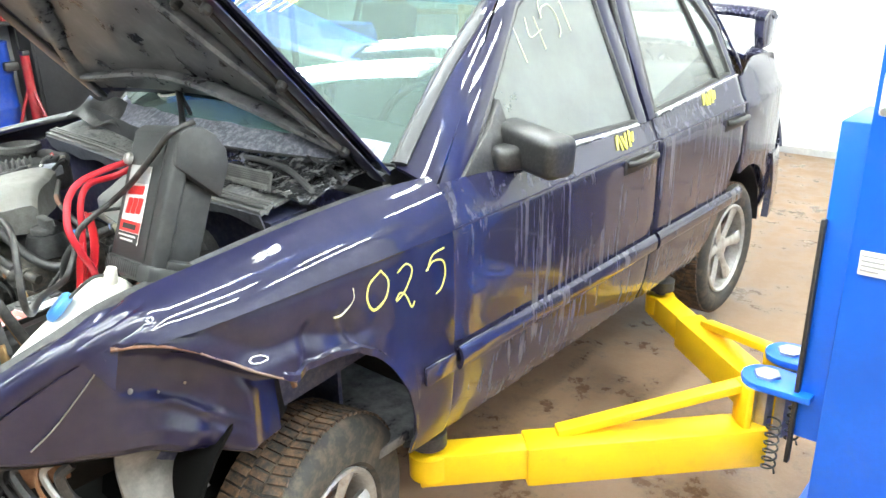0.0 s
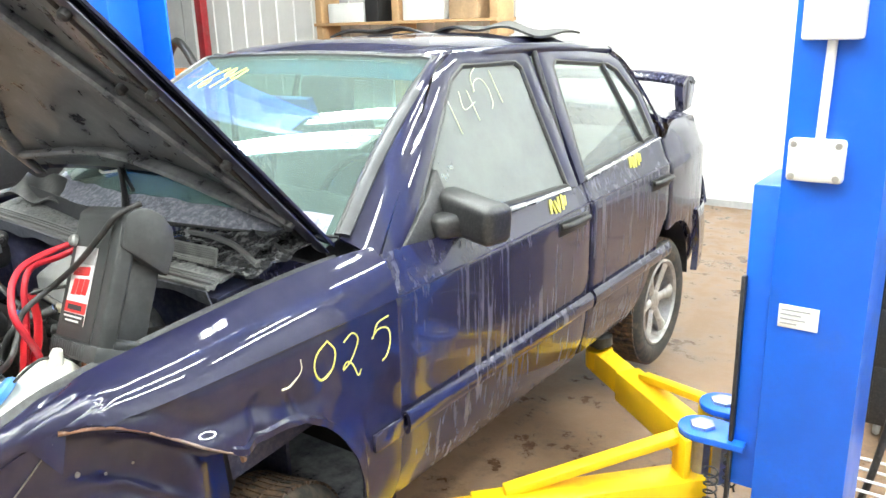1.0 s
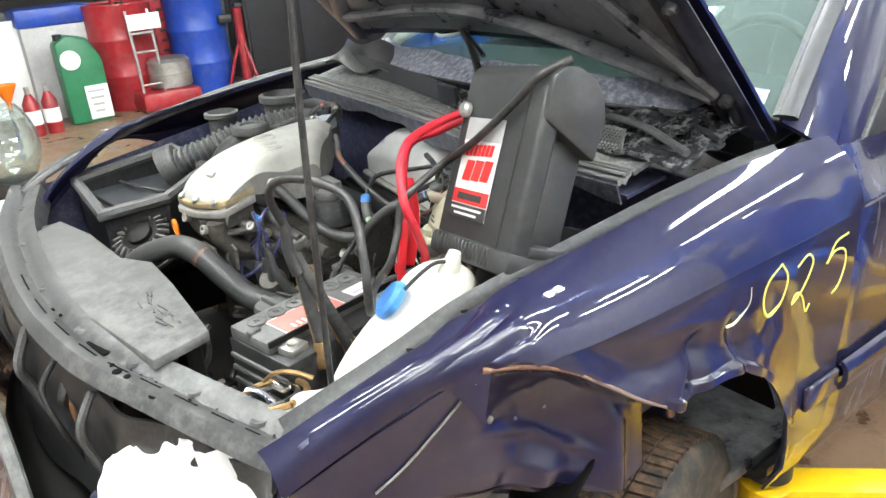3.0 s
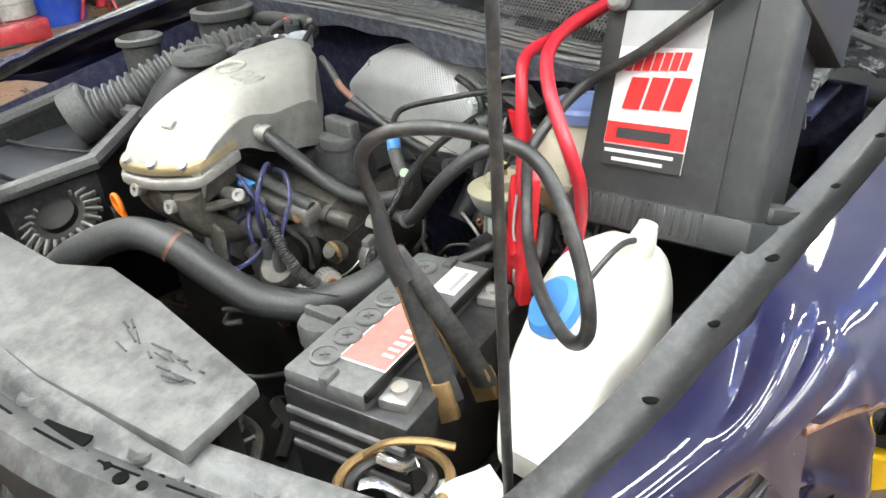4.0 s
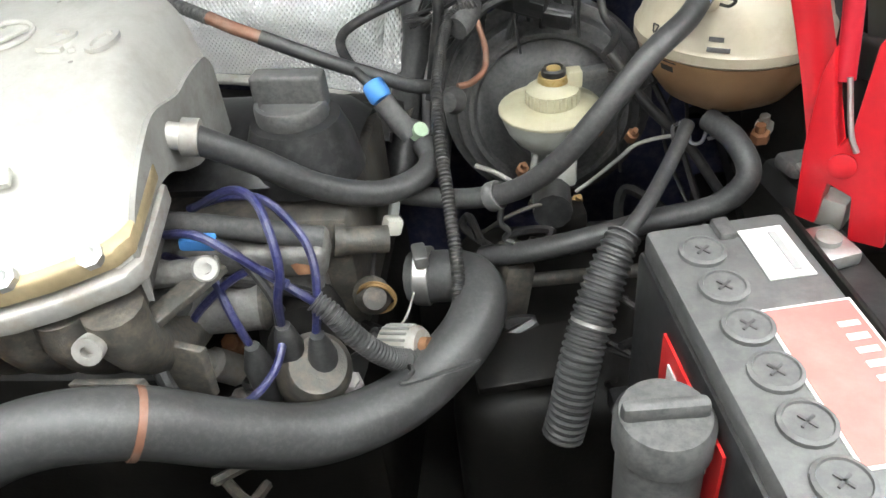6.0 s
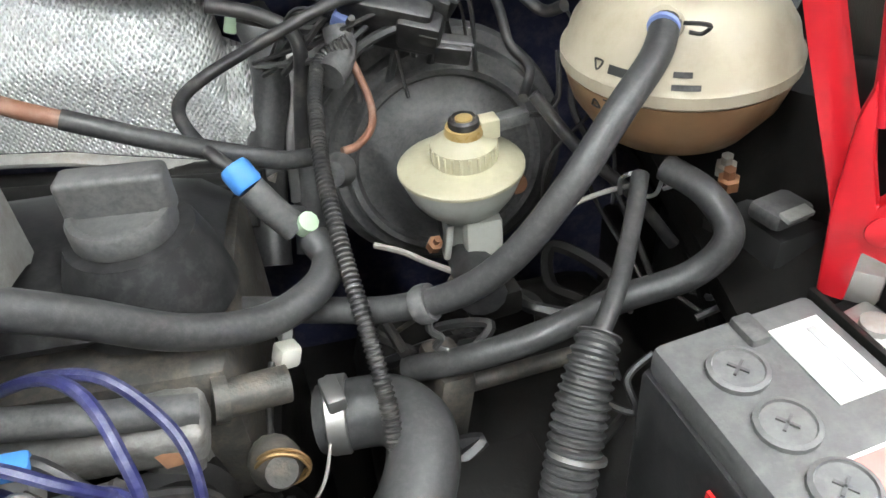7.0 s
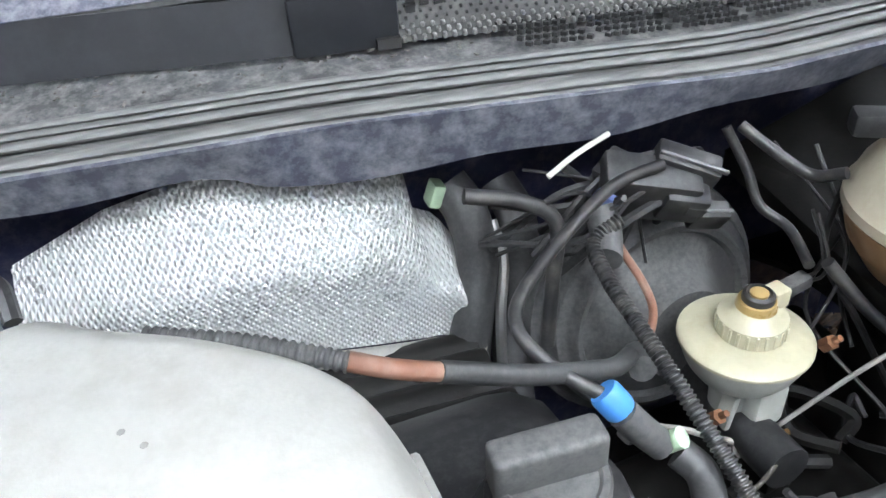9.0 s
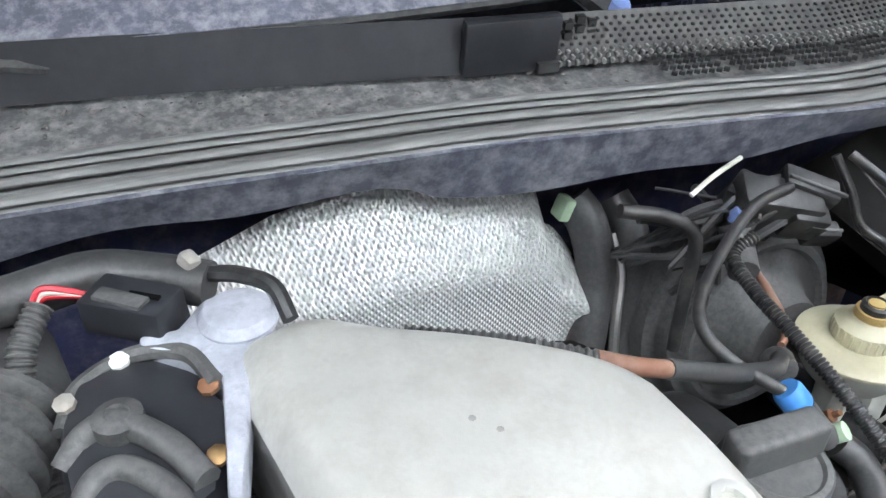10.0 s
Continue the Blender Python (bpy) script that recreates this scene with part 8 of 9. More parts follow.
part("red_cable", tube([(0.505, 0.03, 1.235), (0.46, 0.02, 1.205), (0.428, -0.03, 1.180), (0.434, -0.09, 1.175), (0.450, -0.120, 1.145), (0.457, -0.130, 1.09), (0.460, -0.138, 1.04)], 0.0065, 12), "redcable", pack, "red jump cable")
part("red_cable", tube([(0.505, 0.025, 1.225), (0.478, -0.05, 1.212), (0.490, -0.125, 1.200), (0.515, -0.165, 1.182), (0.540, -0.186, 1.158), (0.562, -0.197, 1.13), (0.565, -0.185, 1.09), (0.545, -0.158, 1.03), (0.52, -0.155, 0.97)], 0.0065, 12), "redcable", pack, "red jump cable")
part("black_cable", tube([PM @ Vector((0.195, 0.03, 0.300)), PM @ Vector((0.180, -0.004, 0.268)), PM @ Vector((0.143, -0.010, 0.226)), PM @ Vector((0.069, -0.010, 0.168)), PM @ Vector((0.0, -0.012, 0.126)), (0.482, -0.145, 1.105), (0.49, -0.168, 1.06), (0.52, -0.205, 1.03), (0.585, -0.275, 1.035), (0.640, -0.315, 1.035), (0.668, -0.332, 1.068), (0.655, -0.325, 1.12), (0.615, -0.310, 1.172), (0.575, -0.312, 1.188), (0.53, -0.334, 1.196), (0.490, -0.352, 1.188), (0.464, -0.354, 1.160), (0.454, -0.335, 1.11)], 0.006, 12), "cable", pack, "black jump cable in a loop")
def clamp_at(a, h):
    """A place on the clamp's near plate: across it and up from its legs."""
    return Vector((0.443 + 0.001 * h, -0.149 + 0.012 * h, 0.940 + 0.130 * h)).lerp(Vector((0.491 - 0.003 * h, -0.186 + 0.026 * h, 0.940 + 0.132 * h)), a)


PLATE = ((0.0, 0.0), (0.24, -0.01), (0.30, 0.24), (0.58, 0.20), (0.62, -0.04), (1.0, -0.02), (1.02, 0.55), (0.98, 1.0), (0.80, 1.08), (0.58, 0.98), (0.46, 0.52), (0.34, 0.45), (0.24, 0.62), (0.10, 0.95), (0.0, 0.80), (-0.04, 0.40))
rcl = part("red_clamp", slab([clamp_at(a, h) for a, h in PLATE], (0.008, 0.010, 0), 0.0015), "red", pack, "red plastic battery clamp")
part("clamp_arm", sheet(lambda u, v: Vector((0.449, -0.134, 0.985)).lerp(Vector((0.419, -0.098, 1.118)), u) + Vector((0.004 * math.sin(math.pi * u), 0.010 * math.sin(math.pi * u), 0)) + Vector((0.022, 0.004, 0)) * v * (1 - 0.2 * u) + Vector((0, -0.005, 0)) * math.sin(math.pi * v), 12, 5, 0.005), "red", rcl)
part("pivot_rivet", lathe([(0.009, 0), (0.009, 0.0015), (0.006, 0.003), (0, 0.003)], clamp_at(0.42, 0.36) + Vector((0, -0.001, 0)), (-0.45, -0.85, 0.1), 16), "red", rcl)
part("clamp_spring", tube([clamp_at(0.36, 0.80) + Vector((0.0, 0.004, 0)), clamp_at(0.44, 0.55) + Vector((0, -0.002, 0)), clamp_at(0.50, 0.45) + Vector((0.002, -0.003, 0))], 0.002, 8), "steel", rcl)
part("clamp_jaw", box(tuple(clamp_at(0.44, 0.05) + Vector((0.004, 0.014, 0.0))), (0.022, 0.020, 0.024), (0, 0, -35), 0.004), "alu_dull", rcl, "steel clamp jaw")
BT, BC = Vector((0.454, -0.335, 1.115)), Vector((0.464, -0.337, 1.070))
bcl = part("black_clamp", tube([BT, BT.lerp(BC, 0.5), BC, BC + Vector((0.012, 0.004, -0.03))], lambda t: 0.0065 + 0.004 * t, 14), "cable", pack, "black battery clamp")


def lever(tip, across, fat):
    """A pressed channel from the cable's collar to its jaw, wider at the tip."""
    def at(u, v):
        p = BC.lerp(Vector(tip), u) + Vector(across) * (v - 0.5) * (0.5 + 0.5 * u)
        bow = fat * math.sin(math.pi * min(1.0, 1.1 * u))
        return p + Vector((bow, -0.3 * bow, 0)) + Vector((0, 0.010, 0)) * abs(2 * v - 1) ** 3
    return at


near_lever, far_lever = lever((0.520, -0.338, 0.922), (0.020, 0.010, 0.006), -0.003), lever((0.527, -0.297, 0.918), (0.026, 0.012, 0.004), 0.010)
part("clamp_lever", sheet(near_lever, 16, 8, 0.003), "cable", bcl, "worn black clamp lever")
part("clamp_lever", sheet(far_lever, 16, 8, 0.003), "cable", bcl, "worn black clamp lever")
part("worn_edge", tube([near_lever(0.25 + 0.12 * k, 0.06) + Vector((-0.001, -0.002, 0.001)) for k in range(7)], 0.0022, 8), "brass", bcl, "bare brass edge")
part("worn_edge", tube([far_lever(0.45 + 0.12 * k, 0.10) + Vector((-0.001, -0.002, 0.001)) for k in range(5)], 0.0018, 8), "brass", bcl, "bare brass edge")
for m, at in ((0, near_lever), (1, far_lever)):
    part("clamp_jaw", slab([at(0.86, 0.1), at(0.86, 0.9), at(1.0, 0.9) + Vector((0.003, 0, -0.016)), at(1.0, 0.3) + Vector((0, 0, -0.020))], (0.002, 0.010 if m else -0.006, 0), 0.0015), "brass", bcl, "brass clamp jaw")


# the smashed headlamp corner
part("lamp_bucket", sheet(lambda u, v: (0.47 + 0.17 * u, -0.53 + 0.09 * u + 0.05 * math.sin(math.pi * v), 0.875 - 0.16 * v), 10, 8, 0.006), "black", car, "broken black headlamp bucket")
part("lamp_ring", tube([(0.535 + 0.055 * math.cos(a * 0.524), -0.425 + 0.045 * math.sin(a * 0.524), 0.905 + 0.012 * math.cos(a * 0.524)) for a in range(13)], 0.005, 8, 3), "brass", car, "bright loose headlamp ring")
# The large white piece stands in for lit cloth showing through the gap.
for k, (cx, cy, cz, sx, sy, rx, ry, rz) in enumerate(((0.600, -0.420, 0.900, 0.095, 0.075, 10, -8, 30), (0.545, -0.445, 0.915, 0.05, 0.022, -20, 16, 60), (0.605, -0.40, 0.915, 0.035, 0.05, 22, 20, -15), (0.52, -0.40, 0.905, 0.05, 0.018, 8, -24, 10))):
    part("bright_scrap", sheet(lambda u, v: pose(cx, cy, cz, rx, ry, rz) @ Vector((sx * (u - 0.5) * (1 - 0.4 * v), sy * (v - 0.5), 0.010 * math.sin(3 * u + k) + 0.006 * math.sin(5 * v))), 8, 8, 0.002), "label_white" if k % 2 == 0 else "chrome", car, "bright scrap in the broken headlamp corner")
part("earth_strap", tube([(0.492, -0.418, 0.905), (0.515, -0.408, 0.925), (0.545, -0.392, 0.932), (0.565, -0.376, 0.925)], 0.0045, 10, flat=0.7), "brass", car, "bright metal strap")
part("lamp_ring_inner", tube([(0.53 + 0.042 * math.cos(a * 0.524), -0.425 + 0.034 * math.sin(a * 0.524), 0.899 + 0.012 * math.cos(a * 0.524)) for a in range(13)], 0.005, 8, 3), "cable", car)
part("splash_panel", sheet(lambda u, v: (0.735 - 0.05 * math.sin(3 * v), -0.25 + 0.16 * u, 0.78 - 0.03 * u - 0.17 * v + 0.016 * math.sin(9 * u + 5 * v)), 14, 12, 0.006), "strip", car, "bent grey inner splash panel")
part("rusty_bracket", slab([(0.66, -0.40, 0.79), (0.70, -0.34, 0.80), (0.70, -0.33, 0.74), (0.66, -0.39, 0.73)], (-0.03, 0.01, 0), 0.004), "rust", car, "rusty torn bracket")
part("crossmember", box((0.45, -0.52, 0.62), (0.5, 0.09, 0.12), (0, 0, 24), 0.02, 3), "bay_paint", car, "grimy front crossmember")
random.seed(11)
for k in range(9):
    x = 0.56 + 0.020 * k
    y = -0.46 + 0.8 * (x - 0.56)
    pts = [(x, y, 0.80 - 0.01 * (k % 3)), (x + random.uniform(-0.02, 0.03), y - 0.02, 0.76), (x + random.uniform(-0.03, 0.04), y - 0.01, 0.71), (x + random.uniform(-0.03, 0.05), y + 0.02, 0.66)]
    part("torn_wire", tube(pts, 0.004 + 0.003 * (k % 3), 7), ("cable", "rubber", "rust", "steel")[k % 4], car)
random.seed(5)
for k in range(13):
    x = -0.2 + 0.045 * k
    y = interp(x, (-0.3, 0.1, 0.5), (-0.60, -0.63, -0.56)) + 0.02
    z = 0.885 - 0.012 * (k % 4)
    pts = [(x, y, z)]
    for j in range(4):
        pts.append((x + random.uniform(-0.05, 0.06), y + random.uniform(-0.045, 0.01), z - 0.05 * (j + 1) + random.uniform(-0.015, 0.02)))
    part("torn_wire", tube(pts, random.choice((0.004, 0.006, 0.009)), 7), ("cable", "rubber", "dusty", "rubber", "rust")[k % 5], car)


def crumple(u, v):
    a = Vector((0.450, -0.570, 0.892)).lerp(Vector((0.640, -0.448, 0.870)), v)
    b = Vector((0.425, -0.680, 0.745)).lerp(Vector((0.675, -0.490, 0.690)), v)
    p = a.lerp(b, u)
    n = noise.noise_vector(p * 14.0) * 0.028 + noise.noise_vector(p * 34.0) * 0.012 + noise.noise_vector(p * 80.0) * 0.004
    p += n
    p.y -= 0.03 * math.sin(math.pi * v) + 0.02 * math.sin(math.pi * u)
    if u < 0.05:
        p.y += 0.03
    return p


cloth = sheet(crumple, 48, 52)
sheet(lambda u, v: crumple(u, v) + Vector((0, 0.008, -0.002)), 24, 26, bm=cloth)
single("cloth", cloth, "paper", "crumpled white cloth stuffed in the broken headlamp opening", "cloth", sharp=50)

# crumpled insulation and strips lying in the cowl beside the hinge
def debris(x0, x1, y0, y1, z, seed, rise):
    def f(u, v):
        p = Vector((x0 + (x1 - x0) * u, y0 + (y1 - y0) * v, z + rise * v))
        n = noise.noise_vector(p * 17.0 + Vector((seed, 0, 0))) * 0.013 + noise.noise_vector(p * 45.0 + Vector((0, seed, 0))) * 0.008
        return p + n
    return sheet(f, 36, 26, 0.003)


part("cowl_insulation", debris(0.38, 0.70, 0.225, 0.43, 1.108, 3.0, 0.03), "film", car, "crumpled dusty insulation in the cowl", 30)
part("cowl_insulation", debris(0.30, 0.64, 0.30, 0.46, 1.125, 8.0, 0.035), "film", car, "pale torn insulation in the cowl", 30)
for k in (1, 3):
    y = 0.24 + 0.045 * k
    part("cowl_strip", tube([(0.70, y - 0.03, 1.128), (0.58, y + 0.01, 1.140 + 0.004 * (k % 2)), (0.46, y + 0.04, 1.142), (0.36, y + 0.05, 1.138)], 0.005 + 0.002 * (k % 3), 8), ("black", "carrier", "strip")[k % 3], car)

# dark panel lying on the roof
def mat_surface(u, v):
    x = -0.46 + 1.04 * u
    y = 1.72 + 0.36 * v + 0.05 * math.sin(5 * u)
    s = (x - CX) / 0.55
    return (x, y, 1.572 + 0.035 * (1 - s * s) + 0.004 + 0.018 * math.sin(9 * u + 2 * v) * (1 - 0.7 * u) + 0.010 * math.sin(23 * u + 5 * v))


single("rubber_mat", sheet(mat_surface, 30, 8, 0.008), "black", "black rubber mat lying loosely on the roof", "mat")


# ---- along the walls ----
def drum(x, y, r, h, mat, label):
    t = thing("drum", (x, y, 0), label, "drum", "drums by the wall")
    prof = [(0, 0), (r * 0.96, 0), (r, 0.02), (r, h * 0.30), (r * 1.03, h * 0.32), (r * 1.03, h * 0.34), (r, h * 0.36), (r, h * 0.64), (r * 1.03, h * 0.66), (r * 1.03, h * 0.68), (r, h * 0.70), (r, h - 0.03), (r * 1.02, h - 0.015), (r * 1.0, h), (r * 0.94, h), (r * 0.93, h - 0.02), (0, h - 0.02)]
    part("shell", lathe(prof, (x, y, 0), seg=36), mat, t)
    part("bung", lathe([(0.04, 0), (0.04, 0.03), (0, 0.03)], (x + r * 0.5, y, h - 0.02), seg=14), "black", t)
    return t


rdrum = drum(-6.55, 1.36, 0.31, 0.98, "drumred", "red steel oil drum with a pump")
part("pump", rod((-6.55, 1.36, 0.96), (-6.55, 1.36, 1.30), 0.04, 14), "drumred", rdrum, "red hand pump")
part("pump_lever", tube([(-6.55, 1.36, 1.28), (-6.4, 1.5, 1.32), (-6.3, 1.62, 1.18)], 0.015, 8), "steel", rdrum)
bdrum = drum(-6.62, 2.13, 0.29, 0.95, "drumblue", "blue plastic drum with a black spigot")
part("spigot", box((-6.34, 2.33, 0.72), (0.08, 0.14, 0.09), bevel=0.02), "black", bdrum)
single("card", box((-6.02, 1.44, 0.82), (0.01, 0.30, 0.14), (0, 0, 0), 0.002), "label_white", "white printed card hung in front of the red drum", "card")
trolley = thing("hand_trolley", (-6.15, 1.42, 0), "steel hand trolley standing before the red drum", "trolley")
for yy in (1.32, 1.52):
    part("rail", tube([(-6.05, yy, 0.05), (-6.07, yy, 0.5), (-6.12, yy, 0.92)], 0.014, 8), "steel", trolley)
for zz in (0.25, 0.55, 0.72):
    part("rung", rod((-6.06, 1.32, zz), (-6.06, 1.52, zz), 0.012), "steel", trolley)
part("toe_plate", box((-5.98, 1.42, 0.02), (0.16, 0.3, 0.02)), "black", trolley)
can = thing("canister", (-6.2, 1.64, 0.18), "silver metal canister standing on a red tray", "canister")
part("body", lathe([(0, 0), (0.19, 0), (0.20, 0.01), (0.20, 0.24), (0.17, 0.27), (0, 0.275)], (-6.2, 1.64, 0.185), seg=30), "steel", can)
part("band", lathe([(0.203, 0), (0.203, 0.02)], (-6.2, 1.64, 0.30), seg=30), "alu_dull", can)
tray = thing("floor_tray", (-6.18, 1.55, 0), "red steel tray on the floor under the canister", "tray")
part("pan", box((-6.18, 1.55, 0.09), (0.5, 0.56, 0.18), bevel=0.03), "drumred", tray)
single("white_board", box((-6.7, 0.46, 0.48), (0.06, 0.62, 0.86), bevel=0.01), "boxwhite", "white panel leaning against the workshop wall", "panel")
single("storage_bin", box((-6.72, 0.80, 0.92), (0.4, 0.64, 0.16), bevel=0.02), "drumblue", "long blue plastic bin beside the drums", "bin")
single("bin_shelf", box((-6.72, 0.80, 0.42), (0.38, 0.6, 0.84), bevel=0.01), "trimgrey", "grey metal cabinet under the blue bin", "cabinet")
jug = thing("oil_jug", (-6.2, 0.84, 0), "dark green oil jug with white labels on the floor", "jug")
part("body", slab([(-6.28, 0.66, 0.0), (-6.28, 1.03, 0.0), (-6.28, 1.03, 0.56), (-6.28, 0.94, 0.74), (-6.28, 0.78, 0.78), (-6.28, 0.66, 0.72)], (0.2, 0, 0), 0.03), "greenjug", jug)
part("round_label", lathe([(0.085, 0), (0.085, 0.004)], (-6.078, 0.76, 0.57), (1, 0, 0), 24), "label_white", jug, "round white label")
pl = part("paper_label", box((-6.076, 0.92, 0.18), (0.004, 0.2, 0.30), bevel=0.001), "label_white", jug, "white printed label")
for k in range(4):
    part("print_bar", box((-6.072, 0.91, 0.28 - 0.06 * k), (0.003, 0.14 - 0.02 * k, 0.02), bevel=0), "trimgrey", pl)
part("cap", lathe([(0.04, 0), (0.04, 0.05), (0, 0.05)], (-6.18, 0.72, 0.74), seg=16), "black", jug)
for k, yy in enumerate((0.34, 0.49)):
    b = thing("spray_bottle", (-5.98, yy, 0), "small red bottle with a pale label on the floor", "bottle", "red bottles")
    part("body", lathe([(0, 0), (0.065, 0), (0.068, 0.02), (0.066, 0.28), (0.04, 0.33), (0.025, 0.36), (0, 0.36)], (-5.98, yy, 0.0), seg=20), "drumred", b)
    part("label", lathe([(0.0695, 0), (0.0695, 0.12)], (-5.98, yy, 0.1), seg=20), "label_white", b)
    part("neck_cap", lathe([(0.022, 0), (0.022, 0.06), (0, 0.06)], (-5.98, yy, 0.36), seg=12), "steel", b)
cone = thing("funnel", (-5.95, 0.18, 0), "orange plastic funnel on a black stand", "funnel")
part("cone", lathe([(0.02, 0), (0.02, 0.06), (0.09, 0.20), (0.092, 0.21), (0.085, 0.2), (0.015, 0.06)], (-5.95, 0.18, 0.26), seg=24), "orange", cone)
part("stand", rod((-5.95, 0.18, 0), (-5.95, 0.18, 0.28), 0.02), "black", cone)
js = thing("jack_stand", (-6.3, 2.46, 0), "red tripod jack stand against the wall", "jack stand")
part("column", rod((-6.3, 2.46, 0.1), (-6.3, 2.46, 0.82), 0.045, 14), "drumred", js)
for a in (0.3, 2.4, 4.5):
    part("leg", tube([(-6.3, 2.46, 0.55), (-6.3 + 0.1 * math.cos(a), 2.46 + 0.1 * math.sin(a), 0.3), (-6.3 + 0.2 * math.cos(a), 2.46 + 0.2 * math.sin(a), 0.015)], 0.016, 8), "drumred", js)
part("saddle", box((-6.3, 2.46, 0.84), (0.12, 0.08, 0.05), bevel=0.01), "black", js)
rp = thing("red_upright", (-6.75, 1.82, 0), "red perforated steel upright beside the drums", "upright")
part("channel", box((-6.75, 1.82, 1.1), (0.06, 0.16, 2.2), bevel=0.004), "drumred", rp)
for k in range(18):
    part("slot", box((-6.7185, 1.82, 0.25 + 0.1 * k), (0.004, 0.06, 0.03), bevel=0.001), "ink", rp)
rack = thing("pallet_rack", (-6.95, 1.4, 0), "dark metal rack with boxes along the wall", "rack")
for zz in (1.10, 1.75):
    part("shelf", box((-6.95, 1.4, zz), (0.4, 2.6, 0.04)), "black", rack)
for yy in (0.12, 2.68):
    part("post", box((-6.95, yy, 1.1), (0.05, 0.05, 2.2)), "black", rack)
for k, (yy, s, h, mt) in enumerate(((0.35, 0.35, 0.3, "trimgrey"), (0.8, 0.4, 0.24, "black"), (1.25, 0.3, 0.34, "boxwhite"), (2.25, 0.42, 0.26, "card"), (2.6, 0.2, 0.3, "drumred"))):
    single("carton", box((-6.93, yy, 1.122 + h / 2), (0.3, s, h), bevel=0.008), mt, ("grey carton on the dark rack", "black case on the dark rack", "white carton on the dark rack", "brown cardboard carton on the dark rack", "red tin on the dark rack")[k], "carton")
cj = thing("water_bag", (-3.5, -0.2, 0), "clear crumpled plastic drum liner on a stand", "plastic liner")
part("liner", sheet(lambda u, v: (-3.5 + (0.17 + 0.03 * math.sin(7 * u)) * math.cos(2 * math.pi * v) * math.sin(math.pi * (0.1 + 0.8 * u)) ** 0.5, -0.2 + 0.17 * math.sin(2 * math.pi * v) * math.sin(math.pi * (0.1 + 0.8 * u)) ** 0.5, 0.28 + 0.42 * u), 14, 28, 0.003), "dirtyglass", cj)
part("stand", lathe([(0.14, 0), (0.14, 0.28), (0, 0.29)], (-3.5, -0.2, 0), seg=24), "black", cj, "black stand")

# rear wall shelving
shelf = thing("shelving", (-3.25, 5.8, 0), "raw wooden shelving unit on the rear wall with boxes", "shelving")
for xx in (-4.4, -3.3, -2.1):
    part("upright", box((xx, 5.78, 1.2), (0.09, 0.3, 2.4), bevel=0.004), "wood", shelf)
for zz in (0.5, 1.1, 1.66, 2.2):
    part("board", box((-3.25, 5.78, zz), (2.4, 0.36, 0.03), bevel=0.003), "wood", shelf)
for k, (xx, w, h, mt) in enumerate(((-4.0, 0.5, 0.2, "boxwhite"), (-3.62, 0.18, 0.4, "black"), (-2.95, 0.5, 0.3, "boxwhite"), (-2.45, 0.34, 0.34, "card"))):
    single("carton", box((xx, 5.76, 1.676 + h / 2), (w, 0.26, h), bevel=0.01), mt, ("white carton on the wooden shelving", "black canister on the wooden shelving", "white carton on the wooden shelving", "brown carton on the wooden shelving")[k], "carton")
rcol = thing("wall_upright", (-6.3, 5.75, 0), "red steel upright in front of the rear wall", "upright")
part("channel", box((-6.35, 5.55, 1.3), (0.12, 0.1, 2.6), bevel=0.005), "drumred", rcol)
bench = thing("parts_cart", (-3.6, 3.2, 0), "orange-topped parts cart with black clutter behind the lift", "cart")
part("top", box((-3.6, 3.2, 1.30), (0.7, 0.5, 0.05), bevel=0.01), "orange", bench)
for dx in (-0.32, 0.32):
    for dy in (-0.22, 0.22):
        part("leg", box((-3.6 + dx, 3.2 + dy, 0.64), (0.04, 0.04, 1.28), bevel=0.004), "black", bench)
single("tripod", tube([(-3.85, 3.2, 1.33), (-3.62, 3.2, 1.55), (-3.42, 3.2, 1.36), (-3.45, 3.2, 1.345)], 0.035, 10), "black", "black bent tool on the parts cart", "tool")

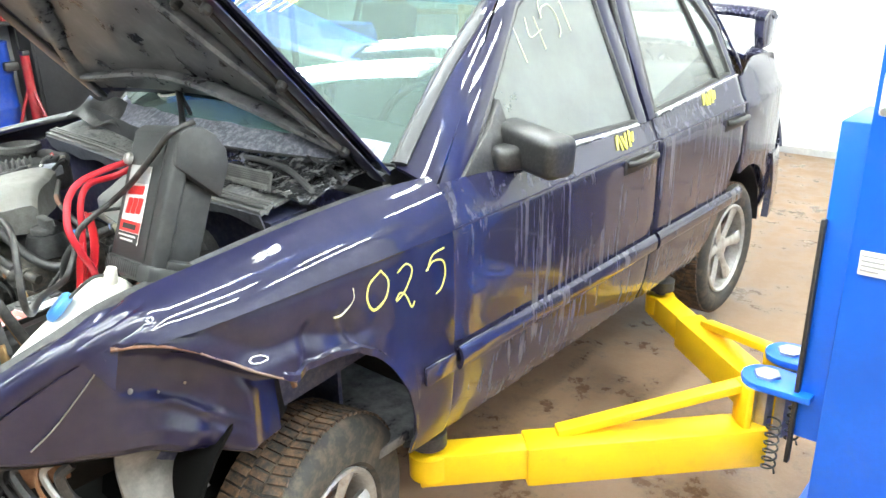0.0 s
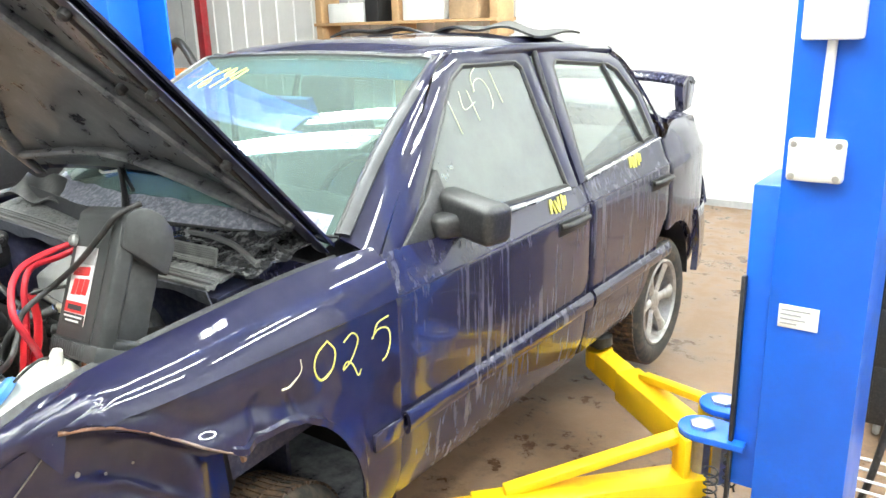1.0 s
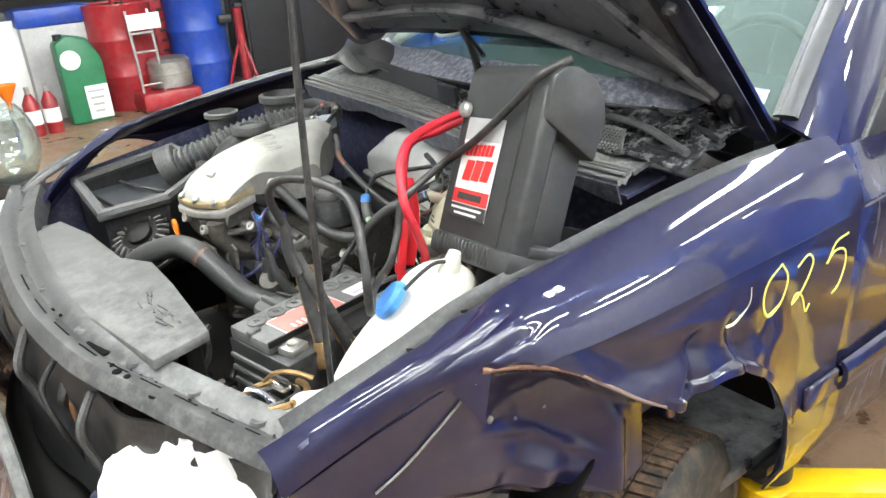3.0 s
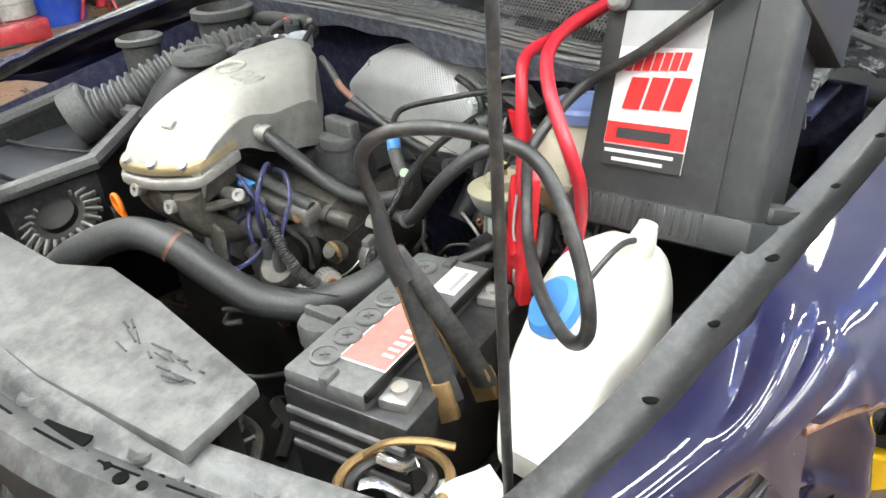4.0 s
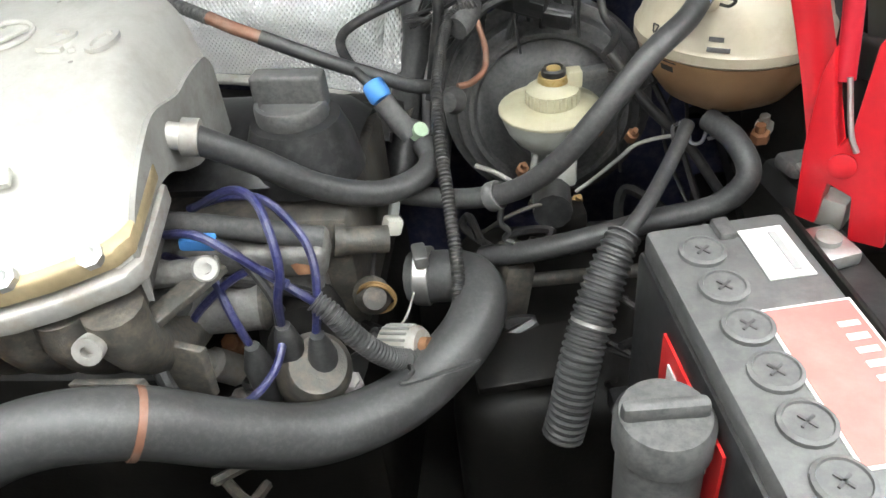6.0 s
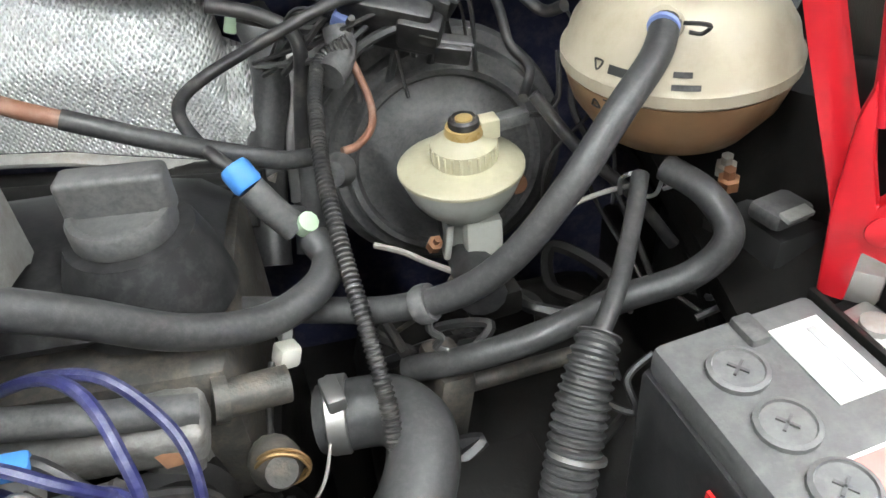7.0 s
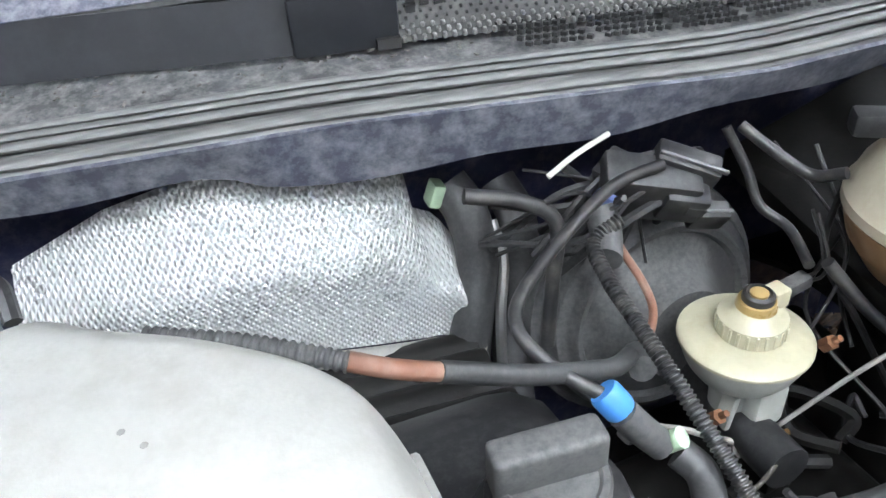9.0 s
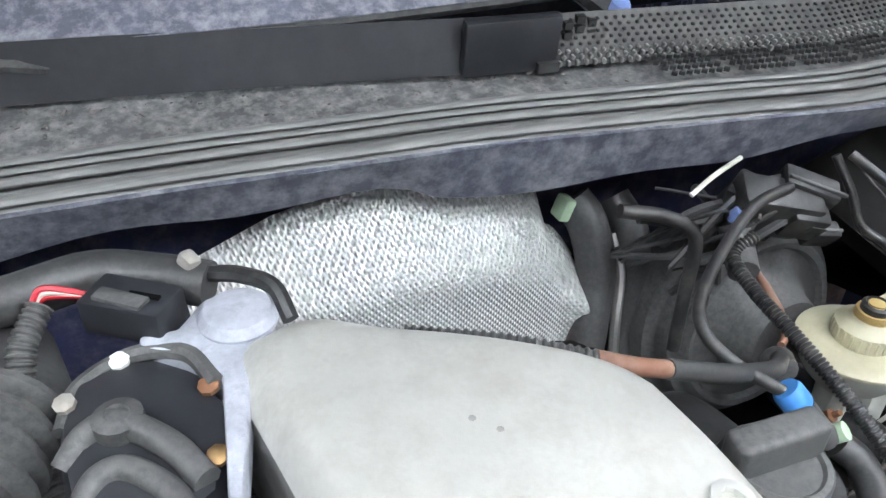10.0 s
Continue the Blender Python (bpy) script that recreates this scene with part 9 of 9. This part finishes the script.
# black cabinet, hose and cable cart beside the near post
cab = thing("tool_cabinet", (1.95, 2.6, 0), "black steel tool cabinet behind the blue post", "cabinet")
part("body", box((1.98, 2.55, 0.55), (0.64, 0.36, 0.98), bevel=0.012), "black", cab)
for k in range(4):
    dr = part("drawer", box((1.98, 2.365, 0.20 + 0.235 * k), (0.58, 0.012, 0.215), bevel=0.004), "black", cab)
    part("handle", box((1.98, 2.353, 0.27 + 0.235 * k), (0.4, 0.012, 0.014), bevel=0.003), "trimgrey", dr)
for dx in (-0.26, 0.26):
    for dy in (-0.13, 0.13):
        part("caster", lathe([(0.03, -0.012), (0.035, 0), (0.03, 0.012)], (1.98 + dx, 2.55 + dy, 0.035), (1, 0, 0), 16), "trimgrey", cab)
single("air_hose", tube([(1.80, 1.55, 1.45), (1.83, 1.62, 1.0), (1.82, 1.72, 0.55), (1.78, 1.80, 0.2), (1.74, 1.80, 0.02), (1.70, 1.68, 0.02), (1.82, 1.52, 0.02), (2.1, 1.5, 0.02)], 0.012, 10), "cable", "black air hose hanging beside the blue post", "hose")
wc = thing("wire_basket", (1.85, 1.75, 0), "white wire basket on the floor beside the post", "basket")
for k in range(5):
    part("wire", rod((1.72, 1.62 + 0.07 * k, 0.16), (2.05, 1.62 + 0.07 * k, 0.16), 0.005, 8), "boxwhite", wc)
for k in range(4):
    part("wire", rod((1.72 + 0.11 * k, 1.62, 0.16), (1.72 + 0.11 * k, 1.90, 0.16), 0.005, 8), "boxwhite", wc)
for xx in (1.72, 2.05):
    for yy in (1.62, 1.90):
        part("leg", rod((xx, yy, 0), (xx, yy, 0.17), 0.006, 8), "boxwhite", wc)
# Added dark block for an unidentified dark area beside the drums.
locker = thing("locker", (-6.85, 3.5, 0), "tall dark locker added to fill a dark area by the wall", "locker")
part("body", box((-6.88, 3.62, 1.05), (0.5, 1.9, 2.06), bevel=0.01), "trimblack", locker)
for k in range(3):
    ld = part("locker_door", box((-6.62, 3.00 + 0.62 * k, 1.08), (0.012, 0.60, 1.92), bevel=0.004), "trimblack", locker)
    part("handle", box((-6.61, 3.22 + 0.62 * k, 1.1), (0.02, 0.02, 0.14), bevel=0.004), "steel", ld)
single("wall_rack", box((2.3, 5.85, 1.2), (1.3, 0.28, 1.5), bevel=0.01), "trimgrey", "grey metal rack against the rear wall", "rack")
